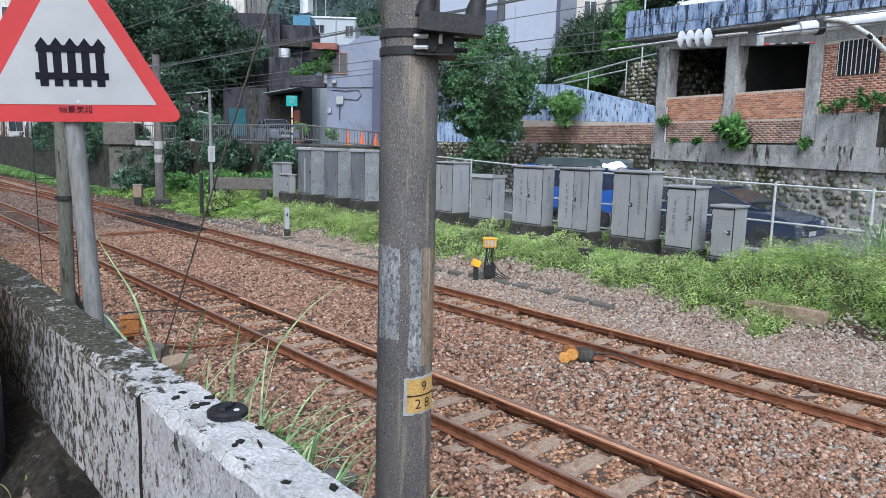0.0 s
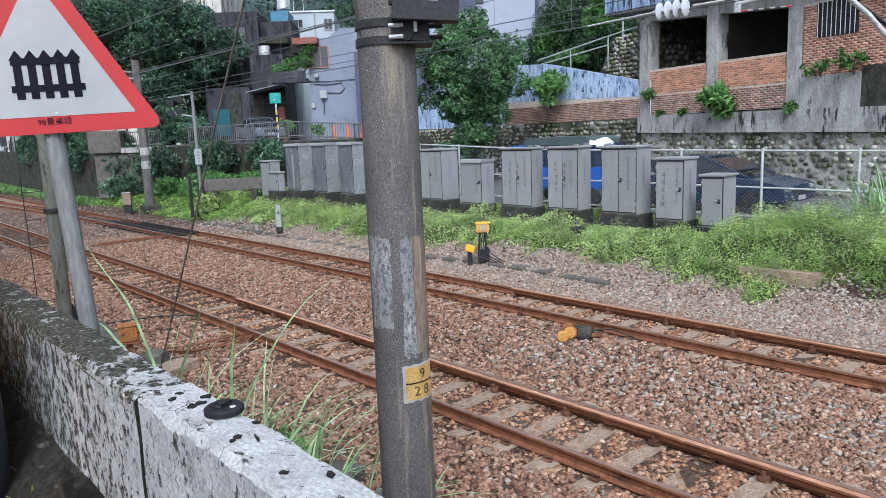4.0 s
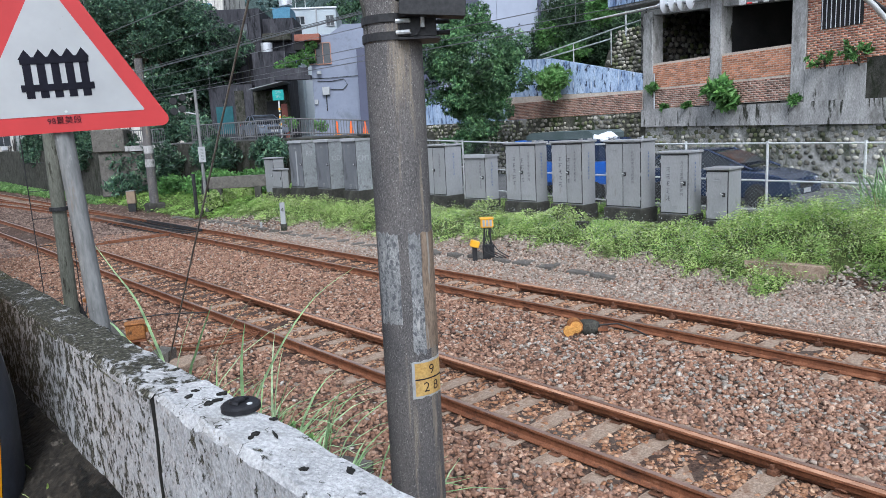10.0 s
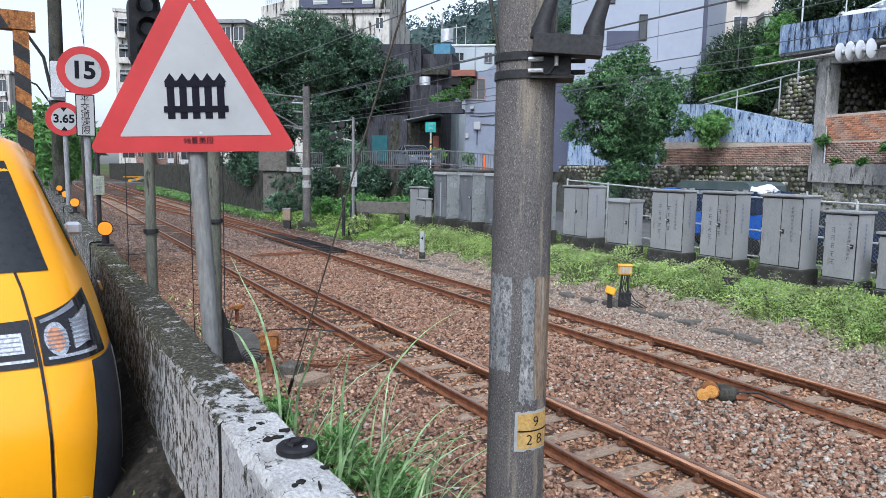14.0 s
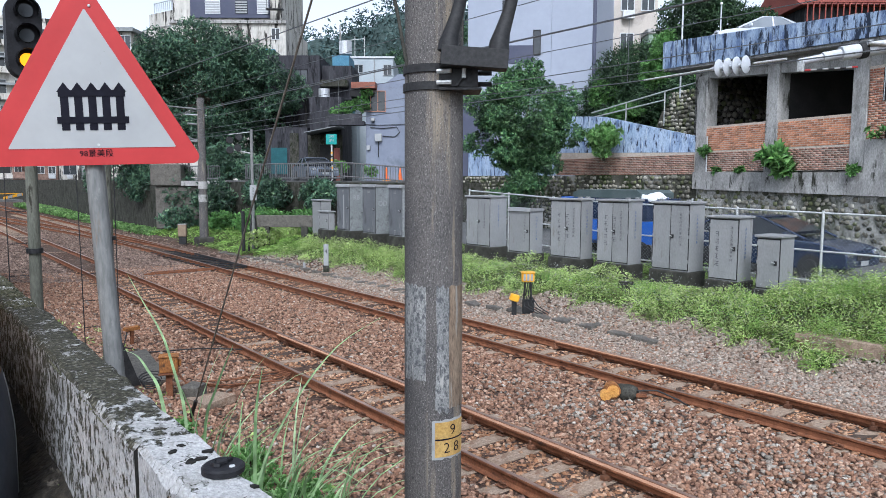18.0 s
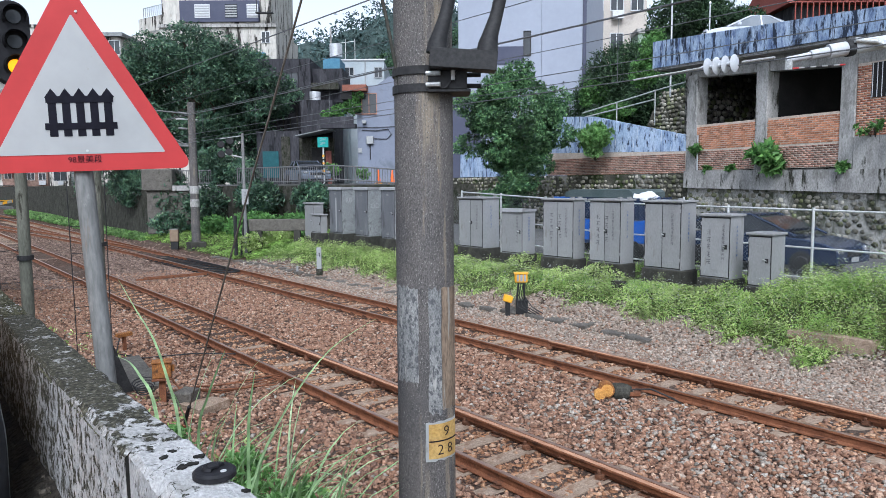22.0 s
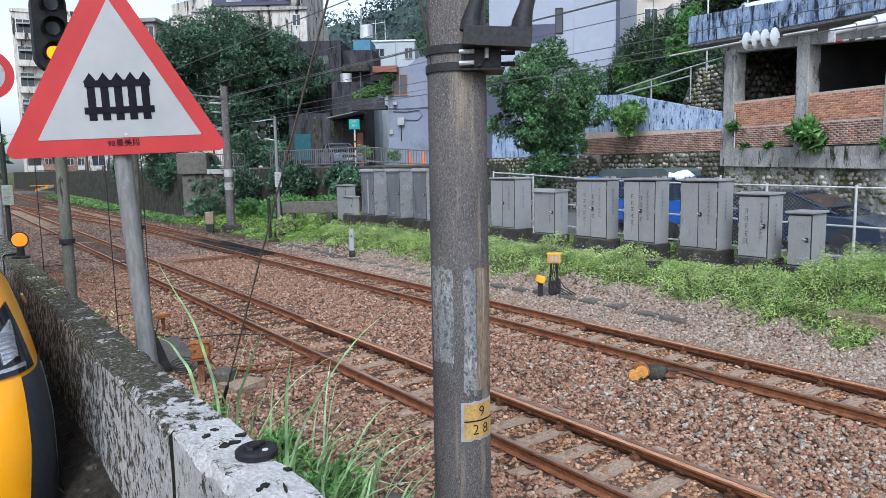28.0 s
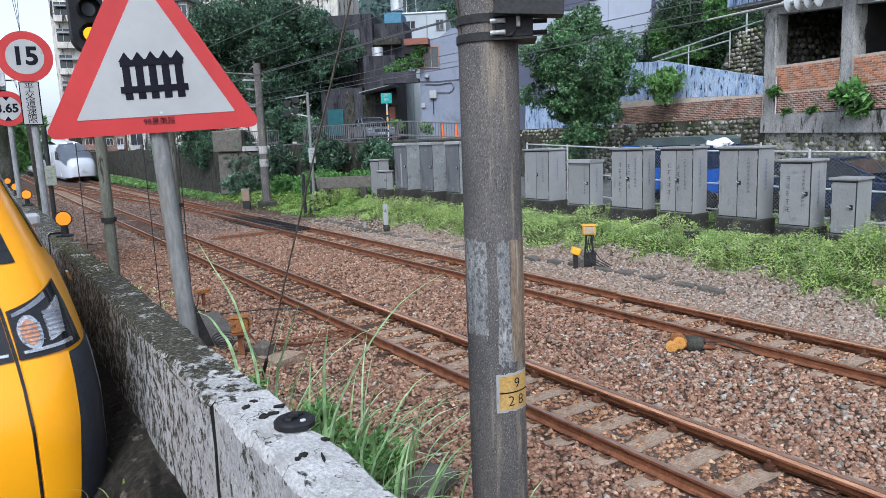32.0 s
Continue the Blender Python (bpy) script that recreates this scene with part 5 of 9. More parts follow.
def cabinet(x, y0, y1, z0, z1, depth, label, doors=2, slope=False, marks=0, plinth=0.35, seed=0, letters=""):
    """A steel cabinet whose doors look at the track (-x); origin at the middle of its front foot."""
    dark = bool(letters)
    c = thing("relay_cabinet" if dark else "equipment_cabinet", pose(x, (y0 + y1) / 2, z0), label, "cabinet", "equipment cabinets")
    w, h = (y0 - y1) / 2, z1 - z0
    m = M_CABDARK if dark else M_CAB
    part("plinth", blk(-0.04, depth + 0.04, -w - 0.05, w + 0.05, -plinth - 0.35, 0, 0.02), M_PLINTH, c, "dark concrete plinth")
    part("body", blk(0.012, depth, -w, w, 0.0, h - 0.06, 0.008), m, c)
    top = bmesh.new()
    if slope:
        prism(top, [(-0.06, h - 0.09), (depth + 0.03, h - 0.07), (depth + 0.03, h), (0.04, h + 0.02), (-0.03, h)], "y", -w - 0.03, w + 0.03)
    else:
        box(top, -0.05, depth + 0.04, -w - 0.04, w + 0.04, h - 0.055, h, 0.01)
        if doors == 2 and not dark:
            box(top, 0.03, 0.13, -w * 0.9, -w * 0.75, h + 0.001, h + 0.05)
            box(top, depth - 0.15, depth - 0.05, -w * 0.9, -w * 0.75, h + 0.001, h + 0.05)
    part("roof", top, m if not dark else M_CAB, c)
    # added black plate behind the doors, painting the shade in their gaps
    part("door_reveal", blk(0.002, 0.011, -w + 0.006, w - 0.006, 0.03, h - 0.075), M_BLACK, c, "black plate that darkens the gaps round the doors")
    edges = [(-w + 0.03, w - 0.03)] if doors == 1 else [(-w + 0.03, -0.012), (0.012, w - 0.03)]
    for i, (a, b) in enumerate(edges):
        d = part("door", blk(-0.008, 0.012, a, b, 0.05, h - 0.1, 0.004), M_DOORDARK if dark else m, c)
        for zz in (h - 0.26, 0.2):
            for k in range(2):
                part("vent_slot", blk(-0.016, -0.009, (a + b) / 2 - 0.08, (a + b) / 2 + 0.08, zz - 0.05 * k, zz - 0.05 * k + 0.02), M_CAB, d)
        hinge_y = b if (i == 1 or doors == 1) else a
        for zz in (h * 0.15, h * 0.5, h * 0.85):
            part("hinge", blk(-0.014, 0.012, hinge_y - 0.012, hinge_y + 0.018, zz - 0.045, zz + 0.045, 0.003), m, d)
    hy = -0.07 if doors == 2 else -w + 0.1
    hd = part("handle", blk(-0.03, -0.01, hy - 0.035, hy + 0.035, h * 0.5 - 0.05, h * 0.5 + 0.05, 0.006), M_BLACK, c, "dark lever handle")
    part("lever", rod((-0.035, hy, h * 0.5), (-0.04, hy - 0.02 + 0.1, h * 0.5 + 0.03), 0.009, 0.009, 8), M_GALV, hd)
    if marks:
        bars(c, -0.0115, -w * 0.55, h * 0.82, 9, 0.07, 0.07, seed)
        if marks > 1:
            bars(c, -0.0115, w * 0.4, h * 0.72, 5, 0.1, 0.13, seed + 1)
        if marks > 2:
            bars(c, -0.0115, -w * 0.15, h * 0.7, 4, 0.09, 0.14, seed + 2)
        bars(c, -w - 0.003, depth * 0.5, h * 0.8, 8, 0.07, 0.07, seed + 3, "y", surface("blue_stencil", (0.05, 0.1, 0.22), (0.08, 0.13, 0.26), 3, 0.7, 0))
    if letters:
        lettering(letters, 0.27, M_SIGNWHITE, c, Matrix.Translation((depth * 0.5, -w - 0.003, h * (0.72 if letters == "RB" else 0.62))) @ pose(0, 0, 0, 90, 0, 0))
        if letters == "RB":
            part("paint_stripe", blk(-0.012, -0.009, -0.1, 0.0, h * 0.05, h * 0.78), M_SIGNWHITE, c, "white painted stripe")
    return c


GREY = "grey steel railway equipment cabinet with double doors on a dark plinth"
cabinet(15.9, 19.11, 17.86, 1.16, 2.89, 0.76, GREY, 2, False, 1, 0.15, 1)
cabinet(15.5, 16.51, 15.57, 1.15, 2.55, 0.57, "small grey cabinet with a sloping lid on a low plinth", 1, True, 1, 0.2, 2)
cabinet(15.4, 14.61, 13.43, 1.18, 2.91, 0.5, GREY, 2, False, 3, 0.35, 3)
cabinet(15.4, 12.85, 11.79, 1.18, 2.92, 0.58, GREY, 2, False, 3, 0.4, 4)
cabinet(15.4, 11.04, 9.97, 1.17, 2.91, 0.65, GREY, 2, False, 1, 0.35, 5)
cabinet(15.4, 9.44, 8.68, 1.08, 2.61, 0.6, "plain grey steel cabinet with blurred stencilled writing", 1, False, 2, 0.3, 6)
cabinet(15.3, 8.19, 7.64, 1.0, 2.23, 0.6, "short grey cabinet half sunk in weeds", 1, False, 0, 0.1, 7)
for (y0, y1), s in zip(((26.28, 25.25), (24.24, 23.28), (22.37, 21.47), (20.75, 19.95)), ("RB", "OD", "CMT", "PB")):
    cabinet(14.8 if s != "PB" else 15.6, y0, y1, 1.32 if s != "PB" else 1.25, 3.22 if s != "PB" else 2.95, 0.66, "dark grey relay cabinet marked with white letters", 1, True, 0, 0.3, 9, s)
cabinet(14.8, 28.5, 27.7, 1.0, 2.55, 0.5, "small grey steel cabinet at the end of the row", 1, False, 0, 0.2, 10)
cabinet(14.5, 27.3, 26.5, 1.3, 2.1, 0.3, "pale grey meter box on a post", 1, False, 0, 0.3, 11)


# ---- wire fence behind the cabinets ----
def mesh_fence():
    f = thing("wire_fence", None, "galvanised chain-link fence with pipe rails", "fence")
    ys = [7.65 + 2.15 * k for k in range(-5, 7)]
    top = lambda y: 2.66 + 0.012 * (y - 6) + 0.03 * max(0, y - 14)
    for y in ys:
        part("post", rod((17.25, y, 0.8), (17.25, y, top(y) + 0.06), 0.032, 0.032, 10), M_GALV, f)
    for a, b in zip(ys, ys[1:]):
        for dz in (0, -0.9, -1.62):
            part("pipe_rail", rod((17.25, a, top(a) + dz), (17.25, b, top(b) + dz), 0.024, 0.024, 8), M_GALV, f)
    n, pts, fc = 0, [], []
    step = 0.1
    r = 0.0025
    for s in (1, -1):
        y = -4.8
        while y < 22:
            h = 1.62
            y0, y1, z0 = y, y + s * h, top(y) - 1.62
            a, b = (y0, z0), (y1, z0 + h)
            if s < 0:
                a, b = (y, z0), (y - h, z0 + h)
            for (yy, zz) in (a, b):
                for dx, dd in ((-r, 0), (r * 0.7, r), (r * 0.7, -r)):
                    pts.append((17.25 + dx, yy + dd, zz))
            for k in range(3):
                fc.append((n + k, n + (k + 1) % 3, n + 3 + (k + 1) % 3, n + 3 + k))
            n += 6
            y += step
    ob = arrays("wire_mesh", np.array(pts), np.array(fc), surface("dull_wire_mesh", (0.17, 0.185, 0.19), (0.26, 0.28, 0.285), 3, 0.6, 0.0), f)
    tagged(ob, "chain-link mesh", kind="stuff")


mesh_fence()

# ---- brick building, stone wall and stairs across the line ----
def brickwork(parent, s0, s1, z0, z1, material, seed=0, single=False, x=-0.02):
    """Bricks in running bond on a wall that looks along -x; s runs along local y."""
    rng = np.random.default_rng(seed)
    bl, bh, j = 0.225, 0.075, 0.018
    cells = []
    for r in range(int((z1 - z0) / bh)):
        y = s0 - (bl / 2 if r % 2 else 0)
        while y < s1 - 0.02:
            a, b = max(y, s0), min(y + bl - j, s1)
            if b - a > 0.04:
                cells.append((a, b, z0 + r * bh, z0 + r * bh + bh - j))
            y += bl
    if single:
        me = None
        for a, b, c, d in cells:
            if me is None:
                bm = blk(-0.03, 0.0, 0, bl - j, 0, bh - j, 0.004)
                me = bpy.data.meshes.new("brick")
                bm.to_mesh(me)
                bm.free()
                me.materials.append(material)
            o = new("brick", me)
            o.parent = parent
            o.matrix_basis = pose(x + float(rng.uniform(0, 0.01)), a, c) @ Matrix.Diagonal((1, (b - a) / (bl - j), 1, 1))
        return
    c = np.array(cells)
    n = len(c)
    xo = x - 0.022 + rng.uniform(0, 0.006, n)
    o = np.full(n, 0.0)
    v = np.stack([np.stack([xo, c[:, 0], c[:, 2]], 1), np.stack([xo, c[:, 1], c[:, 2]], 1), np.stack([xo, c[:, 1], c[:, 3]], 1), np.stack([xo, c[:, 0], c[:, 3]], 1),
                  np.stack([o, c[:, 0], c[:, 2]], 1), np.stack([o, c[:, 1], c[:, 2]], 1), np.stack([o, c[:, 1], c[:, 3]], 1), np.stack([o, c[:, 0], c[:, 3]], 1)], 1).reshape(-1, 3)
    q = np.array([(0, 3, 2, 1), (0, 1, 5, 4), (1, 2, 6, 5), (2, 3, 7, 6), (3, 0, 4, 7)])
    f = (np.arange(n)[:, None, None] * 8 + q[None]).reshape(-1, 4)
    tagged(arrays("bricks", v, f, material, parent), "weathered bricks", kind="stuff")


def cobbles(parent, s0, s1, z0, z1, size, seed, x=0.0, lean=0.0, dens=1.0):
    rng = np.random.default_rng(seed)
    rows, cols = max(1, int((z1 - z0) / (size * 0.72))), max(1, int((s1 - s0) / (size * 0.85)))
    r, q = (k.ravel() for k in np.meshgrid(np.arange(rows), np.arange(cols), indexing="ij"))
    ok = rng.random(len(r)) < 0.94 * dens
    r, q = r[ok], q[ok]
    n = len(r)
    z = z0 + (r + 0.5 + rng.uniform(-0.2, 0.2, n)) * (z1 - z0) / rows
    y = s0 + (q + 0.5 + 0.5 * (r % 2) + rng.uniform(-0.25, 0.25, n)) * (s1 - s0) / (cols + 0.5)
    t = (1 + 5 ** 0.5) / 2
    ico = np.array([(-1, t, 0), (1, t, 0), (-1, -t, 0), (1, -t, 0), (0, -1, t), (0, 1, t), (0, -1, -t), (0, 1, -t), (t, 0, -1), (t, 0, 1), (-t, 0, -1), (-t, 0, 1)]) / 1.9
    fi = np.array([(0, 11, 5), (0, 5, 1), (0, 1, 7), (0, 7, 10), (0, 10, 11), (1, 5, 9), (5, 11, 4), (11, 10, 2), (10, 7, 6), (7, 1, 8), (3, 9, 4), (3, 4, 2), (3, 2, 6), (3, 6, 8), (3, 8, 9), (4, 9, 5), (2, 4, 11), (6, 2, 10), (8, 6, 7), (9, 8, 1)])
    s = size * rng.uniform(0.33, 0.5, n)
    v = ico[None] * rng.uniform(0.8, 1.15, (n, 12, 1)) * np.stack([s * 0.4, s * rng.uniform(0.9, 1.3, n), s * 0.85], 1)[:, None]
    c = np.stack([x + lean * (z - z0), y, z], 1)
    f = (np.arange(n)[:, None, None] * 12 + fi[None]).reshape(-1, 3)
    ob = arrays("cobbles", (v + c[:, None]).reshape(-1, 3), f, M_COBBLE, parent, True)
    tagged(ob, "river stones set in mortar", kind="stuff")


M_SLABSTONE = layered("dim_rubble_wall", (0.1, 0.095, 0.085), (0.2, 0.19, 0.17), 4, [((0.03, 0.03, 0.026), 5, (1, 1, 1), 0.5, 0.06), ((0.36, 0.34, 0.31), 7, (1, 1, 1), 0.6, 0.05)], 0.95, 0.8, 12, 0.4, (1, 1, 1), 0.05)


def brick_building():
    b = thing("brick_building", pose(26.12, 16.58, 0, 0, 0, -14), "half-open brick and concrete building under a blue parapet", "building")
    for s0, s1, m in ((-0.38, 0.18, M_CONC), (-3.8, -3.28, M_CONC), (-7.16, -6.64, M_CONC)):
        part("column", blk(-0.08, 0.5, s0, s1, 3.72, 7.62, 0.02), m, b, "streaked concrete column")
    part("beam", prism(bmesh.new(), [(0.35, 7.55), (-3.3, 7.3), (-7.2, 6.98), (-12, 6.75), (-12, 7.9), (0.35, 8.15)], "x", 0.0, 0.45), M_CONC, b, "stained concrete beam")
    part("floor_slab", prism(bmesh.new(), [(1.65, 8.0), (-12, 7.5), (-12, 7.8), (1.65, 8.3)], "x", -0.55, 6), M_CONC, b)
    part("parapet", prism(bmesh.new(), [(1.65, 8.1), (-12, 7.62), (-12, 8.2), (1.65, 9.2)], "x", -0.62, -0.5), M_BLUEDARK, b, "streaked peeling blue parapet")
    part("car_deck", blk(1.5, 7.5, -5.5, 1.6, 8.31, 9.12), M_CONC, b)
    part("parapet_side", blk(-0.49, 6, 1.5, 1.62, 8.3, 9.2), M_BLUEWALL, b)
    part("ledge", prism(bmesh.new(), [(0.18, 3.1), (-12, 2.9), (-12, 3.66), (0.18, 3.8)], "x", -0.16, 0.5), M_CONC, b, "concrete ledge under the bricks")
    for a, c in ((-3.27, -0.39), (-6.63, -3.81)):
        part("infill_core", blk(-0.034, 0.14, a, c, 3.8, 5.6), M_JOINT, b)
        brickwork(b, a, c, 3.82, 4.62, M_BRICKOLD, 3)
        brickwork(b, a, c, 4.63, 5.6, M_BRICK, 4, True)
    part("side_core", blk(-0.034, 0.3, -12, -7.17, 3.7, 7.0), M_JOINT, b)
    brickwork(b, -12, -7.18, 4.75, 6.95, M_BRICKJOIN, 5)
    part("render_patch", blk(-0.1, -0.0, -9.2, -7.18, 3.3, 4.74), M_CONC, b, "bare grey cement patch")
    part("mossy_patch", blk(-0.09, -0.0, -12, -9.2, 3.3, 4.9), M_CONCDARK, b)
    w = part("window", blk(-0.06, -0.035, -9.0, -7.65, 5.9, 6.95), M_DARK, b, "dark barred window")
    for k in range(9):
        part("bar", rod((-0.08, -8.9 + k * 0.15, 5.9), (-0.08, -8.9 + k * 0.15, 6.95), 0.014, 0.014, 6), M_ALU, w)
    part("back_wall", blk(5.5, 5.7, -12, 1, 3, 8), M_MORTAR, b, "dark cobbled back wall")
    cobbles(b, -4.0, 0.8, 5.0, 8.0, 0.34, 12, 5.45)
    part("inner_floor", blk(0.2, 5.6, -12, 1, 3.6, 3.78), M_CONC, b)
    # partition coloured near-black, for the shade inside the open storey
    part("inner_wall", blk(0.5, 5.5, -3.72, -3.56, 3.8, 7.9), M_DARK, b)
    part("side_wall", blk(0.5, 5.5, 0.0, 0.15, 3.8, 5.4), M_CONC, b)
    ew = thing("tmp", pose(0.6, 0.82, 0, 0, 0, 90))
    ew.name, ew.parent = "end_wall", b
    part("backing", blk(0, 0.18, -4.89, 0, 3.8, 7.98), M_SLABSTONE, ew, "dim rubble wall")
    cobbles(ew, -4.8, 0, 4.6, 7.9, 0.34, 14, -0.01)
    part("drain_pipe", rod((-0.12, -0.52, 3.8), (-0.12, -0.52, 5.2), 0.03, 0.03, 8), M_ALU, b)
    return b


brick_building()


def stone_wall():
    w = thing("wall_stone", None, "mossy cobblestone retaining wall along the lane", "wall", kind="structure")
    a = thing("tmp", pose(26.12, 16.58, 0, 0, 0, -14))
    a.name, a.parent = "stone_wall_section", w
    part("backing", blk(0.0, 0.5, -26, 0.1, 0.5, 3.1), M_PALEMORTAR, a, "pale stained concrete between the cobbles")
    cobbles(a, -14, 0.1, 0.9, 3.1, 0.25, 21, -0.005, 0.0, 0.7)
    b = thing("tmp", pose(26.12, 16.58, 0, 0, 0, -8))
    b.name, b.parent = "stone_wall_section", w
    part("backing", blk(0.0, 0.5, 0.1, 22, 0.5, 3.68), M_MORTAR, b)
    cobbles(b, 0.1, 20, 0.9, 3.66, 0.26, 22, -0.01, 0.0, 0.85)
    return w


stone_wall()


def stair_wall():
    s = thing("stair_parapet", pose(26.12, 16.58, 0, 0, 0, -8), "peeling blue stair parapet on a brick base", "wall")
    part("parapet", prism(bmesh.new(), [(0.22, 4.6), (9.2, 4.86), (9.2, 6.72), (5.8, 6.46), (0.22, 5.25)], "x", 0.0, 0.18), M_BLUEWALL, s, "faded blue and black streaked parapet")
    part("parapet", prism(bmesh.new(), [(9.25, 3.7), (18.2, 3.7), (18.2, 5.3), (13, 5.4), (9.25, 5.2)], "x", 0.25, 0.4), M_BLUEWALL, s, "pale blue streaked parapet")
    part("brick_core", prism(bmesh.new(), [(0.22, 3.7), (9.2, 3.7), (9.2, 4.85), (0.22, 4.59)], "x", -0.008, 0.2), M_JOINT, s)
    brickwork(s, 0.25, 9.1, 3.7, 4.58, M_BRICKOLD, 7, False, 0.003)
    for y0, z0, y1, z1 in ((9, 7.0, 4.0, 7.6), (4.0, 7.6, 1.0, 7.9), (1.0, 7.9, -1.5, 8.6), (9, 6.75, 4.0, 7.2)):
        part("handrail", rod((2.2, y0, z0), (2.2, y1, z1), 0.035, 0.035, 8), M_GALV, s)
    for y0, z0, z1 in ((6.5, 6.0, 7.3), (4.0, 6.0, 7.6), (1.2, 6.0, 7.9)):
        part("rail_post", rod((2.2, y0, z0), (2.2, y0, z1), 0.03, 0.03, 8), M_GALV, s)
    return s


stair_wall()


def cobble_slope():
    s = thing("wall_slope", pose(29.2, 16.9, 0, 0, 0, -8), "leaning cobbled slope behind the stairs", "wall", kind="structure")
    part("backing", prism(bmesh.new(), [(0.0, 0.5), (3.5, 8.2), (6, 8.2), (6, 0.5)], "y", -0.5, 7.0), M_MORTAR, s)
    cobbles(s, -0.4, 6.8, 4.5, 8.2, 0.3, 31, 1.75, 0.45)
    return s


cobble_slope()
hs = finish("hillside", prism(bmesh.new(), [(3.3, 5.0), (4.6, 6.6), (6.6, 9.0), (8.6, 11.2), (11.0, 11.6), (11.0, 1.0), (3.3, 1.0)], "y", 3.5, 17.5), M_EARTH)
hs.matrix_basis = pose(29.2, 16.9, 0, 0, 0, -8)
tagged(hs, "steep dark soil slope under the trees", "slope", kind="structure")


def window_set(parent, frame_m, x0, x1, z0, z1, y, panes=2, glass=None):
    """A sliding window set in a wall that looks along -y."""
    w = part("window", blk(x0, x1, y - 0.03, y + 0.02, z0, z1), glass or M_GLASSDARK, parent)
    t = 0.05
    for a, b, c, d in ((x0 - t, x1 + t, z1, z1 + t), (x0 - t, x1 + t, z0 - t, z0), (x0 - t, x0, z0, z1), (x1, x1 + t, z0, z1)):
        part("frame", blk(a, b, y - 0.08, y - 0.0, c, d), frame_m, w)
    for k in range(1, panes):
        u = x0 + (x1 - x0) * k / panes
        part("mullion", blk(u - 0.025, u + 0.025, y - 0.06, y - 0.031, z0, z1), frame_m, w)
    return w


def white_building():
    b = thing("white_building", pose(29.4, 35.3, 0, 0, 0, -41), "tall plain white building with slit windows", "building")
    part("wall", blk(0, 5.25, 0, 9, 3, 26, 0.02), M_WHITEWALL, b)
    part("wall_wing", prism(bmesh.new(), [(5.26, -0.0), (7.75, -0.35), (10.5, 6), (5.26, 9)], "z", 2, 26), M_WHITEWALL, b, "brighter white wing")
    part("edge_strip", blk(7.76, 7.98, -0.42, -0.3, 2, 26), M_SLATE, b)
    part("dark_panel", blk(2.2, 4.1, -0.06, -0.005, 10.8, 11.9), M_SLATE, b, "dark recessed balcony panel")
    for x0, z0, z1 in ((4.15, 11.35, 12.8), (2.2, 13.6, 14.6)):
        window_set(b, M_BLACK, x0, x0 + 0.38, z0, z1, 0.0, 1)
    part("slate_base", blk(-3.6, 1.4, -0.6, -0.1, 2.6, 8.6), M_SLATE, b, "dark slate-blue base wall")
    for z in (5.6, 7.6):
        for x in (6.9,):
            part("wall_anchor", rod((6.6, -0.4, z + 2), (6.6, -0.2, z + 2), 0.05, 0.05, 8), M_BLACK, b)
    return b


white_building()


def grey_house():
    h = thing("grey_house", pose(24.6, 39.8, 0, 0, 0, -41), "plain grey-painted house with a corner window", "house")
    part("wall", prism(bmesh.new(), [(0, 2.6), (5.0, 2.6), (5.0, 10.2), (2.1, 10.2), (1.3, 9.65), (0, 9.6)], "y", 0, 8), M_GREYHOUSE, h)
    part("low_wall", blk(5.0, 8.4, -0.2, 6, 2.6, 9.1), M_SLATE, h)
    w = window_set(h, surface("brown_frame", (0.3, 0.15, 0.1), (0.38, 0.2, 0.14), 4, 0.7, 0.1), -0.15, 1.25, 7.85, 9.1, 0.0, 3)
    part("canopy", blk(-0.8, 0.75, -0.85, -0.005, 9.2, 9.6, 0.02), surface("brick_red_tile", (0.17, 0.065, 0.045), (0.24, 0.1, 0.07), 3, 0.8, 0.2), h, "red tiled canopy")
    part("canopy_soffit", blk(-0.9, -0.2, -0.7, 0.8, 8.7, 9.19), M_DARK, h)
    part("balcony", blk(-2.3, 0, -0.9, -0.1, 6.9, 7.15), M_DARKHOUSE, h)
    part("balcony_wall", blk(-2.3, -0.1, -0.9, -0.8, 7.16, 7.6), M_DARKHOUSE, h)
    m = part("meter_box", blk(0.6, 1.05, -0.22, -0.005, 5.9, 6.4, 0.02), M_SIGNWHITE, h, "white meter box")
    part("conduit", rod((0.82, -0.08, 5.9), (0.82, -0.08, 4.9), 0.03, 0.03, 6), M_BLACK, m)
    part("small_box", blk(0.05, 0.28, -0.15, -0.005, 5.35, 5.65, 0.01), M_SIGNWHITE, h)
    part("wall_lamp", blk(0.35, 0.6, -0.3, -0.005, 7.2, 7.4, 0.02), M_SIGNWHITE, h)
    part("wall_cable", sweep(bmesh.new(), [(0.3, -0.05, 6.8), (1.2, -0.05, 6.75), (2.0, -0.05, 6.85), (2.2, -0.05, 6.5), (1.9, -0.05, 6.2), (1.1, -0.05, 6.25)], 0.025, 6), M_BLACK, h)
    part("wall_cable", sweep(bmesh.new(), [(-0.2, -0.05, 7.0), (1.0, -0.05, 6.95), (4.8, -0.05, 7.1)], 0.02, 6), M_BLACK, h)
    return h


grey_house()


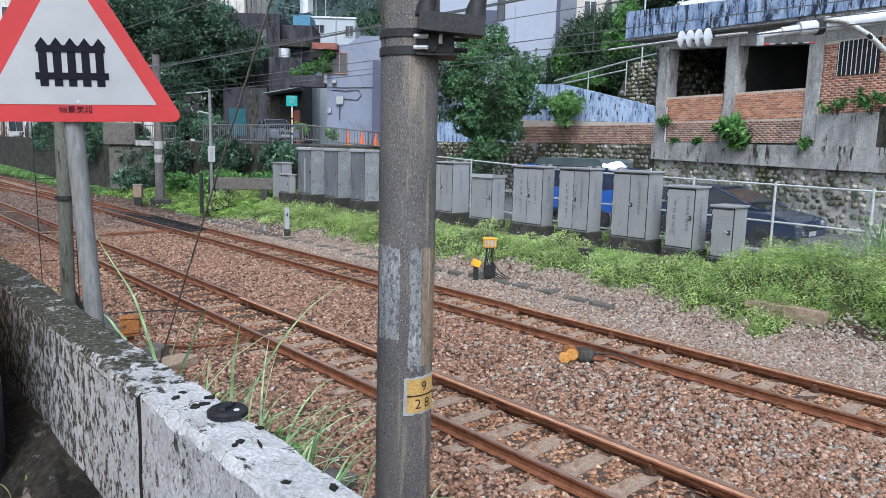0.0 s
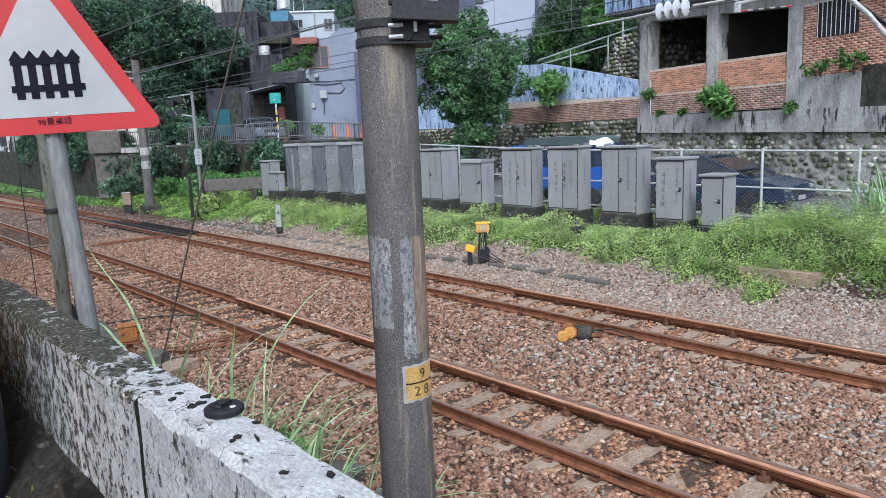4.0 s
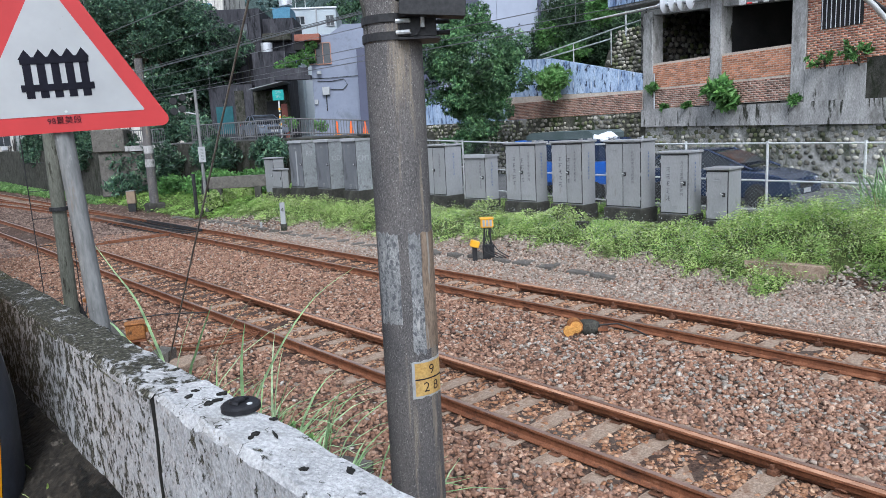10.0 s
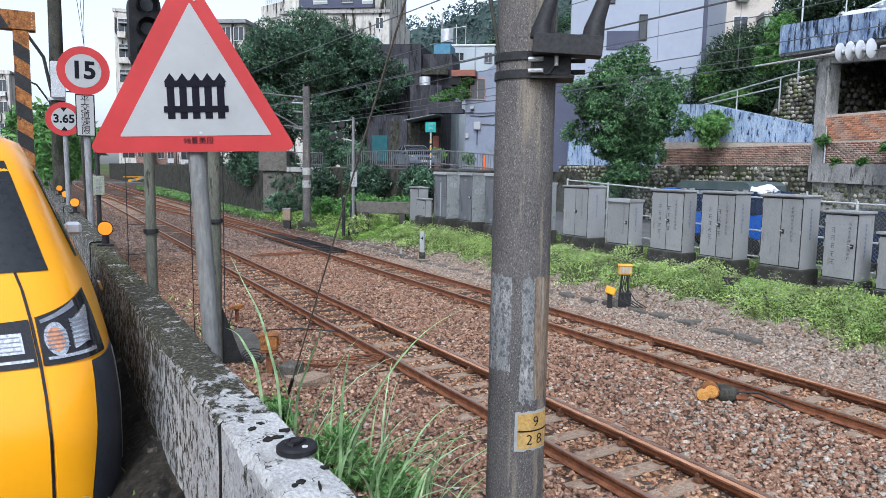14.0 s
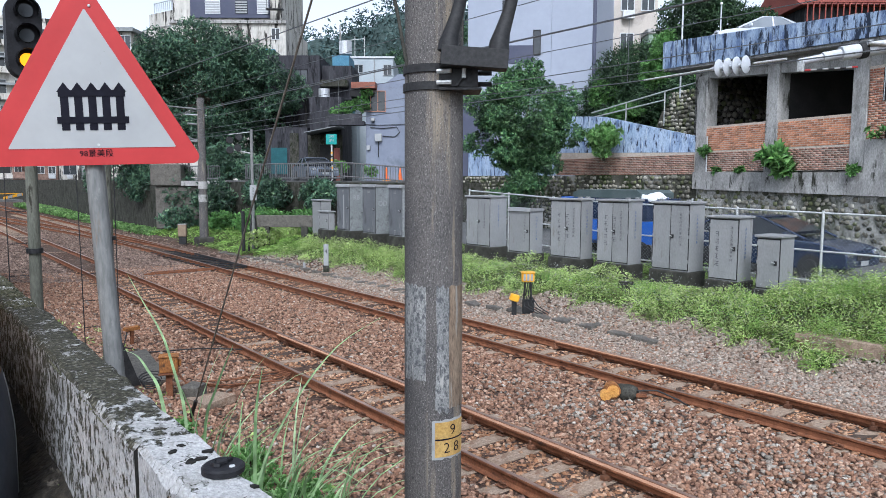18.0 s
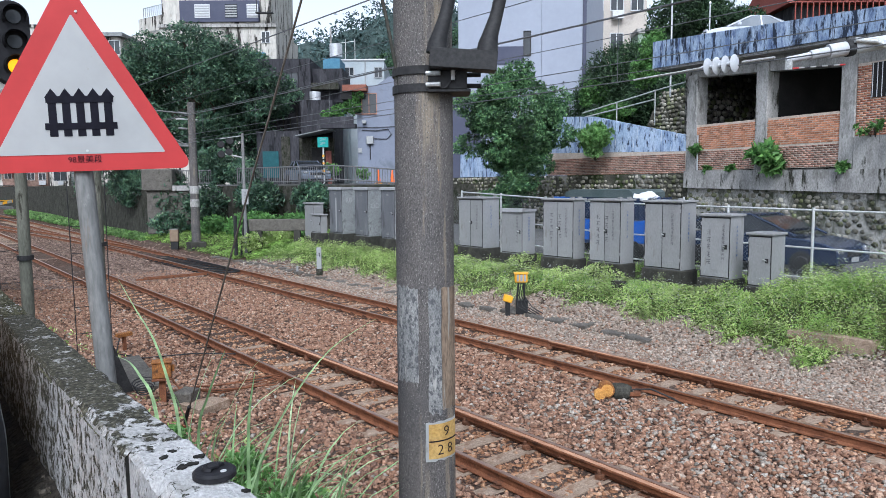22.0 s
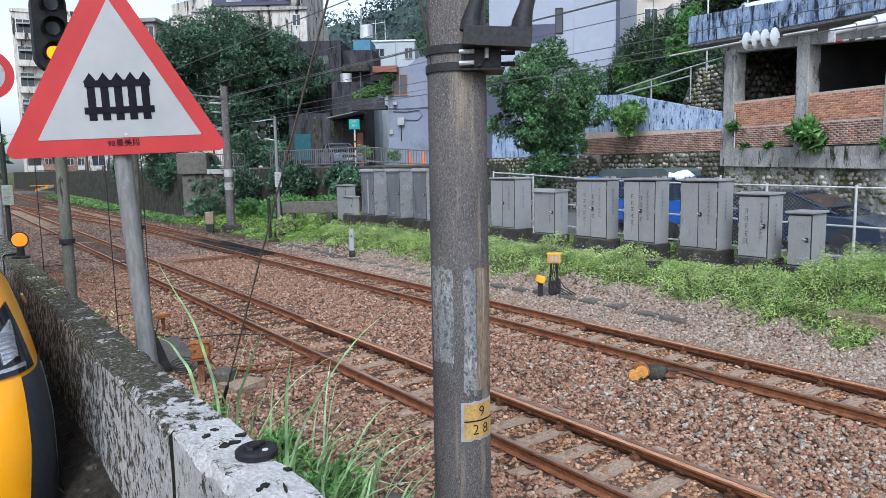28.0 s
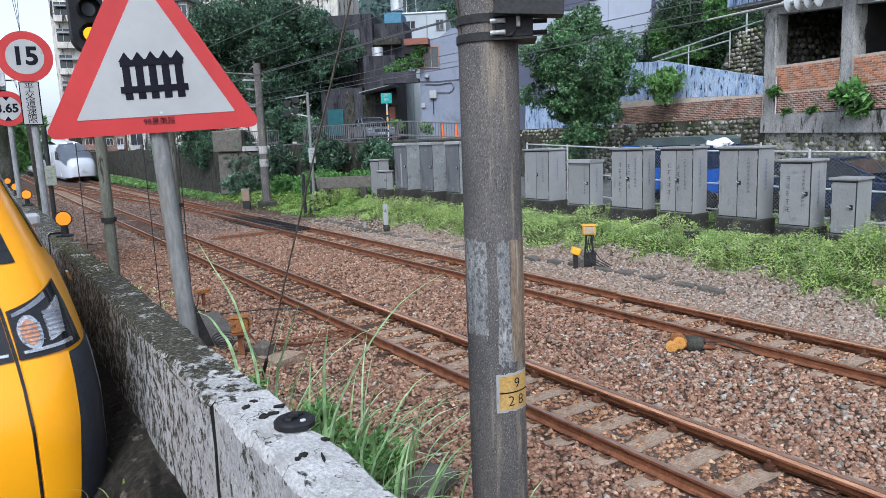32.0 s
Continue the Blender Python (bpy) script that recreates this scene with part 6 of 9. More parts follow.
def pale_house():
    h = thing("pale_house", pose(30.4, 54.0, 0, 0, 0, -38), "pale grey upper house with small white windows", "house")
    part("wall", blk(0, 4.9, 0, 7, 2.6, 13.7), M_PALEHOUSE, h)
    part("wall_step", blk(-0.6, 2.0, -1.6, -0.02, 2.6, 11.4), M_PALEHOUSE, h)
    part("roof_edge", blk(-0.1, 5.0, -0.1, 0.0, 13.7, 13.82), M_ALU, h)
    window_set(h, M_SIGNWHITE, 1.6, 2.3, 12.5, 13.1, 0.0, 2)
    window_set(h, M_SIGNWHITE, 4.1, 4.7, 12.3, 13.1, 0.0, 2)
    part("downpipe", rod((3.3, -0.06, 8), (3.3, -0.06, 13.7), 0.06, 0.06, 6), M_SIGNWHITE, h)
    part("light_post", rod((0.7, -1.8, 8), (0.7, -1.8, 16), 0.1, 0.08, 8), M_CONC, h)
    for x in (1.6, 2.4):
        part("antenna", rod((x, 0.5, 13.7), (x, 0.5, 15.6), 0.03, 0.03, 6), M_GALV, h)
    part("antenna_arm", rod((0.7, 0.5, 15.2), (2.4, 0.5, 15.4), 0.03, 0.03, 6), M_GALV, h)
    return h


pale_house()


def dark_houses():
    h = thing("dark_house", pose(21.0, 48.2, 0, 0, 0, -39), "dark weathered old house with corrugated walls", "house")
    part("wall", blk(-0.5, 4.2, 0.5, 8, 2.6, 12.2), M_DARKHOUSE, h)
    part("wall_wing", blk(3.8, 6.0, -1.2, 3.5, 2.6, 9.1), M_DARKHOUSE, h)
    part("parapet", blk(4.22, 6.4, 1.2, 5, 9.2, 11.6), M_DARKHOUSE, h)
    part("balcony_ledge", blk(4.25, 6.2, 0.4, 1.19, 10.0, 10.5, 0.05), M_CONCDARK, h, "pale mouldy ledge")
    part("low_shed", blk(0.8, 3.7, -1.6, 0.48, 2.6, 7.0), M_DARKHOUSE, h)
    part("teal_shutter", blk(1.2, 2.3, -1.7, -1.61, 3.8, 5.6), surface("teal_sheet", (0.012, 0.06, 0.07), (0.02, 0.09, 0.1), 3, 0.6, 0.1), h, "teal metal shutter")
    part("pale_door", blk(2.5, 3.1, -1.68, -1.61, 3.6, 6.6), M_CONCDARK, h)
    part("awning", prism(bmesh.new(), [(3.9, 6.5), (6.2, 6.95), (6.2, 7.0), (3.9, 6.56)], "y", -3.6, -1.2), M_CABDARK, h, "grey sheet awning")
    part("porch_wall", blk(3.75, 6.1, -1.7, -1.25, 2.6, 6.5), M_CONCDARK, h)
    part("doorway", blk(4.6, 5.4, -1.8, -1.71, 3.3, 5.8), M_DARK, h)
    part("red_door", blk(5.55, 5.95, -1.8, -1.71, 3.3, 5.6), surface("red_brown_door", (0.16, 0.05, 0.04), (0.22, 0.08, 0.06), 3, 0.6, 0.1), h)
    part("water_tank", rod((4.6, 0.0, 9.1), (4.6, 0.0, 9.8), 0.4, 0.4, 16), M_ALU, h, "steel water tank")
    part("water_tank", rod((5.2, 6.0, 13.2), (5.2, 6.0, 14.2), 0.5, 0.5, 16), M_ALU, h, "steel water tank")
    part("blue_shed", blk(4.3, 5.6, 5.2, 8, 8, 13.0), surface("blue_sheet", (0.06, 0.16, 0.24), (0.08, 0.2, 0.28), 3, 0.6, 0.1), h, "blue sheet roof hut")
    for k in range(9):
        part("pipe", rod((-0.3 + k * 0.5, 0.44, 3), (-0.3 + k * 0.5, 0.44, 8 + (k % 3)), 0.035, 0.035, 6), M_CONCDARK, h)
    for x, z in ((0.3, 7.6), (2.4, 10.0)):
        window_set(h, M_DARKHOUSE, x, x + 0.9, z, z + 1.2, 0.5, 2)
    return h


dark_houses()


def apartment(name, m, w, d, z0, z1, floors, cols, label, mat, glass=M_GLASSDARK, skip=0):
    a = thing(name, m, label, "building")
    part("wall", blk(0, w, 0, d, z0, z1, 0.03), mat, a)
    part("roof_edge", blk(-0.15, w + 0.15, -0.15, d, z1, z1 + 0.5), mat, a)
    fh = (z1 - z0 - 3) / floors
    for f in range(floors):
        for k in range(cols):
            if skip and (f * 2 + k) % skip:
                continue
            x = w * (k + 0.5) / cols
            z = z0 + 3 + f * fh
            ww = window_set(a, M_ALU, x - w / cols * 0.3, x + w / cols * 0.3, z + 0.6, z + fh * 0.72, 0.0, 2, glass)
            if (f + k) % 3 == 0:
                part("air_conditioner", blk(x - 0.4, x + 0.4, -0.45, -0.09, z - 0.05, z + 0.5, 0.02), M_ALU, ww)
    return a


ap = thing("apartment_block", pose(21.5, 81.2, 0, 0, 0, -38), "rain-streaked pale apartment block with a dark clad storey", "building")
part("wall", blk(3.9, 16.1, 0, 12, 3, 20.2, 0.03), M_APART, ap)
part("upper_wall", blk(4.0, 15.6, 0.3, 12, 20.21, 26, 0.03), M_APART, ap)
part("roof_edge", blk(3.7, 15.9, -0.1, 12, 26, 26.5), M_APART, ap)
part("ledge", blk(3.7, 16.2, -0.25, -0.01, 19.9, 20.25), M_CONC, ap)
ds = part("dark_storey", blk(6.0, 14.4, -0.05, 0.29, 20.5, 22.7), M_SLATE, ap, "dark sheet-clad storey")
for k, (a, b) in enumerate(((7.6, 9.2), (10.8, 12.1), (13.1, 14.3))):
    w = part("window", blk(a, b, -0.12, -0.06, 20.9, 22.3), M_GLASSDARK if k == 1 else M_ALU, ds)
    for q in range(5):
        part("slat", blk(a + 0.05, b - 0.05, -0.16, -0.121, 21.0 + 0.26 * q, 21.12 + 0.26 * q), M_SIGNWHITE, w)
window_set(ap, M_ALU, 14.6, 15.4, 18.3, 19.4, 0.0, 2)
part("rooftop_bracket", blk(14.2, 16.0, -0.9, -0.3, 21.2, 21.3), M_BLACK, ap)
for k in range(4):
    part("grille_bar", blk(14.3 + 0.45 * k, 14.36 + 0.45 * k, -0.85, -0.8, 21.3, 22.6), M_BLACK, ap)
part("air_conditioner", blk(14.0, 15.0, -0.6, -0.02, 16.4, 17.2, 0.03), surface("blue_unit", (0.06, 0.15, 0.22), (0.08, 0.18, 0.26), 3, 0.6, 0.1), ap)
sw = part("side_wing", prism(bmesh.new(), [(-4.5, 9.0), (3.88, 3.2), (3.88, 12), (-4.5, 14)], "z", 3, 20.6), M_APART, ap, "mouldy lower wing with barred balconies")
part("terrace_wall", prism(bmesh.new(), [(-1.0, 6.4), (3.88, 3.0), (3.88, 3.18), (-1.0, 6.6)], "z", 20.61, 22.2), M_APART, sw)
for k in range(13):
    u = k / 12
    part("balcony_bar", rod((3.6 - 3.6 * u, 2.95 + 2.5 * u, 22.2), (3.6 - 3.6 * u, 2.95 + 2.5 * u, 23.2), 0.05, None, 5), M_ALU, sw)
part("balcony_rail", rod((3.7, 2.9, 23.2), (0.0, 5.45, 23.2), 0.06, None, 6), M_ALU, sw)
for (u0, u1, z0, z1) in ((0.08, 0.3, 17.2, 19.6), (0.42, 0.6, 17.4, 19.0), (0.7, 0.9, 17.2, 19.4)):
    a, b = Vector((3.88 - 8.38 * u0, 3.2 + 5.8 * u0, 0)), Vector((3.88 - 8.38 * u1, 3.2 + 5.8 * u1, 0))
    o = Vector((-0.57, -0.82, 0)) * 0.15
    part("barred_window", prism(bmesh.new(), [(a.x, a.y), (b.x, b.y), (b.x + o.x, b.y + o.y), (a.x + o.x, a.y + o.y)], "z", z0, z1), M_GLASSDARK, sw)
    for k in range(6):
        p = a.lerp(b, k / 5) + o * 1.2
        part("window_bar", rod((p.x, p.y, z0), (p.x, p.y, z1), 0.05, None, 5), M_ALU, sw)
rt = thing("rooftop_house", pose(18.4, 80.5, 0, 0, 0, -38), "old dark-windowed house with a flat roof above the trees", "house")
part("wall", blk(-3.0, 1.6, 2.5, 9, 3, 19.0, 0.03), M_APART, rt)
part("roof", blk(-3.4, 2.0, 2.0, 9.4, 19.01, 19.4), M_CABDARK, rt)
for k in range(3):
    window_set(rt, M_ALU, -2.6 + 1.5 * k, -1.5 + 1.5 * k, 17.2, 18.6, 2.5, 2)
apartment("beige_building", pose(37.9, 33.9, 0, 0, 0, -38), 5.6, 8, 8, 25, 4, 4, "beige tiled building with barred windows", surface("beige_tiles", (0.42, 0.38, 0.33), (0.5, 0.45, 0.4), 0.8, 0.8, 0.1, stain=(0.3, 0.27, 0.24)))
gb = thing("green_building", pose(41.1, 30.6, 0, 0, 0, -38), "pale green painted side wall of a house", "building")
part("wall", blk(0, 2.4, -1, 6, 2, 13.2), surface("pale_green_render", (0.25, 0.32, 0.26), (0.3, 0.37, 0.3), 0.9, 0.85, 0.1), gb)
part("roof_edge", blk(-0.1, 2.5, -1.1, 6, 13.2, 13.5), M_CONC, gb)
rh = thing("red_roofed_house", pose(42.0, 19.3, 1.3, 0, 0, -38), "house with red metal roof and lattice railing", "house")
part("wall", blk(0, 12, 2, 9, 3, 13), M_DARKHOUSE, rh)
part("roof", prism(bmesh.new(), [(1.4, 12.4), (5, 14.6), (9, 12.4)], "x", -0.5, 12.5), M_REDROOF, rh, "red ribbed metal roof")
part("beam", blk(-0.3, 12, 1.2, 1.5, 11.0, 11.35), M_REDROOF, rh)
for k in range(34):
    part("baluster", blk(-0.2 + k * 0.35, -0.14 + k * 0.35, 1.3, 1.36, 11.36, 12.5), M_REDROOF, rh)
part("handrail", blk(-0.3, 12, 1.25, 1.4, 12.5, 12.6), M_REDROOF, rh)


# ---- the raised road on the far left ----
def raised_road():
    g = prism(bmesh.new(), [(26.6, 33.5), (22.0, 31.3), (19.1, 33.5), (16.2, 43.6), (13.6, 47.6), (12.9, 60), (11.9, 90), (11.0, 128), (120, 260), (120, 20), (48, 14), (36, 16), (33, 20), (33, 30)], "z", -1, 3.28)
    ob = finish("terrace", g, M_CONCDARK)
    tagged(ob, "raised terrace with a mossy retaining wall face", "terrace", kind="structure")
    r = finish("road_upper", prism(bmesh.new(), [(26.4, 33.6), (22.1, 31.9), (19.7, 33.8), (16.5, 43.8), (16.6, 60), (30, 46), (28, 37)], "z", 3.281, 3.36), M_ROAD)
    tagged(r, "upper town road behind the railing", "road", kind="structure")


raised_road()


def railing(pts, h, gap, label):
    r = thing("railing", None, label, "railing", "road railings")
    for (a, b) in zip(pts, pts[1:]):
        a, b = Vector(a), Vector(b)
        n = max(2, int((b - a).length / gap))
        for dz in (0.12, h):
            part("bar", rod(a + Vector((0, 0, dz)), b + Vector((0, 0, dz)), 0.035, 0.035, 6), M_RAILING, r)
        for k in range(n + 1):
            p = a.lerp(b, k / n)
            part("baluster", rod(p, p + Vector((0, 0, h)), 0.018 if k % 8 else 0.04, None, 6), M_RAILING, r)


railing([(14.4, 46.6, 3.34), (16.3, 43.7, 3.34)], 0.9, 0.16, "grey steel railing above the retaining wall")
railing([(17.0, 41.2, 3.36), (19.5, 33.75, 3.4)], 0.95, 0.16, "grey steel railing beside the upper road")
railing([(19.3, 33.7, 3.5), (22.0, 31.5, 3.25), (26.2, 32.6, 3.0)], 0.85, 0.14, "grey steel ramp railing above the cabinets")
ab = thing("bridge_abutment", pose(14.2, 45.6, 0, 0, 0, -38), "pale stained concrete abutment below the road", "abutment")
part("block", blk(-1.2, 3.3, -0.3, 1.5, 0.3, 3.0, 0.05), M_SLAB, ab)
part("parapet_block", blk(-1.4, 0.5, -0.5, 1.0, 3.01, 4.35, 0.05), M_SLAB, ab)
part("slab", blk(0.51, 3.3, -0.5, 1.0, 3.01, 3.32), M_CONC, ab)
wb = thing("concrete_barrier", pose(13.5, 31.4, 0, 0, 0, -38.6), "low grey concrete kerb wall in the grass", "barrier")
part("support", blk(0.2, 0.5, 0, 0.2, 0.2, 1.249), M_PLINTH, wb)
part("support", blk(2.0, 2.3, 0, 0.2, 0.2, 1.249), M_PLINTH, wb)
part("beam", blk(-0.1, 3.6, 0, 0.2, 1.2, 1.75, 0.02), M_SLAB, wb)


def far_catenary_pole(x, y, h, label):
    p = thing("catenary_pole", pose(x, y, 0), label, "pole")
    part("shaft", rod((0, 0, -0.3), (0, 0, h), 0.24, 0.19, 20), M_POLE, p, smooth=True)
    part("footing", blk(-0.42, 0.42, -0.42, 0.42, -0.3, 0.32, 0.05), M_PLINTH, p)
    for z in (2.2, 2.9):
        part("white_band", rod((0, 0, z), (0, 0, z + 0.4), 0.24, 0.238, 20), M_CONC, p)
    part("arm", rod((0, 0, h - 0.6), (-2.4, 0, h - 0.5), 0.035, 0.035, 8), M_POST, p)
    part("arm", rod((0, 0, h - 2.4), (-2.4, 0, h - 1.2), 0.035, 0.035, 8), M_POST, p)
    part("arm", rod((0, 0, h - 2.2), (-2.9, 0, h - 2.1), 0.03, 0.03, 8), M_POST, p)
    for z in (h - 0.6, h - 1.4, h - 2.3):
        part("insulator", rod((-0.25, 0, z), (-0.7, 0, z + 0.03), 0.06, 0.06, 10), M_POST, p)
    part("crossarm", rod((-0.8, 0, h - 0.9), (0.3, 0, h - 0.9), 0.04, 0.04, 8), M_GALV, p)
    return p


far_catenary_pole(13.25, 38.0, 7.7, "grey concrete catenary pole with white bands in the grass")


def signal_mast():
    p = thing("signal_mast", pose(13.25, 31.4, 0.2, 0, 0, -20), "slim grey signal mast seen from behind with cross lamps", "signal mast")
    part("mast", rod((0, 0, 0), (0, 0, 5.5), 0.08, 0.065, 12), M_POST, p)
    for k, dx in enumerate((-0.14, 0.14)):
        part("leg", rod((dx * 1.6, 0, -0.1), (dx * 0.4, 0, 1.6), 0.05, 0.04, 8), M_BLACK, p)
    part("leg", rod((-0.45, 0, -0.1), (-0.45, 0, 1.75), 0.08, 0.08, 8), M_BLACK, p)
    part("plate", blk(-0.13, 0.17, -0.14, -0.1, 2.25, 2.95, 0.01), M_SIGNWHITE, p, "white notice plate")
    bars(p, -0.142, 0.02, 2.8, 4, 0.12, 0.1, 5, "y")
    part("arm", rod((0, 0, 5.4), (-1.0, 0, 5.25), 0.03, 0.03, 6), M_GALV, p)
    part("arm", rod((0, 0, 4.4), (-1.0, 0, 4.6), 0.03, 0.03, 6), M_GALV, p)
    for x, z in ((-0.55, 5.15), (-0.95, 5.0), (-0.6, 4.65), (-0.95, 4.55)):
        lamp = part("lamp_head", rod((x, -0.12, z), (x, 0.14, z), 0.15, 0.17, 14), M_BLACK, p, "dark round lamp")
        part("hood", rod((x, 0.15, z), (x, 0.3, z), 0.16, 0.13, 12), M_BLACK, lamp)
    return p


signal_mast()
rb = thing("relay_box", pose(12.3, 38.6, 0.1, 0, 0, -30) @ Matrix.Diagonal((0.62, 0.62, 0.85, 1)), "small brown steel relay box in the grass", "relay box")
part("casing", blk(-0.35, 0.35, -0.25, 0.25, 0.3, 1.05, 0.03), surface("brown_steel", (0.18, 0.13, 0.09), (0.25, 0.19, 0.13), 4, 0.8, 0.2), rb)
part("foot", blk(-0.3, 0.3, -0.2, 0.2, -0.2, 0.3), M_BLACK, rb)
part("cover", blk(-0.37, 0.37, -0.27, 0.27, 1.051, 1.09, 0.01), M_CONC, rb)


def street_sign():
    p = thing("street_sign", pose(20.85, 37.6, 3.36, 0, 0, -38), "green direction sign on a post with yellow and black stripes", "road sign")
    part("post", rod((0, 0, 0), (0, 0, 2.7), 0.05, 0.05, 10), M_GALV, p)
    s = part("panel", blk(-0.32, 0.32, -0.09, -0.06, 2.15, 2.75, 0.01), surface("sign_green", (0.0, 0.22, 0.2), (0.01, 0.27, 0.24), 3, 0.5, 0), p, "teal green panel")
    bars(s, -0.093, 0.0, 2.62, 2, 0.4, 0.17, 3, "y", M_SIGNWHITE)
    for k in range(6):
        part("stripe", rod((0, 0, 0.5 + k * 0.22), (0, 0, 0.61 + k * 0.22), 0.06, 0.06, 10), M_ORANGE if k % 2 else M_BLACK, p)


street_sign()
for x, y in ((21.7, 33.0), (22.9, 33.4), (24.0, 33.6)):
    c = thing("traffic_cone", pose(x, y, 3.36), "small orange traffic cone on the ramp", "traffic cone", "traffic cones")
    part("base", blk(-0.18, 0.18, -0.18, 0.18, 0, 0.03), M_ORANGE, c)
    part("cone", rod((0, 0, 0.031), (0, 0, 0.75), 0.14, 0.03, 14), surface("cone_orange", (0.7, 0.12, 0.02), (0.75, 0.15, 0.03), 4, 0.6, 0), c)


# ---- overhead line ----
def wires():
    for x, z0, sag, r, lab in ((10.56, 5.17, 0.0, 0.011, "copper contact wire"), (10.56, 5.5, 0.0, 0.009, "auxiliary wire"), (10.56, 6.27, 0.0, 0.011, "messenger wire"), (10.56, 5.98, 0.0, 0.008, "stay wire"),
                               (13.2, 7.95, 0.0, 0.012, "feeder wire"), (13.0, 7.0, 0.0, 0.01, "feeder wire"), (6.13, 5.1, 0.0, 0.011, "contact wire"), (6.13, 6.15, 0.0, 0.011, "messenger wire"), (10.56, 5.3, 0, 0.007, "stay wire")):
        w = thing("overhead_wire", None, "thin grey overhead " + lab + " above the track", "wire", "overhead wires")
        pts = []
        for k in range(40):
            y = -10 + k * 3.4
            s = line_scale(max(0, y))
            pts.append((x * s, y * s, z0 + 0.35 * (1 - s) + (0.12 * abs(math.sin(y * 0.055)) if "messenger" in lab else 0)))
        part("strand", sweep(bmesh.new(), pts, r, 5), M_WIRE, w)
        if x < 7 and lab == "messenger wire":
            part("support_arm", rod((2.8, 3.52, 6.35), (6.13, 3.52, 6.22), 0.03, 0.03, 8), M_GALV, w)
        elif x < 7:
            part("dropper", rod((6.13, 3.52, 5.1), (6.13, 3.52, 6.2), 0.006, None, 5), M_WIRE, w)
    d = thing("dropper_set", None, "short droppers between the overhead wires", "wire")
    for k in range(9):
        y = 3 + k * 5.2
        part("dropper", rod((10.56, y, 5.18), (10.56, y, 6.28), 0.005, None, 5), M_WIRE, d)


wires()


def section_insulator():
    i = thing("section_insulator", None, "white strain insulators and tubular arm above the far track", "insulator")
    for k in range(4):
        y = 6.38 - k * 0.15
        d = bmesh.new()
        tube(d, (10.5, y - 0.022, 5.2), (10.5, y, 5.2), 0.09, 0.138, 22)
        tube(d, (10.5, y + 0.001, 5.2), (10.5, y + 0.012, 5.2), 0.138, 0.12, 22)
        tube(d, (10.5, y + 0.013, 5.2), (10.5, y + 0.115, 5.2), 0.03, 0.03, 10)
        part("disc", d, M_PORCELAIN, i, "white porcelain disc", True)
    part("tie", rod((10.5, 5.8, 5.2), (10.5, 5.3, 5.2), 0.018, 0.018, 8), M_GALV, i)
    part("tie", rod((10.5, 7.8, 5.16), (10.5, 6.45, 5.2), 0.015, 0.015, 8), M_GALV, i)
    part("tube_thin", rod((10.800, 5.280, 5.180), (11.050, 5.040, 5.250), 0.05, 0.05, 14), M_PORCELAIN, i, None, True)
    part("tube_mid", rod((11.050, 5.040, 5.250), (11.250, 4.870, 5.300), 0.07, 0.07, 16), M_PORCELAIN, i, None, True)
    part("tube_thick", rod((11.250, 4.870, 5.300), (13.100, 3.370, 5.700), 0.105, 0.105, 20), M_PORCELAIN, i, "thick white insulating tube", True)
    part("collar", rod((11.450, 4.710, 5.340), (11.530, 4.650, 5.360), 0.125, 0.125, 18), M_BLACK, i)
    part("bent_arm", sweep(bmesh.new(), [(11.420, 4.570, 5.440), (11.650, 4.370, 5.420), (11.950, 4.120, 5.220), (12.200, 3.870, 4.920), (12.500, 3.620, 4.500), (13.000, 3.220, 3.800)], 0.04, 10), M_GALV, i, None, True)
    part("bent_arm", sweep(bmesh.new(), [(11.900, 4.120, 5.220), (12.300, 3.920, 5.000), (12.700, 3.620, 4.650), (13.200, 3.220, 4.100)], 0.03, 8), M_BLACK, i, None, True)
    for k in range(9):
        a = 0.02 + k * 0.09
        part("guard_segment", rod((10.86 + a * 0.72, 5.22 - a * 0.62, 5.06 + a * 0.06), (10.86 + (a + 0.085) * 0.72, 5.22 - (a + 0.085) * 0.62, 5.06 + (a + 0.085) * 0.06), 0.014, 0.014, 6), M_SIGNRED if k in (0, 8) else (M_SIGNWHITE if k % 2 else M_BLACK), i)
    part("link", blk(10.78, 10.84, 5.2, 5.28, 5.04, 5.19), M_GALV, i)
    part("mast", rod((13.4, 3.2, -0.1), (13.4, 3.2, 7.5), 0.17, 0.15, 20), M_POLE, i)
    return i


section_insulator()

# ---- plants ----
def tree(name, x, y, z0, trunk_r, h, blobs, n, size, material, label, seed, limbs=7):
    t = thing(name, pose(x, y, z0), label, "tree")
    rng = np.random.default_rng(seed)
    part("trunk", sweep(bmesh.new(), [(0, 0, -0.3), (0.05, 0, h * 0.3), (-0.05, 0.1, h * 0.6), (0.1, 0.05, h * 0.85)], [trunk_r * 1.2, trunk_r, trunk_r * 0.75, trunk_r * 0.35], 10), M_BARK, t, smooth=True)
    for k in range(limbs):
        b = blobs[k % len(blobs)]
        z = h * (0.35 + 0.08 * k)
        e = np.array(b[:3]) + rng.normal(size=3) * 0.3 * np.array(b[3:])
        part("limb", sweep(bmesh.new(), [(0, 0, z), tuple((np.array([0, 0, z]) * 0.5 + e * 0.5 + np.array([0, 0, 0.3]))), tuple(e)], [trunk_r * 0.5, trunk_r * 0.3, trunk_r * 0.1], 7), M_BARK, t, smooth=True)
    pts = cloud(rng, blobs, n, 0.45)
    ob = leaves("crown", pts, material, size, t, seed)
    return t


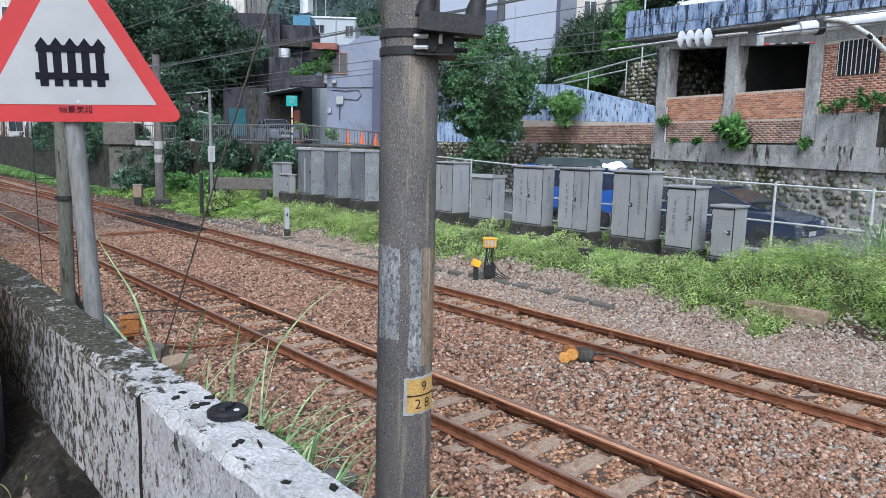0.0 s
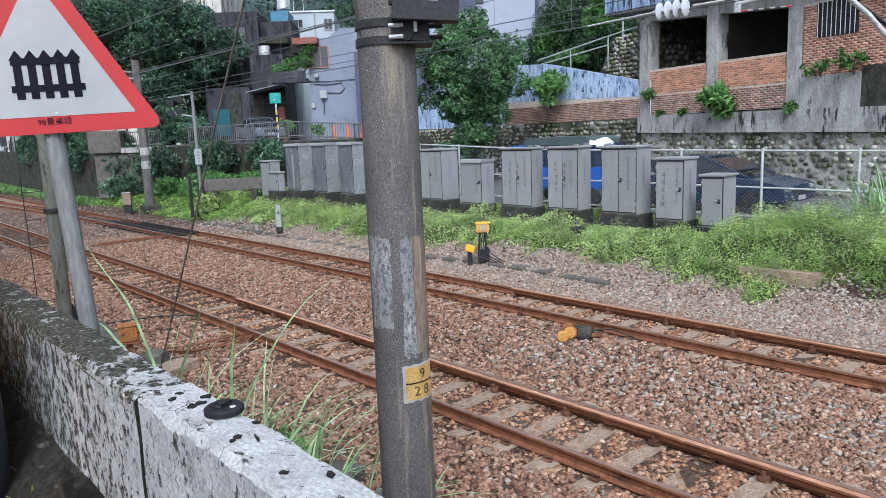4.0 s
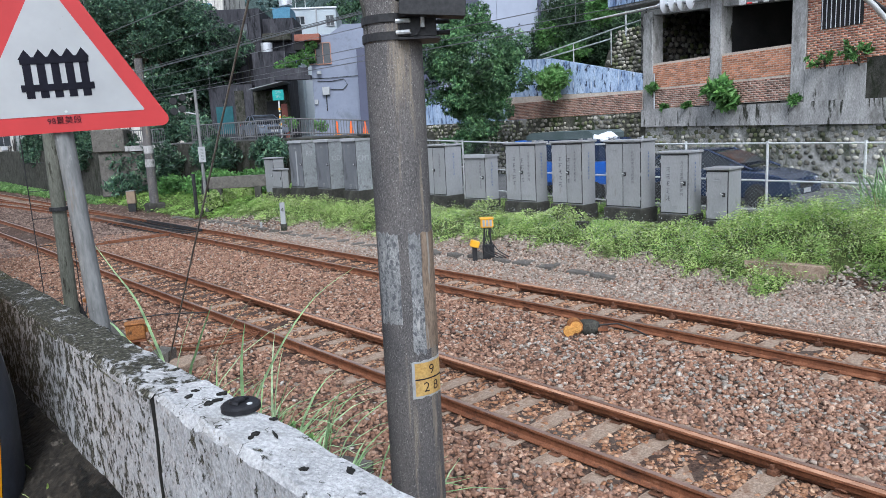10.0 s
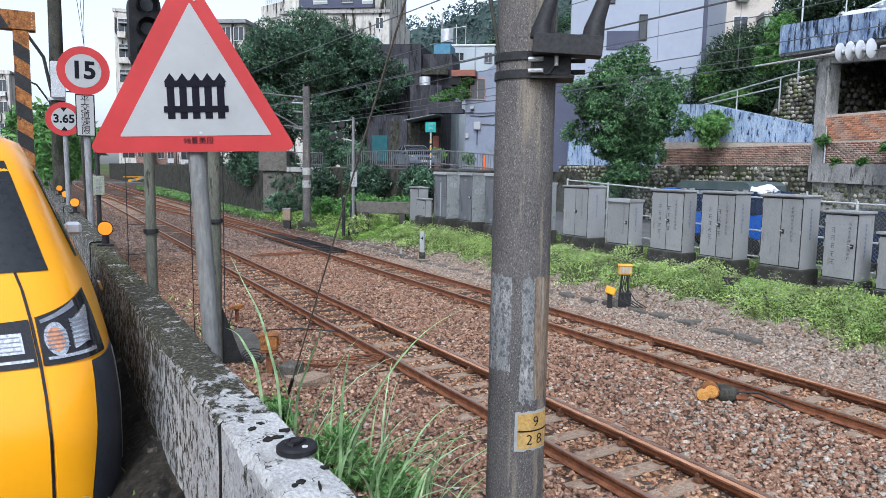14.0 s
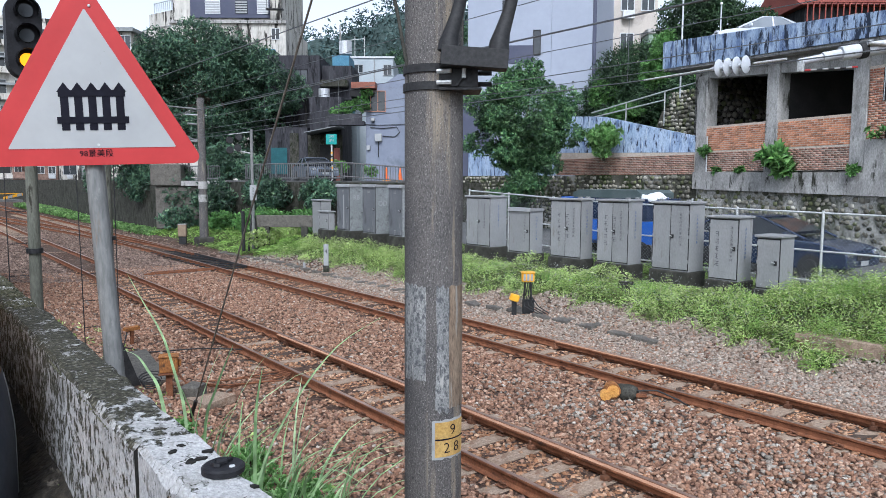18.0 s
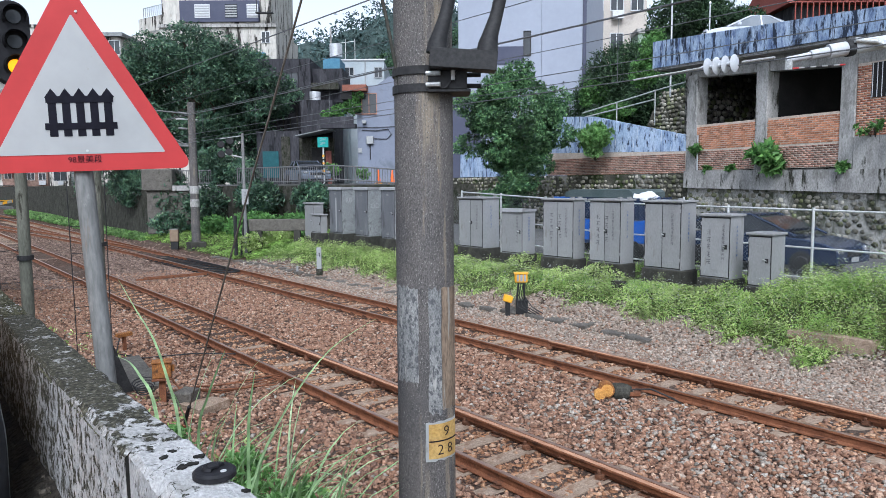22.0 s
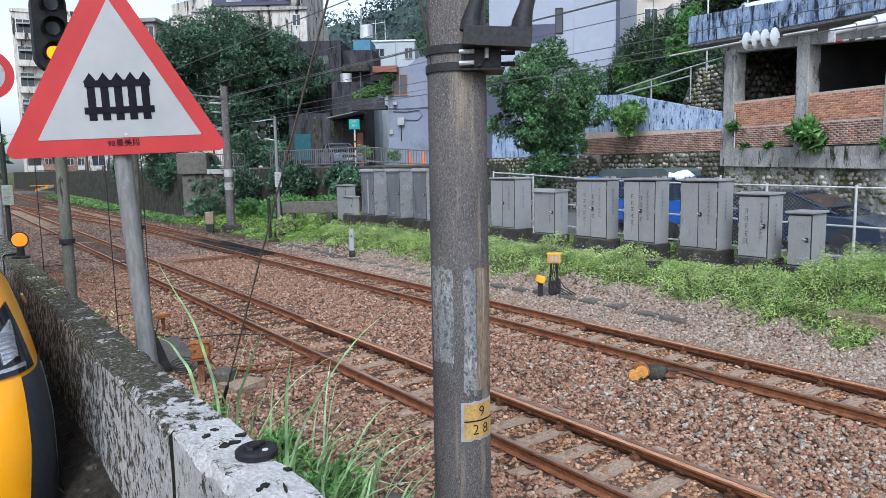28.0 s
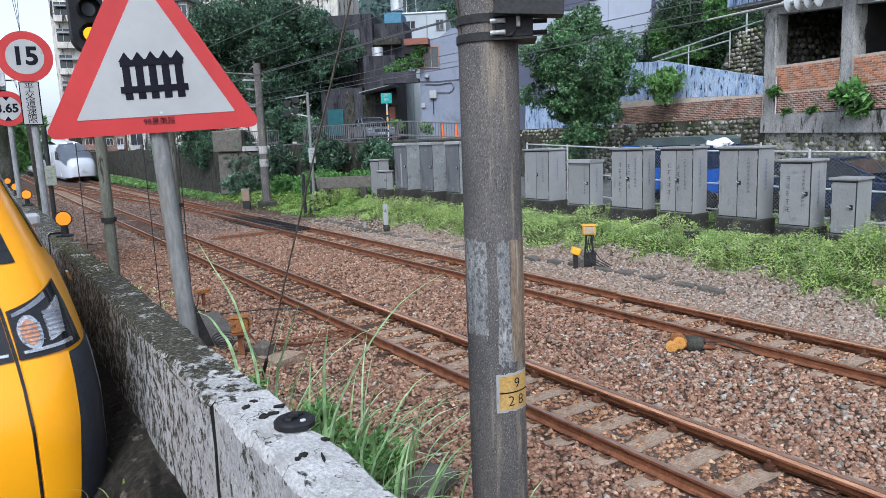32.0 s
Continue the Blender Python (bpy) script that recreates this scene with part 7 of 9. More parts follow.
def ragged(rng, cx, cy, cz, rx, ry, rz, k, s):
    """k smaller blobs round a core, for an uneven outline."""
    out = [(cx, cy, cz, rx * 0.7, ry * 0.7, rz * 0.7)]
    for _ in range(k):
        d = rng.normal(size=3)
        d /= np.linalg.norm(d)
        out.append((cx + d[0] * rx * 0.75, cy + d[1] * ry * 0.75, cz + d[2] * rz * 0.75, s * rng.uniform(0.7, 1.3), s * rng.uniform(0.7, 1.3), s * rng.uniform(0.5, 0.9)))
    return out


RNG = np.random.default_rng(77)
tree("broadleaf_tree", 23.4, 24.2, 0.9, 0.2, 6.0, ragged(RNG, 0.1, -0.1, 5.2, 2.1, 2.1, 2.7, 44, 0.62) + [(0.2, -0.3, 7.6, 0.7, 0.7, 0.5), (-0.5, 0.3, 7.1, 0.8, 0.8, 0.5), (1.3, -1.4, 6.3, 0.9, 0.8, 0.55), (-1.4, 1.2, 6.1, 0.9, 0.9, 0.55), (1.6, -1.6, 4.6, 0.8, 0.8, 0.5), (-1.6, 1.1, 4.2, 0.8, 0.8, 0.5)] + ragged(RNG, 0.2, -0.3, 2.9, 1.5, 1.5, 1.0, 8, 0.6) + ragged(np.random.default_rng(5), 0.1, 0.4, 1.7, 1.2, 1.2, 0.9, 8, 0.5), 78000, 0.085, M_LEAFTREE, "bushy green broadleaf tree against the blue wall", 5)
big = ragged(RNG, 0, 0, 6.2, 6.2, 4.6, 5.4, 46, 1.6) + ragged(RNG, 1.5, -3.0, 2.6, 4.5, 1.6, 2.2, 14, 1.1) + ragged(RNG, -4.5, 0.5, 2.4, 2.4, 2.0, 2.2, 10, 1.0) + ragged(RNG, -3.6, 2.6, 4.6, 3.0, 3.0, 3.4, 14, 1.2) + ragged(RNG, 2.6, -2.0, 4.6, 2.4, 2.4, 3.2, 12, 1.0) + ragged(RNG, 2.3, -5.0, 6.4, 2.8, 1.5, 2.2, 18, 0.85) + ragged(RNG, 0.2, -4.2, 7.6, 3.0, 1.6, 2.0, 16, 0.8)
tree("banyan_tree", 18.3, 51.0, 3.2, 0.6, 7.0, big, 165000, 0.125, M_LEAFDARK, "large dark spreading tree above the road", 6, 12)
tree("banyan_tree", 10.5 + 4.5, 60.5, 3.2, 0.4, 6.0, ragged(RNG, 0, 0, 5.0, 4.0, 4.0, 4.0, 18, 1.3), 26000, 0.17, M_LEAFDARK, "dark tree beside the railway retaining wall", 7, 8)


def bush(name, x, y, z, blobs, n, size, material, label, seed, category="shrub"):
    b = thing(name, pose(x, y, z), label, category)
    rng = np.random.default_rng(seed)
    for k in range(5):
        c = blobs[k % len(blobs)]
        part("stem", rod((0.03 * k, 0, -0.25), (c[0], c[1], c[2]), 0.025, 0.01, 6), M_BARK, b)
    leaves("foliage", cloud(rng, blobs, n, 0.2), material, size, b, seed)
    return b


bush("wall_shrub", 26.2, 21.6, 4.6, ragged(RNG, -0.25, 0, 0.75, 0.6, 0.95, 0.75, 12, 0.35), 5200, 0.115, M_LEAFSHRUB, "light green shrub growing from the brick wall top", 11)
bush("wall_shrub", 25.05, 12.65, 3.75, ragged(RNG, -0.3, 0, 0.35, 0.4, 0.75, 0.5, 9, 0.3), 420, 0.36, M_LEAF, "large-leaved green plant rooted in the brick ledge", 12)
for i, (x, y, z, s) in enumerate(((25.85, 15.6, 3.8, 0.17), (25.5, 14.4, 3.78, 0.13), (24.2, 9.0, 4.8, 0.4), (23.9, 7.9, 4.85, 0.5), (24.35, 9.9, 3.7, 0.2), (25.95, 16.2, 4.5, 0.3))):
    bush("ledge_weed", x, y, z, ragged(RNG, -0.1, 0, s * 0.5, s, s, s * 0.7, 4, s * 0.5), 160, 0.16, M_LEAF, "small weed growing on the concrete ledge", 20 + i, "weed")
bush("spiky_grass", 17.0, 4.6, 0.95, ragged(RNG, 0, 0, 0.9, 0.5, 0.5, 0.8, 5, 0.4), 10, 0.1, M_GRASS, "tall spiky grass tuft by the fence", 30, "grass")


def tuft(x, y, z, n, length, spread, width, seed, material, label, name="grass_tuft", way=None):
    """Long arching blades from one root."""
    rng = np.random.default_rng(seed)
    vs, fs, c = [], [], 0
    for _ in range(n):
        a, l = (rng.uniform(0, math.tau) if way is None else radians(way) + rng.normal(0, 0.75)), length * rng.uniform(0.5, 1.15)
        lean = rng.uniform(0.15, 1.0) * spread
        bx, by = rng.normal(0, 0.14 * spread + 0.06, 2)
        w = width * rng.uniform(0.6, 1.2)
        d = np.array([math.cos(a), math.sin(a)])
        s = np.array([-d[1], d[0]])
        for k in range(7):
            u = k / 6
            r, h = l * lean * u * u * 0.9, l * (u - 0.42 * lean * u * u * u)
            ww = w * (1 - u) ** 0.6 * (0.6 + 0.8 * min(1, u * 3)) + 0.0006
            p = np.array([bx, by]) + d * r
            vs += [(p[0] - s[0] * ww, p[1] - s[1] * ww, h), (p[0], p[1], h - ww * 0.5), (p[0] + s[0] * ww, p[1] + s[1] * ww, h)]
            if k:
                o = c + 3 * k
                fs += [(o - 3, o - 2, o + 1, o), (o - 2, o - 1, o + 2, o + 1)]
        c += 21
    t = thing(name, pose(x, y, z), label, "grass", "grass tufts")
    arrays("foliage", np.array(vs), np.array(fs), material, t, True)


for i, (x, y, n, l, sp) in enumerate(((2.95, 6.6, 16, 1.25, 1.1), (3.1, 6.0, 14, 1.2, 1.2), (3.0, 7.2, 12, 1.0, 0.9), (2.75, 5.8, 15, 1.3, 1.1), (2.65, 4.7, 12, 1.15, 1.3), (2.5, 4.0, 10, 1.25, 1.3), (2.85, 5.2, 15, 1.15, 1.2), (3.0, 8.0, 8, 0.9, 0.7))):
    tuft(x, y, float(ground_z(x, y)), n, l, sp, 0.016, 40 + i, M_BLADE, "tuft of long arching grass behind the wall", "grass_tuft", -35)
for i, (x, y, r) in enumerate(((2.85, 7.3, 0.42), (3.05, 6.5, 0.4), (2.9, 5.7, 0.3), (2.6, 8.4, 0.25))):
    bush("low_weeds", x, y, float(ground_z(x, y)), ragged(np.random.default_rng(300 + i), 0, 0, 0.2, r, r, 0.26, 7, 0.16), 1700, 0.05, M_LEAFSHRUB, "fresh green low weeds among the long grass", 310 + i, "weed")
for i, (x, y, n, l) in enumerate(((2.0, 6.1, 5, 1.7), (2.2, 6.6, 4, 1.6), (2.1, 5.1, 4, 1.5))):
    tuft(x, y, 0.25, n, l, 0.75, 0.012, 60 + i, M_BLADE, "few long reed blades rising above the wall")
tuft(17.0, 4.95, 0.85, 110, 1.7, 1.1, 0.018, 70, M_BLADE, "large fountain of spiky grass at the fence")
tuft(16.6, 4.7, 0.8, 60, 0.95, 1.3, 0.014, 71, surface("dry_grass", (0.3, 0.25, 0.13), (0.4, 0.35, 0.2), 5, 0.8, 0), "dry straw-coloured grass tuft")
tuft(0.36, 2.95, 2.09, 14, 0.11, 1.0, 0.004, 72, M_GRASS, "small green weed at the foot of the wall", "wall_weed")
tuft(0.38, 2.5, 2.1, 14, 0.1, 1.0, 0.004, 73, M_GRASS, "small green weed at the foot of the wall", "wall_weed")


def reed(blades, label):
    """A few broad reed leaves, each along its own midrib, folded in a shallow V."""
    t = thing("reed", pose(1.6, 5.0, 0.2), label, "grass", "grass tufts")
    for pts, w in blades:
        p = [Vector(q) - Vector((1.6, 5.0, 0.2)) for q in pts]
        fine = []
        for i in range(len(p) - 1):
            a, b, c, d = p[max(i - 1, 0)], p[i], p[i + 1], p[min(i + 2, len(p) - 1)]
            for k in range(4):
                u = k / 4
                fine.append(0.5 * (2 * b + (c - a) * u + (2 * a - 5 * b + 4 * c - d) * u * u + (3 * b - a - 3 * c + d) * u ** 3))
        fine.append(p[-1])
        bm = bmesh.new()
        n = len(fine) - 1
        rows = []
        for i, q in enumerate(fine):
            u = i / n
            h = w * (0.45 + 0.55 * min(1, u * 3)) * (1 - u ** 3) + 0.001
            s = Vector((0.9, -0.43, 0))
            rows.append([bm.verts.new(q - s * h), bm.verts.new(q + Vector((0.15, 0.4, -0.3)) * h), bm.verts.new(q + s * h)])
        for a, b in zip(rows, rows[1:]):
            for k in range(2):
                bm.faces.new((a[k], a[k + 1], b[k + 1], b[k]))
        part("leaf", bm, M_BLADE, t, smooth=True)


reed([([(1.62, 4.95, 0.2), (1.6, 5.0, 1.0), (1.6, 5.09, 1.69), (1.6, 5.31, 1.97), (1.6, 5.6, 2.21), (1.6, 6.08, 2.39), (1.6, 6.56, 2.58)], 0.011),
      ([(1.6, 5.2, 0.2), (1.6, 5.45, 1.2), (1.6, 5.69, 1.71), (1.6, 6.02, 1.83), (1.6, 6.35, 1.89), (1.6, 6.81, 1.85)], 0.014),
      ([(1.65, 4.85, 0.2), (1.62, 4.8, 1.1), (1.6, 4.67, 1.75), (1.6, 4.48, 2.02), (1.6, 4.29, 2.24), (1.6, 4.14, 2.4)], 0.009),
      ([(1.65, 4.4, 0.2), (1.62, 3.95, 1.3), (1.6, 3.84, 1.88), (1.6, 3.8, 2.12), (1.6, 3.71, 2.35)], 0.01),
      ([(1.7, 4.6, 0.2), (1.8, 4.3, 1.4), (2.0, 4.15, 1.95), (2.3, 4.1, 2.3), (2.7, 4.15, 2.45)], 0.008)], "tall pale green reed leaves rising above the wall")


def weeds(name, n, x0, x1, y0, y1, height, size, seed, material, label, keep=None, long=1.7, up=0.55):
    rng = np.random.default_rng(seed)
    x, y = rng.uniform(x0, x1, n), y0 + (y1 - y0) * rng.random(n) ** 1.25
    m = np.clip(0.5 + 0.42 * np.sin(x * 1.9 + 2.1 * np.sin(y * 0.8)) * np.sin(y * 1.3 + x * 0.7) + 0.22 * np.sin(x * 5.3 + 1.3 * y) * np.sin(y * 4.7 - x), 0, 1)
    edge = bank_edge(y)
    ok = (x > edge + rng.exponential(0.3, n) - 0.1) & (rng.random(n) < 0.12 + 0.88 * m)
    if keep is not None:
        ok &= keep(x, y)
    x, y, m = x[ok], y[ok], m[ok]
    mound = 0.34 * np.exp(-((x - 15.6) / 1.4) ** 2 - ((y - 5.8) / 2.1) ** 2)
    h = (height * (0.25 + 0.75 * m) + mound) * rng.random(len(x)) ** 0.7
    p = np.stack([x, y, ground_z(x, y) + h], 1)
    ob = leaves(name, p, material, size, None, seed, long, up)
    tagged(ob, label, "weeds", kind="stuff")


def clear_of_boxes(x, y):
    return ~((x > 14.85) & (x < 16.9) & (y > 7.5) & (y < 28))


weeds("weed_cover", 92000, 12.4, 17.4, 2.0, 30, 0.12, 0.04, 81, M_GRASS, "lush low green weeds over the bank", clear_of_boxes)
weeds("weed_cover", 50000, 12.4, 17.4, 2.0, 30, 0.24, 0.042, 82, M_LEAFLIGHT, "broad-leaved light green weeds on the bank", clear_of_boxes)
weeds("weed_cover", 16000, 12.4, 16.5, 2.0, 28, 0.2, 0.045, 84, M_LEAF, "darker green weeds among the grass", clear_of_boxes)
weeds("grass_blades", 46000, 12.5, 17.4, 2.0, 30, 0.16, 0.026, 88, M_GRASS, "thin upright grass blades over the bank", clear_of_boxes, 4.5, 1.5)
weeds("grass_strip", 50000, 12.2, 18, 28, 48, 0.3, 0.085, 83, M_VERGE2, "green grass strip beside the far track")


def clumps(n, seed, material, size, per, label):
    """Rounded clumps of weeds, taller towards the middle of the bank."""
    rng = np.random.default_rng(seed)
    x, y = rng.uniform(12.8, 17.3, n), 2.5 + 26 * rng.random(n) ** 1.3
    ok = clear_of_boxes(x, y) & (x > bank_edge(y) + 0.1)
    x, y = x[ok], y[ok]
    mound = np.exp(-((x - 15.6) / 1.5) ** 2 - ((y - 5.8) / 2.2) ** 2)
    h = rng.uniform(0.14, 0.42, len(x)) + 0.25 * mound * rng.random(len(x))
    r = rng.uniform(0.12, 0.34, len(x))
    k = np.repeat(np.arange(len(x)), per)
    d = rng.normal(size=(len(k), 3))
    d /= np.linalg.norm(d, axis=1)[:, None]
    d[:, 2] = np.abs(d[:, 2])
    q = 0.6 + 0.45 * rng.random(len(k)) ** 0.7
    p = np.stack([x[k] + d[:, 0] * r[k] * q, y[k] + d[:, 1] * r[k] * q, ground_z(x[k], y[k]) + 0.34 * mound[k] + d[:, 2] * h[k] * q * rng.uniform(0.7, 1.4, len(k))], 1)
    tagged(leaves("weed_clumps", p, material, size, None, seed, 1.7, 0.55), label, "weeds", kind="stuff")


def plinth_weeds():
    rng = np.random.default_rng(190)
    n = 15000
    y = rng.uniform(7.4, 28.5, n)
    x = np.where(y > 19.6, rng.uniform(13.9, 14.75, n), rng.uniform(14.6, 15.32, n))
    m = np.clip(0.25 + 0.75 * np.sin(y * 2.3 + 1.7 * np.sin(y * 0.9)) * np.sin(y * 0.71), 0, 1)
    z = ground_z(x, y) + (0.08 + 0.5 * np.where(y > 19.6, np.maximum(m, 0.55), m)) * rng.random(n) ** 0.7
    tagged(leaves("weed_fringe", np.stack([x, y, z], 1), M_GRASS, 0.045, None, 191, 1.7, 0.7), "taller weeds against the cabinet plinths", "weeds", kind="stuff")


plinth_weeds()
clumps(440, 181, M_GRASS, 0.038, 190, "rounded clumps of light green weeds on the bank")
clumps(150, 182, M_LEAFLIGHT, 0.042, 170, "broad-leaved clumps of weeds on the bank")


def verge():
    rng = np.random.default_rng(85)
    n = 26000
    t = 46 + 60 * rng.random(n)
    k = 1 - 0.3 * ease(40, 130, t)
    p = np.stack([(12.4 + 2.2 * rng.random(n) ** 0.8) * k, t * k, 3.4 * (1 - k) - 0.1 + 0.35 * rng.random(n)], 1)
    tagged(leaves("grass_strip", p, M_VERGE, 0.12, None, 86), "green verge below the retaining wall", "grass", kind="stuff")
    q = np.stack([rng.uniform(2.4, 4.6, 1500), 5 + 14 * rng.random(1500), np.zeros(1500)], 1)
    q[:, 2] = ground_z(q[:, 0], q[:, 1]) + 0.1 * rng.random(1500)
    q = q[(np.sin(q[:, 0] * 5 + q[:, 1] * 3) > 0.3) & (q[:, 0] < 3.8)]
    tagged(leaves("small_weeds", q, M_GRASS, 0.05, None, 87), "sparse small weeds in the ballast", "weeds", kind="stuff")


verge()


def flowers():
    rng = np.random.default_rng(90)
    n = 8000
    x, y = rng.uniform(13.2, 17.2, n), rng.uniform(3, 18, n)
    ok = x > bank_edge(y) + 0.2
    x, y = x[ok], y[ok]
    ok = clear_of_boxes(x, y)
    x, y = x[ok], y[ok]
    z = ground_z(x, y) + 0.2 + 0.25 * rng.random(len(x)) + 0.34 * np.exp(-((x - 15.6) / 1.4) ** 2 - ((y - 5.8) / 2.1) ** 2)
    tagged(leaves("wild_flowers", np.stack([x, y, z], 1), M_SIGNWHITE, 0.022, None, 91), "tiny white wild flowers among the weeds", "flowers", kind="stuff")


flowers()


def leaf_bank(name, blobs, n, size, material, label, seed, kind="stuff"):
    rng = np.random.default_rng(seed)
    tagged(leaves(name, cloud(rng, blobs, n, 0.4), material, size, None, seed), label, "foliage", kind=kind)


# shrubs on the retaining wall, the wooded slope behind the stairs, vines and the far hills
leaf_bank("slope_shrubs", [(13.9, 55.0, 3.0, 0.8, 2.4, 1.2), (13.2, 62.0, 3.4, 0.7, 3.0, 1.2), (17.9, 42.5, 4.0, 0.8, 1.6, 0.9), (16.9, 45.0, 4.4, 1.0, 1.4, 1.3), (15.6, 42.8, 2.2, 1.2, 1.4, 1.1), (17.2, 38.8, 2.6, 0.9, 2.2, 0.9), (18.6, 34.8, 2.6, 0.9, 1.6, 0.8), (14.4, 44.5, 1.0, 1.6, 0.7, 0.7), (20.2, 32.9, 2.2, 1.0, 0.6, 0.9), (14.6, 46.0, 2.6, 1.0, 1.2, 1.6), (13.4, 50.5, 3.2, 0.8, 1.6, 1.2)],
          38000, 0.13, M_LEAFDARK, "dark green shrubs hanging over the retaining wall", 101)
leaf_bank("slope_shrubs", [(15.9, 36.5, 1.1, 1.3, 1.6, 0.7), (17.2, 33.8, 1.2, 1.2, 1.2, 0.6), (15.2, 40.5, 0.9, 0.8, 1.2, 0.6)], 9000, 0.13, M_LEAF, "mid green shrubs at the foot of the wall", 102)
leaf_bank("hillside_wood", [(36.2, 27.6, 9.5, 2.2, 2.6, 2.0), (34.6, 24.2, 7.6, 1.5, 2.2, 1.4), (36.6, 25.6, 9.4, 1.3, 1.8, 1.3), (35.0, 24.0, 8.2, 1.5, 1.5, 1.3), (34.0, 26.8, 6.8, 1.4, 1.8, 1.1), (35.2, 29.4, 7.6, 1.4, 1.8, 1.8), (34.4, 22.2, 7.6, 1.0, 1.2, 0.9)],
          64000, 0.11, M_LEAFWOOD, "dark wooded slope between the buildings", 103)
leaf_bank("hillside_wood", [(37.0, 26.2, 10.6, 1.0, 1.1, 1.5), (36.2, 23.8, 9.4, 0.9, 1.0, 1.3), (33.2, 25.8, 7.3, 0.9, 1.1, 0.5), (34.2, 28.4, 8.6, 0.8, 0.8, 0.8)], 15000, 0.1, M_LEAF, "brighter green shrubs on the slope", 104)
leaf_bank("deck_trees", [(36.6, 24.4, 12.6, 1.4, 1.6, 1.4), (37.7, 22.8, 12.4, 1.4, 1.4, 1.2), (38.6, 21.4, 11.8, 1.2, 1.4, 1.2), (36.9, 24.0, 11.0, 1.4, 1.4, 1.2), (37.8, 23.4, 13.6, 1.3, 1.4, 1.0)], 26000, 0.12, M_LEAFWOOD, "dark trees behind the parked silver car", 121)
leaf_bank("deck_shrub", [(30.2, 21.4, 9.6, 0.5, 0.6, 1.0), (30.0, 21.7, 8.7, 0.6, 0.7, 0.7), (30.3, 21.2, 10.3, 0.35, 0.4, 0.5)], 7000, 0.085, M_LEAF, "bright green shrub at the deck corner", 122)
for x, y, z0, z1, r in ((31.52, 21.22, 7.6, 12.6, 0.045), (32.48, 19.73, 8.1, 12.0, 0.035)):
    lp = thing("lamp_post", pose(x, y, z0), "slim pale post behind the blue parapet", "post")
    part("shaft", rod((0, 0, 0), (0, 0, z1 - z0), r, r * 0.9, 10), M_ALU, lp)
    part("cap", rod((0, 0, z1 - z0), (0, 0, z1 - z0 + 0.1), r * 2.4, r * 1.2, 10), M_ALU, lp)
leaf_bank("tall_grass", [(13.3 + 0.42 * k, 30.9 + 0.34 * k, 0.75, 0.55, 0.3, 0.4) for k in range(9)], 9000, 0.06, M_GRASS, "tall grass round the concrete kerb wall", 109)
leaf_bank("balcony_plants", [(23.6, 40.2, 8.0, 0.5, 0.5, 0.5), (24.2, 39.6, 8.3, 0.5, 0.5, 0.6), (23.0, 40.8, 7.7, 0.4, 0.4, 0.4), (24.4, 39.4, 9.0, 0.4, 0.4, 0.3), (22.6, 39.9, 4.2, 0.6, 0.5, 0.4), (24.2, 38.6, 4.0, 0.4, 0.4, 0.4)], 3000, 0.13, M_LEAF, "potted green plants on the balcony", 105)
def hill_core(blobs, label):
    bm = bmesh.new()
    for x, y, z, rx, ry, rz in blobs:
        bmesh.ops.create_icosphere(bm, subdivisions=3, radius=1, matrix=Matrix.LocRotScale((x, y, z - 2), None, (rx, ry, rz)))
    for v in bm.verts:
        v.co += Vector((1, 1, 1)) * 2.0 * noise.noise(v.co * 0.2)
    tagged(finish("wooded_hill", bm, M_HILL, smooth=True), label, "hill", kind="structure")


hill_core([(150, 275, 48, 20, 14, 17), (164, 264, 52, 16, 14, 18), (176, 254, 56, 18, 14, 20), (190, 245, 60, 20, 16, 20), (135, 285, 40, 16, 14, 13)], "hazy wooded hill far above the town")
hill_core([(104, 152, 27, 9, 7, 7.4), (112, 148, 30, 9, 7, 7.4), (120, 142, 33, 9, 7, 8.2)], "nearer wooded hill above the roofs")
# leaf colours of the far hill are greyed and blued to paint its haze
leaf_bank("hill_wood", [(150, 275, 48, 20, 14, 18), (164, 264, 52, 16, 14, 20), (176, 254, 56, 18, 14, 22), (190, 245, 60, 20, 16, 22), (135, 285, 40, 16, 14, 14)], 26000, 1.2, islands("haze_tinted_leaves", [(0.035, 0.06, 0.062), (0.055, 0.088, 0.085), (0.08, 0.115, 0.105)], 0.9, 0.08, vary=0.6), "hazy wooded hill above the town", 106)
leaf_bank("hill_wood", [(104, 152, 27, 9, 7, 8), (112, 148, 30, 9, 7, 8), (120, 142, 33, 9, 7, 9)], 24000, 0.52, islands("hill_leaves", [(0.025, 0.055, 0.032), (0.045, 0.085, 0.046), (0.075, 0.125, 0.065)], 0.9, 0.2, vary=0.7), "nearer wooded hill above the roofs", 107)
leaf_bank("roadside_palm", [(0.6, 22.0, 3.6, 0.9, 0.9, 0.8), (0.9, 24.5, 3.9, 1.0, 1.0, 0.9), (0.2, 26, 4.2, 0.8, 1, 1)], 3200, 0.17, M_LEAF, "light green roadside shrubs behind the reflectors", 108)

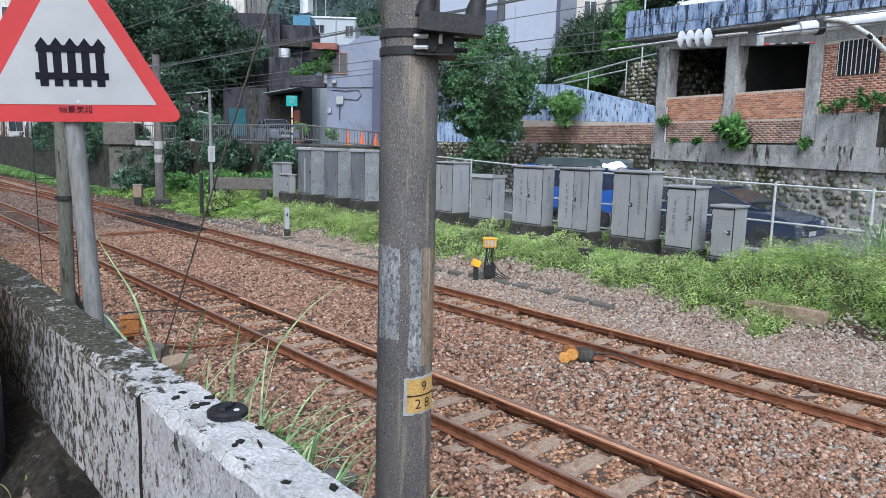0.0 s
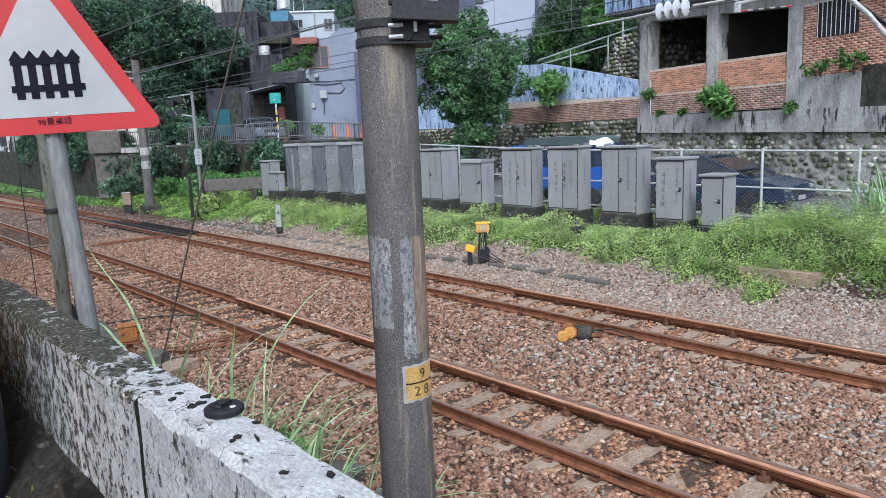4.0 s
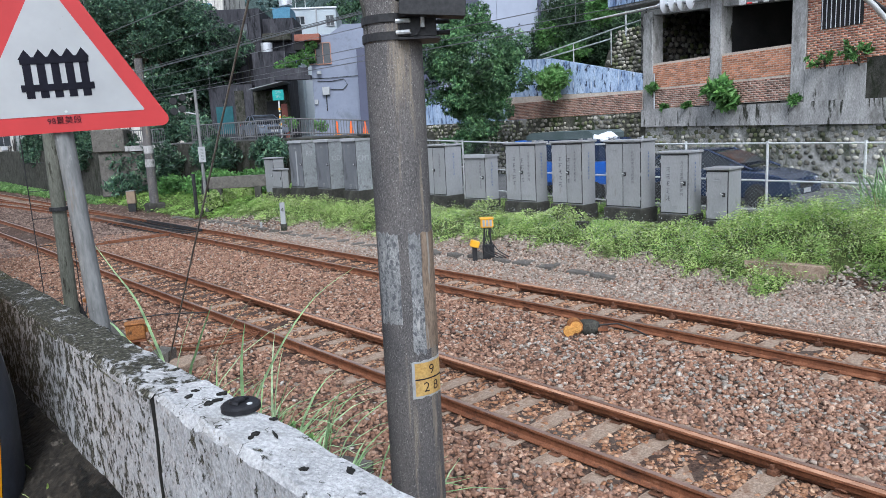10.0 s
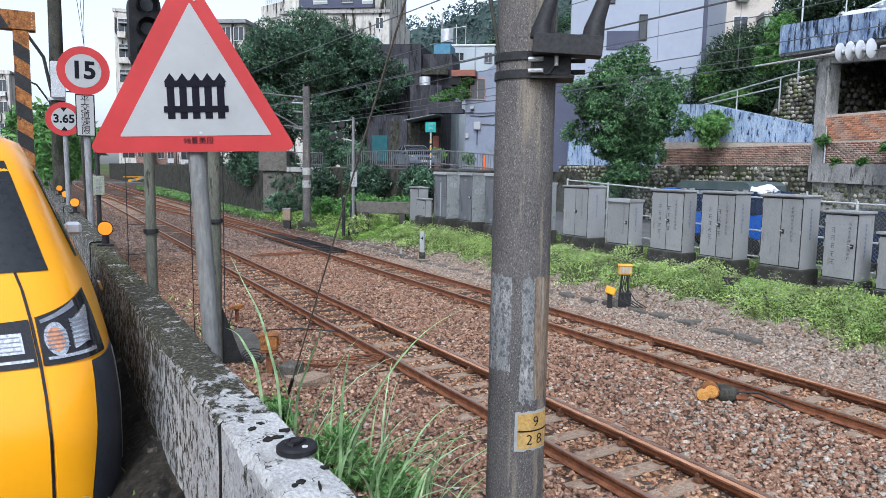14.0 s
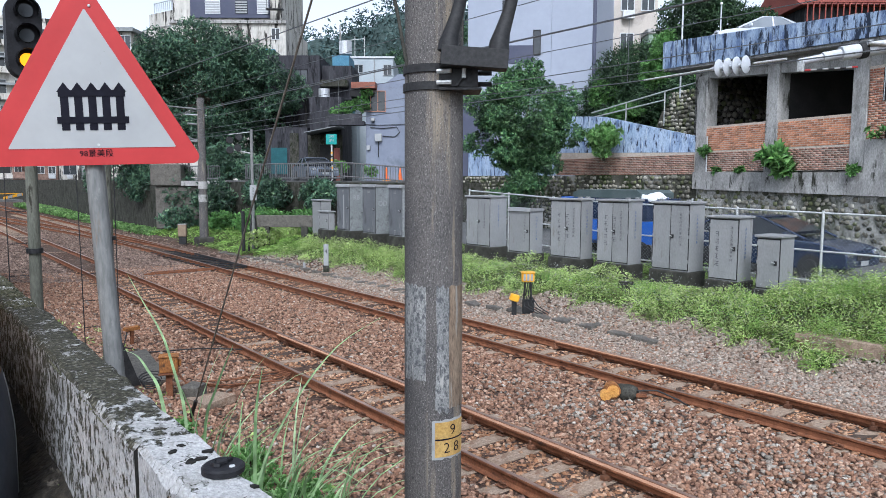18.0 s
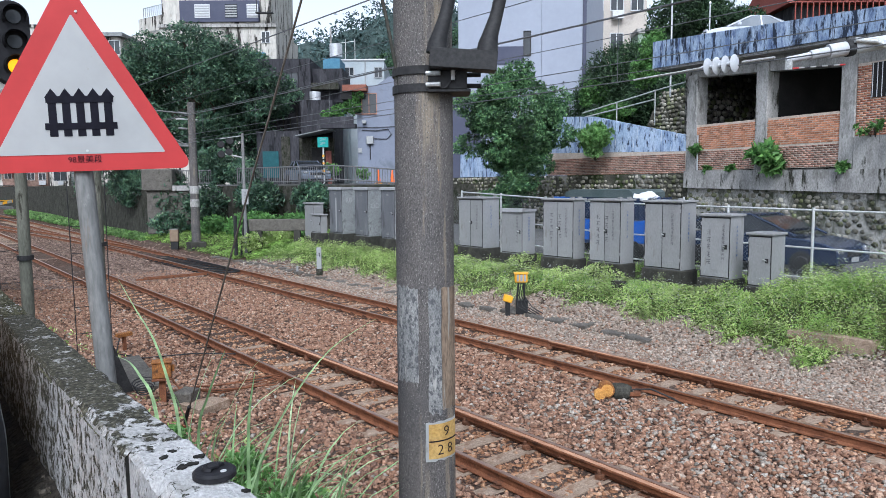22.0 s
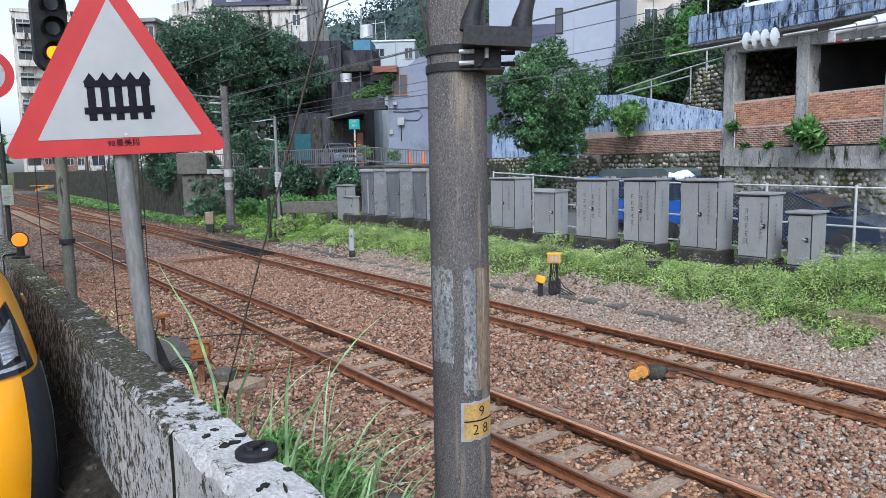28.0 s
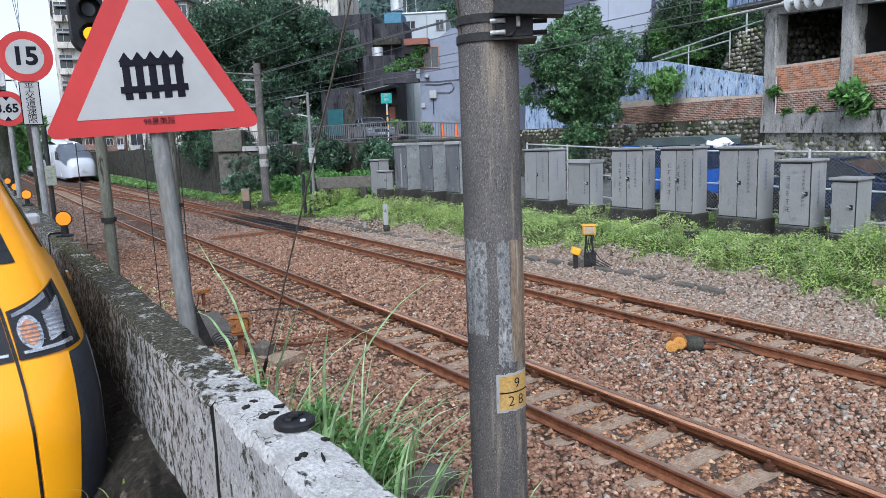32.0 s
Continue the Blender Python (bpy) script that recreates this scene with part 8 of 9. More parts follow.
# ---- vehicles ----
M_CARGLASS = surface("tinted_car_glass", (0.012, 0.014, 0.016), (0.02, 0.023, 0.026), 1, 0.06, 0.0, rough_var=0.02)
M_TYRE = surface("tyre", (0.015, 0.015, 0.015), (0.03, 0.03, 0.03), 6, 0.85, 0.2)
M_CHROME = surface("bright_reflector", (0.5, 0.51, 0.53), (0.6, 0.61, 0.63), 12, 0.18, 0.1, 0.8, fine=90)
M_AMBER = surface("amber_lens", (0.4, 0.17, 0.09), (0.55, 0.27, 0.16), 40, 0.2, 0.3, fine=120)
M_LENSGREY = surface("grey_lens", (0.16, 0.17, 0.2), (0.24, 0.25, 0.28), 30, 0.15, 0.0, 0.2, fine=90)
M_LAMPBLACK = surface("lamp_black", (0.008, 0.008, 0.01), (0.015, 0.015, 0.018), 3, 0.12, 0.0)
M_TRIM = surface("dark_blue_grey_trim", (0.02, 0.024, 0.035), (0.03, 0.034, 0.045), 4, 0.5, 0.1)


def taxi():
    """A yellow taxi parked nose-away along the wall; only its near rear corner comes into view."""
    t = thing("yellow_taxi", pose(-0.56, 2.86, 1.95), "bright yellow taxi parked close along the low wall", "car")
    levels = [(0.0, 0.9, 0.06), (0.1, 0.918, 0.01), (0.3, 0.92, 0.0), (0.45, 0.92, 0.0), (0.6, 0.905, 0.04), (0.72, 0.885, 0.10), (0.86, 0.852, 0.15), (0.98, 0.815, 0.19), (1.05, 0.78, 0.23), (1.25, 0.70, 0.36), (1.42, 0.63, 0.5), (1.54, 0.57, 0.68), (1.6, 0.44, 0.95), (1.62, 0.2, 1.3)]
    front = {0.0: 4.2, 0.1: 4.3, 0.3: 4.38, 0.45: 4.4, 0.6: 4.38, 0.72: 4.3, 0.86: 4.0, 0.98: 3.5, 1.05: 3.3, 1.25: 2.95, 1.42: 2.7, 1.54: 2.4, 1.6: 2.1, 1.62: 1.8}

    def at(z, ang, off=0.0):
        zs = [q[0] for q in levels]
        a = float(np.interp(z, zs, [q[1] for q in levels])) + off
        r = float(np.interp(z, zs, [q[2] for q in levels])) - off
        f = float(np.interp(z, zs, [front[q] for q in zs])) + off
        c, s = math.cos(radians(ang)), math.sin(radians(ang))
        e = 2 / 9
        return Vector((math.copysign(abs(c) ** e, c) * a, (r + f) / 2 + math.copysign(abs(s) ** e, s) * (f - r) / 2, z))

    def skin(name, z0, z1, a0, a1, off, material, label="", nz=8, na=14, parent=t, edge=0.012):
        """A raised patch of the body's surface with a rim going inwards; a pair for a side slants it."""
        (z0, z0b), (z1, z1b), (a0, a0b), (a1, a1b) = ((q if isinstance(q, tuple) else (q, q)) for q in (z0, z1, a0, a1))
        bm = bmesh.new()
        g = []
        for i in range(nz + 1):
            w = i / nz
            row = []
            for k in range(na + 1):
                u = k / na
                lo, hi = z0 + (z0b - z0) * u, z1 + (z1b - z1) * u
                al, ar = a0 + (a0b - a0) * w, a1 + (a1b - a1) * w
                row.append(bm.verts.new(at(lo + (hi - lo) * w, al + (ar - al) * u, off)))
            g.append(row)
        for i in range(nz):
            for k in range(na):
                bm.faces.new((g[i][k], g[i][k + 1], g[i + 1][k + 1], g[i + 1][k]))
        loop = [g[0][k] for k in range(na + 1)] + [g[i][na] for i in range(1, nz + 1)] + [g[nz][k] for k in range(na - 1, -1, -1)] + [g[i][0] for i in range(nz - 1, 0, -1)]
        mid = at((z0 + z1b) / 2, (a0 + a1) / 2, off - 0.4)
        inner = [bm.verts.new(v.co + (mid - v.co).normalized() * edge) for v in loop]
        for i in range(len(loop)):
            j = (i + 1) % len(loop)
            bm.faces.new((loop[i], loop[j], inner[j], inner[i]))
        bmesh.ops.recalc_face_normals(bm, faces=bm.faces)
        return part(name, bm, material, parent, label, True)

    bm = bmesh.new()
    na = 72
    rings = [[bm.verts.new(at(z, 360 * k / na)) for k in range(na)] for z, _, _ in levels]
    for p, q in zip(rings, rings[1:]):
        for k in range(na):
            bm.faces.new((p[k], p[(k + 1) % na], q[(k + 1) % na], q[k]))
    bm.faces.new(rings[0][::-1])
    bm.faces.new(rings[-1])
    bmesh.ops.recalc_face_normals(bm, faces=bm.faces)
    part("body", bm, M_YELLOW, t, "glossy yellow bodywork", True)
    skin("rear_window", 1.04, 1.46, -126, (-64.4, -62.4), 0.004, M_CARGLASS, "black tinted rear window")
    skin("side_window", 1.06, 1.42, -25.6, 18.7, 0.004, M_CARGLASS, "dark side window", 8, 24)
    def button(name, z, ang, rz, ra, off, material, parent, label=""):
        """A round patch on the body's surface."""
        bm = bmesh.new()
        c = bm.verts.new(at(z, ang, off))
        ring = [bm.verts.new(at(z + rz * math.sin(k * math.tau / 20), ang + ra * math.cos(k * math.tau / 20), off)) for k in range(20)]
        back = [bm.verts.new(at(z + rz * math.sin(k * math.tau / 20), ang + ra * math.cos(k * math.tau / 20), off - 0.008)) for k in range(20)]
        for k in range(20):
            bm.faces.new((c, ring[k], ring[(k + 1) % 20]))
            bm.faces.new((ring[k], back[k], back[(k + 1) % 20], ring[(k + 1) % 20]))
        bmesh.ops.recalc_face_normals(bm, faces=bm.faces)
        return part(name, bm, material, parent, label, True)

    lamp = skin("rear_lamp", 0.7, (0.875, 0.955), (-78.4, -78.0), (-40, -44), 0.006, M_LAMPBLACK, "smoked black rear lamp cluster", 10, 24)
    # reflection on the lamp's upper edge, laid on as a pale patch
    skin("upper_band", (0.852, 0.9), (0.864, 0.92), -77, -58, 0.0085, M_LENSGREY, "pale painted reflection along the lamp's top", 2, 20, lamp)
    button("bowl", 0.79, -72.2, 0.062, 4.8, 0.009, M_CHROME, lamp, "round ribbed reflector bowl")
    button("amber_bulb", 0.79, -72.9, 0.044, 3.4, 0.012, M_AMBER, lamp, "amber bulb")
    for k in range(5):
        skin("rib", 0.757 + k * 0.015, 0.76 + k * 0.015, -76.4, -68, 0.0145, M_LENSGREY, "", 1, 8, lamp)
    skin("clear_reflector", (0.745, 0.765), (0.85, 0.893), (-65, -63.5), (-54, -49), 0.011, M_CHROME, "bright ribbed clear reflector", 10, 14, lamp)
    for k in range(6):
        skin("rib", 0.762 + k * 0.016, 0.765 + k * 0.018, -64.3, -54 + 0.4 * k, 0.0135, M_LENSGREY, "", 1, 12, lamp)
    skin("lamp_strip", 0.72, (0.73, 0.734), -77, -50, 0.011, M_CHROME, "pale lower light strip", 2, 18, lamp)
    inner = skin("tailgate_lamp", 0.7, (0.85, 0.87), -106, -80.0, 0.006, M_LAMPBLACK, "smoked tailgate lamp", 8, 16)
    skin("clear_reflector", 0.752, 0.825, -101, -82.5, 0.011, M_CHROME, "bright ribbed clear reflector", 4, 10, inner)
    for k in range(4):
        skin("rib", 0.762 + k * 0.016, 0.765 + k * 0.016, -100.5, -83, 0.0135, M_LENSGREY, "", 1, 8, inner)
    skin("lamp_strip", 0.72, 0.73, -104, -81, 0.011, M_CHROME, "pale lower light strip", 2, 10, inner)
    skin("corner_trim", 0.0, 0.685, (-67, -55), (-20, -20), 0.004, M_TRIM, "dark blue-grey bumper corner trim", 10, 16)
    skin("trim_edge", 0.0, 0.66, -23.0, -20.5, 0.007, M_GALV, "silver trim edge", 10, 4)
    skin("tailgate_seam", 0.0, 1.04, -79.5, -78.8, 0.003, M_LAMPBLACK, "", 48, 2)
    skin("tailgate_panel", 0.0, 0.69, (-78.3, -78.3), (-67.6, -55.6), 0.0045, M_YELLOW, "glossy yellow corner panel", 10, 10)
    skin("door_seam", 0.25, 1.04, -14.2, -14.0, 0.002, M_LAMPBLACK, "", 10, 2)
    skin("door_handle", 0.86, 0.9, -8.4, -6.5, 0.035, M_CHROME, "silver door handle", 2, 4)
    mi = part("mirror", blk(0.8, 0.91, 2.83, 2.93, 0.94, 1.03, 0.02), M_SILVER, t, "silver door mirror")
    for x in (-0.8, 0.8):
        for y in (0.75, 3.45):
            w = part("wheel", rod((x - 0.1, y, 0.14), (x + 0.07, y, 0.14), 0.31, 0.31, 28), M_TYRE, t)
            part("rim", rod((x + (0.071 if x > 0 else -0.101), y, 0.14), (x + (0.085 if x > 0 else -0.115), y, 0.14), 0.2, 0.19, 20), M_GALV, w)
    part("roof_lamp", blk(-0.3, 0.3, 1.7, 1.9, 1.625, 1.75, 0.03), M_YELLOW, t)
    return t


taxi()


# the sky's reflection is put into this glass as a paler base colour
M_PALEGLASS = surface("painted_sky_glass", (0.15, 0.17, 0.19), (0.2, 0.22, 0.24), 1, 0.1, 0.0, grain=0.03)


def car(name, m, paint, label, length, width, body, cabin, glazing=None):
    """body, cabin: outlines (along, height); the nose points along local +y."""
    c = thing(name, m, label, "car", "parked cars")

    def soften(pts, times):
        for _ in range(times):
            pts = [q for a, b in zip(pts, pts[1:] + pts[:1]) for q in ((a[0] * 0.75 + b[0] * 0.25, a[1] * 0.75 + b[1] * 0.25), (a[0] * 0.25 + b[0] * 0.75, a[1] * 0.25 + b[1] * 0.75))]
        return pts

    base, cabin = cabin, soften(cabin, 2)
    body = soften(body, 1)
    bm = prism(bmesh.new(), body, "x", -width / 2, width / 2)
    bmesh.ops.bevel(bm, geom=[e for e in bm.edges if abs(e.verts[0].co.x - e.verts[1].co.x) < 1e-5], offset=0.03, segments=1, affect="EDGES")
    part("body", bm, paint, c, smooth=False)
    bm = prism(bmesh.new(), cabin, "x", -width / 2 + 0.06, width / 2 - 0.06)
    top = max(v.co.z for v in bm.verts)
    low = min(v.co.z for v in bm.verts)
    for v in bm.verts:
        v.co.x *= 1 - 0.2 * (v.co.z - low) / (top - low)
    bmesh.ops.bevel(bm, geom=[e for e in bm.edges if abs(e.verts[0].co.x - e.verts[1].co.x) < 1e-5], offset=0.02, segments=1, affect="EDGES")
    cab = part("cabin", bm, glazing or M_CARGLASS, c, "glazed cabin")
    ys = [p[0] for p in cabin if p[1] > top - 0.04]
    ya, yb = min(ys), max(ys)
    part("roof_skin", blk(-width * 0.36, width * 0.36, ya - 0.03, yb + 0.03, top - 0.035, top + 0.015, 0.015), paint, cab)
    for s in (-1, 1):
        for y0, y1 in ((base[0][0], ya), (base[1][0], yb), ((ya + yb) / 2, (ya + yb) / 2)):
            part("pillar", rod((s * (width / 2 - 0.075), y0, low), (s * (width * 0.4 - 0.03), y1, top - 0.02), 0.035, 0.03, 8), paint, cab)
    for s in (-1, 1):
        for y in (-length * 0.3, length * 0.31):
            w = part("wheel", rod((s * (width / 2 - 0.2), y, 0.32), (s * (width / 2 + 0.01), y, 0.32), 0.32, 0.32, 24), M_TYRE, c)
            part("rim", rod((s * (width / 2 + 0.011), y, 0.32), (s * (width / 2 + 0.03), y, 0.32), 0.2, 0.17, 18), M_BLACK, w)
    for s in (-1, 1):
        part("headlight", blk(s * width * 0.4 - 0.14, s * width * 0.4 + 0.14, length / 2 - 0.12, length / 2 + 0.004, 0.62, 0.76, 0.03), M_CHROME, c)
        part("tail_lamp", blk(s * width * 0.42 - 0.1, s * width * 0.42 + 0.1, -length / 2 - 0.004, -length / 2 + 0.1, 0.75, 0.95, 0.02), M_SIGNRED, c)
        part("mirror", blk(s * (width / 2 + 0.1) - 0.09, s * (width / 2 + 0.1) + 0.09, base[1][0] - 0.5, base[1][0] - 0.38, low + 0.02, low + 0.16, 0.03), paint, c)
    part("plate", blk(-0.2, 0.2, length / 2 + 0.002, length / 2 + 0.012, 0.38, 0.5), M_SIGNWHITE, c)
    part("grille", blk(-0.4, 0.4, length / 2 - 0.02, length / 2 + 0.003, 0.52, 0.68, 0.01), M_BLACK, c)
    return c


SUV_B = [(-2.35, 0.25), (2.35, 0.25), (2.4, 0.6), (2.3, 0.82), (1.2, 1.0), (-2.2, 1.05), (-2.4, 0.7)]
SUV_C = [(-2.2, 1.04), (1.3, 0.99), (0.35, 1.48), (-0.6, 1.55), (-1.7, 1.5)]
car("parked_car", pose(19.4, 9.9, 0.93, 0, 0, 178), M_CARBLUE, "dark blue car parked behind the wire fence", 4.8, 1.8, SUV_B, SUV_C)
SED_B = [(-2.2, 0.22), (2.2, 0.22), (2.25, 0.55), (2.1, 0.75), (1.1, 0.9), (-1.3, 0.92), (-2.1, 0.95), (-2.25, 0.6)]
SED_C = [(-1.8, 0.92), (1.25, 0.88), (0.85, 1.1), (0.4, 1.3), (0.05, 1.4), (-0.35, 1.43), (-0.8, 1.4), (-1.2, 1.28), (-1.55, 1.1)]
car("parked_car", pose(21.1, 40.2, 3.36, 0, 0, 168), surface("grey_car_paint", (0.1, 0.12, 0.15), (0.13, 0.15, 0.18), 1, 0.2, 0.0, grain=0.03), "grey-blue saloon parked on the upper road", 4.5, 1.75, SED_B, SED_C)
car("parked_car", pose(30.7, 16.9, 9.12, 0, 0, 58), M_SILVER, "pale silver car on the deck above the brick building", 4.5, 1.75, SED_B, SED_C, M_PALEGLASS)


def truck():
    t = thing("blue_truck", pose(18.9, 14.35, 0.93, 0, 0, 0), "small blue truck with a dark canvas canopy", "truck")
    part("bed", blk(-0.85, 0.85, -1.7, 1.3, 0.55, 1.25, 0.03), M_TRUCKBLUE, t, "blue cargo bed")
    part("cab", prism(bmesh.new(), [(1.35, 0.4), (2.6, 0.4), (2.65, 1.1), (2.3, 1.95), (1.35, 1.95)], "x", -0.82, 0.82), M_TRUCKBLUE, t)
    part("windscreen", prism(bmesh.new(), [(2.62, 1.2), (2.64, 1.2), (2.36, 1.85), (2.34, 1.85)], "x", -0.7, 0.7), M_CARGLASS, t)
    part("canopy", prism(bmesh.new(), [(-0.95, 1.95), (1.75, 1.95), (1.75, 2.1), (1.5, 2.2), (-0.8, 2.2), (-0.95, 2.1)], "x", -0.85, 0.85), surface("dark_canvas", (0.05, 0.07, 0.07), (0.08, 0.1, 0.1), 2, 0.7, 0.2), t, "dark green-black canvas roof")
    part("curtain", blk(-0.86, 0.86, -1.2, 1.3, 1.26, 1.94), M_CARBLUE, t)
    for x in (-0.82, 0.82):
        for y in (-1.65, 1.25):
            part("hoop", rod((x, y, 1.25), (x, y, 1.96), 0.03, 0.03, 8), M_GALV, t)
        for y in (-1.0, 1.95):
            part("wheel", rod((x - 0.1, y, 0.32), (x + 0.1, y, 0.32), 0.32, 0.32, 20), M_TYRE, t)
    ta = bmesh.new()
    bmesh.ops.create_icosphere(ta, subdivisions=3, radius=0.5, matrix=Matrix.LocRotScale((-0.4, -1.05, 1.98), None, (0.9, 1.0, 0.3)))
    for v in ta.verts:
        v.co += Vector((1, 1, 1)) * 0.14 * noise.noise(v.co * 4)
    part("tarpaulin", ta, surface("white_tarpaulin", (0.6, 0.62, 0.64), (0.72, 0.74, 0.76), 4, 0.6, 0.3), t, "white crumpled tarpaulin", True)
    bars(t, -0.9, -1.7, 1.95, 2, 0.35, 0.1, 4, "x", M_SIGNBLACK)


truck()


# ---- road signs, signals and poles beyond the taxi ----
M_MOSSPOST = layered("mossy_post", (0.075, 0.078, 0.06), (0.13, 0.13, 0.105), 6, [((0.22, 0.21, 0.18), 9, (1, 1, 0.12), 0.6, 0.1), ((0.03, 0.028, 0.02), 14, (1, 1, 0.2), 0.58, 0.08)], 0.8, 0.3, 60, 0.3, (1, 1, 0.2))
M_SIGNPOST = surface("grey_sign_post", (0.17, 0.175, 0.18), (0.23, 0.235, 0.24), 5, 0.6, 0.1, 0.1, stain=(0.14, 0.11, 0.08), stain_scale=4, stain_at=0.62, stretch=(1, 1, 0.3))


def disc_plate(name, x, y, z, r, rz, text, size, label, post=None):
    s = thing(name, pose(x, y, z, 0, 0, rz), label, "road sign")
    part("rim", rod((0, 0.004, 0), (0, 0, 0), r, r, 40), M_SIGNRED, s, "red rim")
    part("face", rod((0, -0.0005, 0), (0, -0.003, 0), r * 0.68, r * 0.68, 36), M_SIGNWHITE, s, "white face")
    lettering(text, size, M_SIGNBLACK, s, Matrix.Translation((0, -0.005, 0)) @ pose(0, 0, 0, 90, 0, 0), "lettering", size * 0.035)
    part("post", rod((0.03, 0.05, 0.2 - z), (0.0, 0.05, r * 0.8), 0.04, 0.04, 14), M_SIGNPOST, s, smooth=True)
    return s


s15 = disc_plate("speed_limit_sign", 0.645, 9.72, 4.5, 0.29, -10, "15", 0.28, "round red and white speed limit sign, fifteen")
pl = part("notice_plate", blk(-0.1, 0.11, -0.012, -0.004, -0.78, -0.28, 0.002), M_SIGNBLACK, s15, "white notice plate with black border")
part("notice_face", blk(-0.088, 0.098, -0.016, -0.0125, -0.768, -0.292), M_SIGNWHITE, pl)
for k, chx in enumerate("平交道速限"):
    lettering(chx, 0.105, M_SIGNBLACK, s15, Matrix.Translation((0.005, -0.018, -0.345 - k * 0.093)) @ pose(0, 0, 0, 90, 0, 0))
s365 = disc_plate("height_limit_sign", 0.56, 13.6, 4.12, 0.28, -8, "3.65", 0.19, "round red and white height limit sign")
for zz, d in ((0.17, -1), (-0.17, 1)):
    part("arrow", prism(bmesh.new(), [(-0.05, zz - 0.02 * d), (0.05, zz - 0.02 * d), (0, zz + 0.05 * d)], "y", -0.006, -0.0035), M_SIGNBLACK, s365)


def traffic_signal():
    p = thing("traffic_signal", pose(1.64, 12.0, -0.408) @ Matrix.Scale(1.19, 4), "old post with a black signal head showing amber", "traffic light")
    part("post", rod((0, 0, 0), (0.02, 0, 4.6), 0.074, 0.066, 16), M_MOSSPOST, p, smooth=True)
    h = part("signal_head", prism(bmesh.new(), [(0.19 * math.cos(radians(a)), 5.2 + 0.19 * math.sin(radians(a))) for a in range(0, 181, 15)] + [(0.19 * math.cos(radians(a)), 4.6 + 0.19 * math.sin(radians(a))) for a in range(180, 361, 15)], "y", -0.14, 0.1), M_RUBBER, p, "black three-lamp signal head")
    for k, m in enumerate((glow("lit_amber", (1.0, 0.38, 0.0), 0.9), M_GLASSDARK, M_GLASSDARK)):
        z = 4.62 + k * 0.29
        part("lens", rod((0.02, -0.141, z), (0.02, -0.16, z), 0.085, 0.08, 24), m, h, "lit amber lens" if k == 0 else "")
        v = bmesh.new()
        arc = [(math.cos(radians(a)), math.sin(radians(a))) for a in range(-20, 221, 20)]
        back, lip = ([v.verts.new((0.02 + 0.13 * c * w, yy, z + 0.13 * s * w)) for c, s in arc] for yy, w in ((-0.141, 1), (-0.3, 0.95)))
        for i in range(len(arc) - 1):
            v.faces.new((back[i], back[i + 1], lip[i + 1], lip[i]))
        bmesh.ops.solidify(v, geom=v.faces[:], thickness=0.006)
        part("visor", v, M_RUBBER, h)
    part("bracket", rod((0, 0.02, 4.1), (0.02, -0.02, 4.3), 0.03, 0.03, 8), M_BLACK, p)
    part("collar", rod((0.01, 0, 2.28), (0.01, 0, 2.34), 0.095, 0.095, 16), M_BLACK, p)
    lad = part("ladder", rod((-0.27, 0.06, 0.1), (-0.27, 0.06, 3.6), 0.006, None, 5), M_BLACK, p, "thin dark climbing ladder")
    for k in range(8):
        part("rung", rod((-0.27, 0.06, 0.4 + k * 0.4), (-0.06, 0.03, 0.4 + k * 0.4), 0.005, None, 5), M_BLACK, lad)
    return p


traffic_signal()
for x, y, top, r, lab in ((2.62, 12.0, 3.75, 0.105, "weathered green-grey steel post behind the sign"),):
    p = thing("steel_post", pose(x, y, 0.15), lab, "post")
    part("shaft", rod((0, 0, -0.2), (0.03, 0, top), r, r * 0.95, 16), M_MOSSPOST, p, smooth=True)
    part("collar", rod((0.02, 0, 2.3), (0.02, 0, 2.36), r * 1.3, r * 1.3, 16), M_BLACK, p)
    lad = part("ladder", sweep(bmesh.new(), [(-0.36, 0.06, 3.7), (-0.34, 0.06, 1.6), (-0.33, 0.06, -0.1)], 0.008, 5), M_BLACK, p, "thin dark climbing ladder")
    for k in range(9):
        part("rung", rod((-0.34, 0.06, 0.1 + k * 0.42), (-0.09, 0.03, 0.1 + k * 0.42), 0.006, None, 5), M_BLACK, lad)
    part("foot_gusset", prism(bmesh.new(), [(-0.05, -0.1), (0.45, -0.1), (0.12, 0.85), (-0.05, 0.85)], "y", -0.012, 0.012), M_BLACK, p)
    part("wire", sweep(bmesh.new(), [(0.14, -0.12, 3.7), (0.13, -0.12, 1.0), (0.14, -0.12, 0.0)], 0.008, 5), M_BLACK, p)


def striped(name, parent, x0, x1, y0, y1, z0, z1, n, slant, label=""):
    """A square steel member in slanting orange and black bands."""
    core = part(name, blk(x0 + 0.004, x1 - 0.004, y0 + 0.004, y1 - 0.004, z0, z1), M_RUSTBOX, parent, label)
    for k in range(0, n, 2):
        a, b = z0 + (z1 - z0) * k / n + 0.1, z0 + (z1 - z0) * (k + 1) / n + 0.1
        bm = bmesh.new()
        prism(bm, [(x0, a), (x1, a + slant), (x1, b + slant), (x0, b)], "y", y0, y1)
        part("band", bm, M_BLACK, core)
    return core


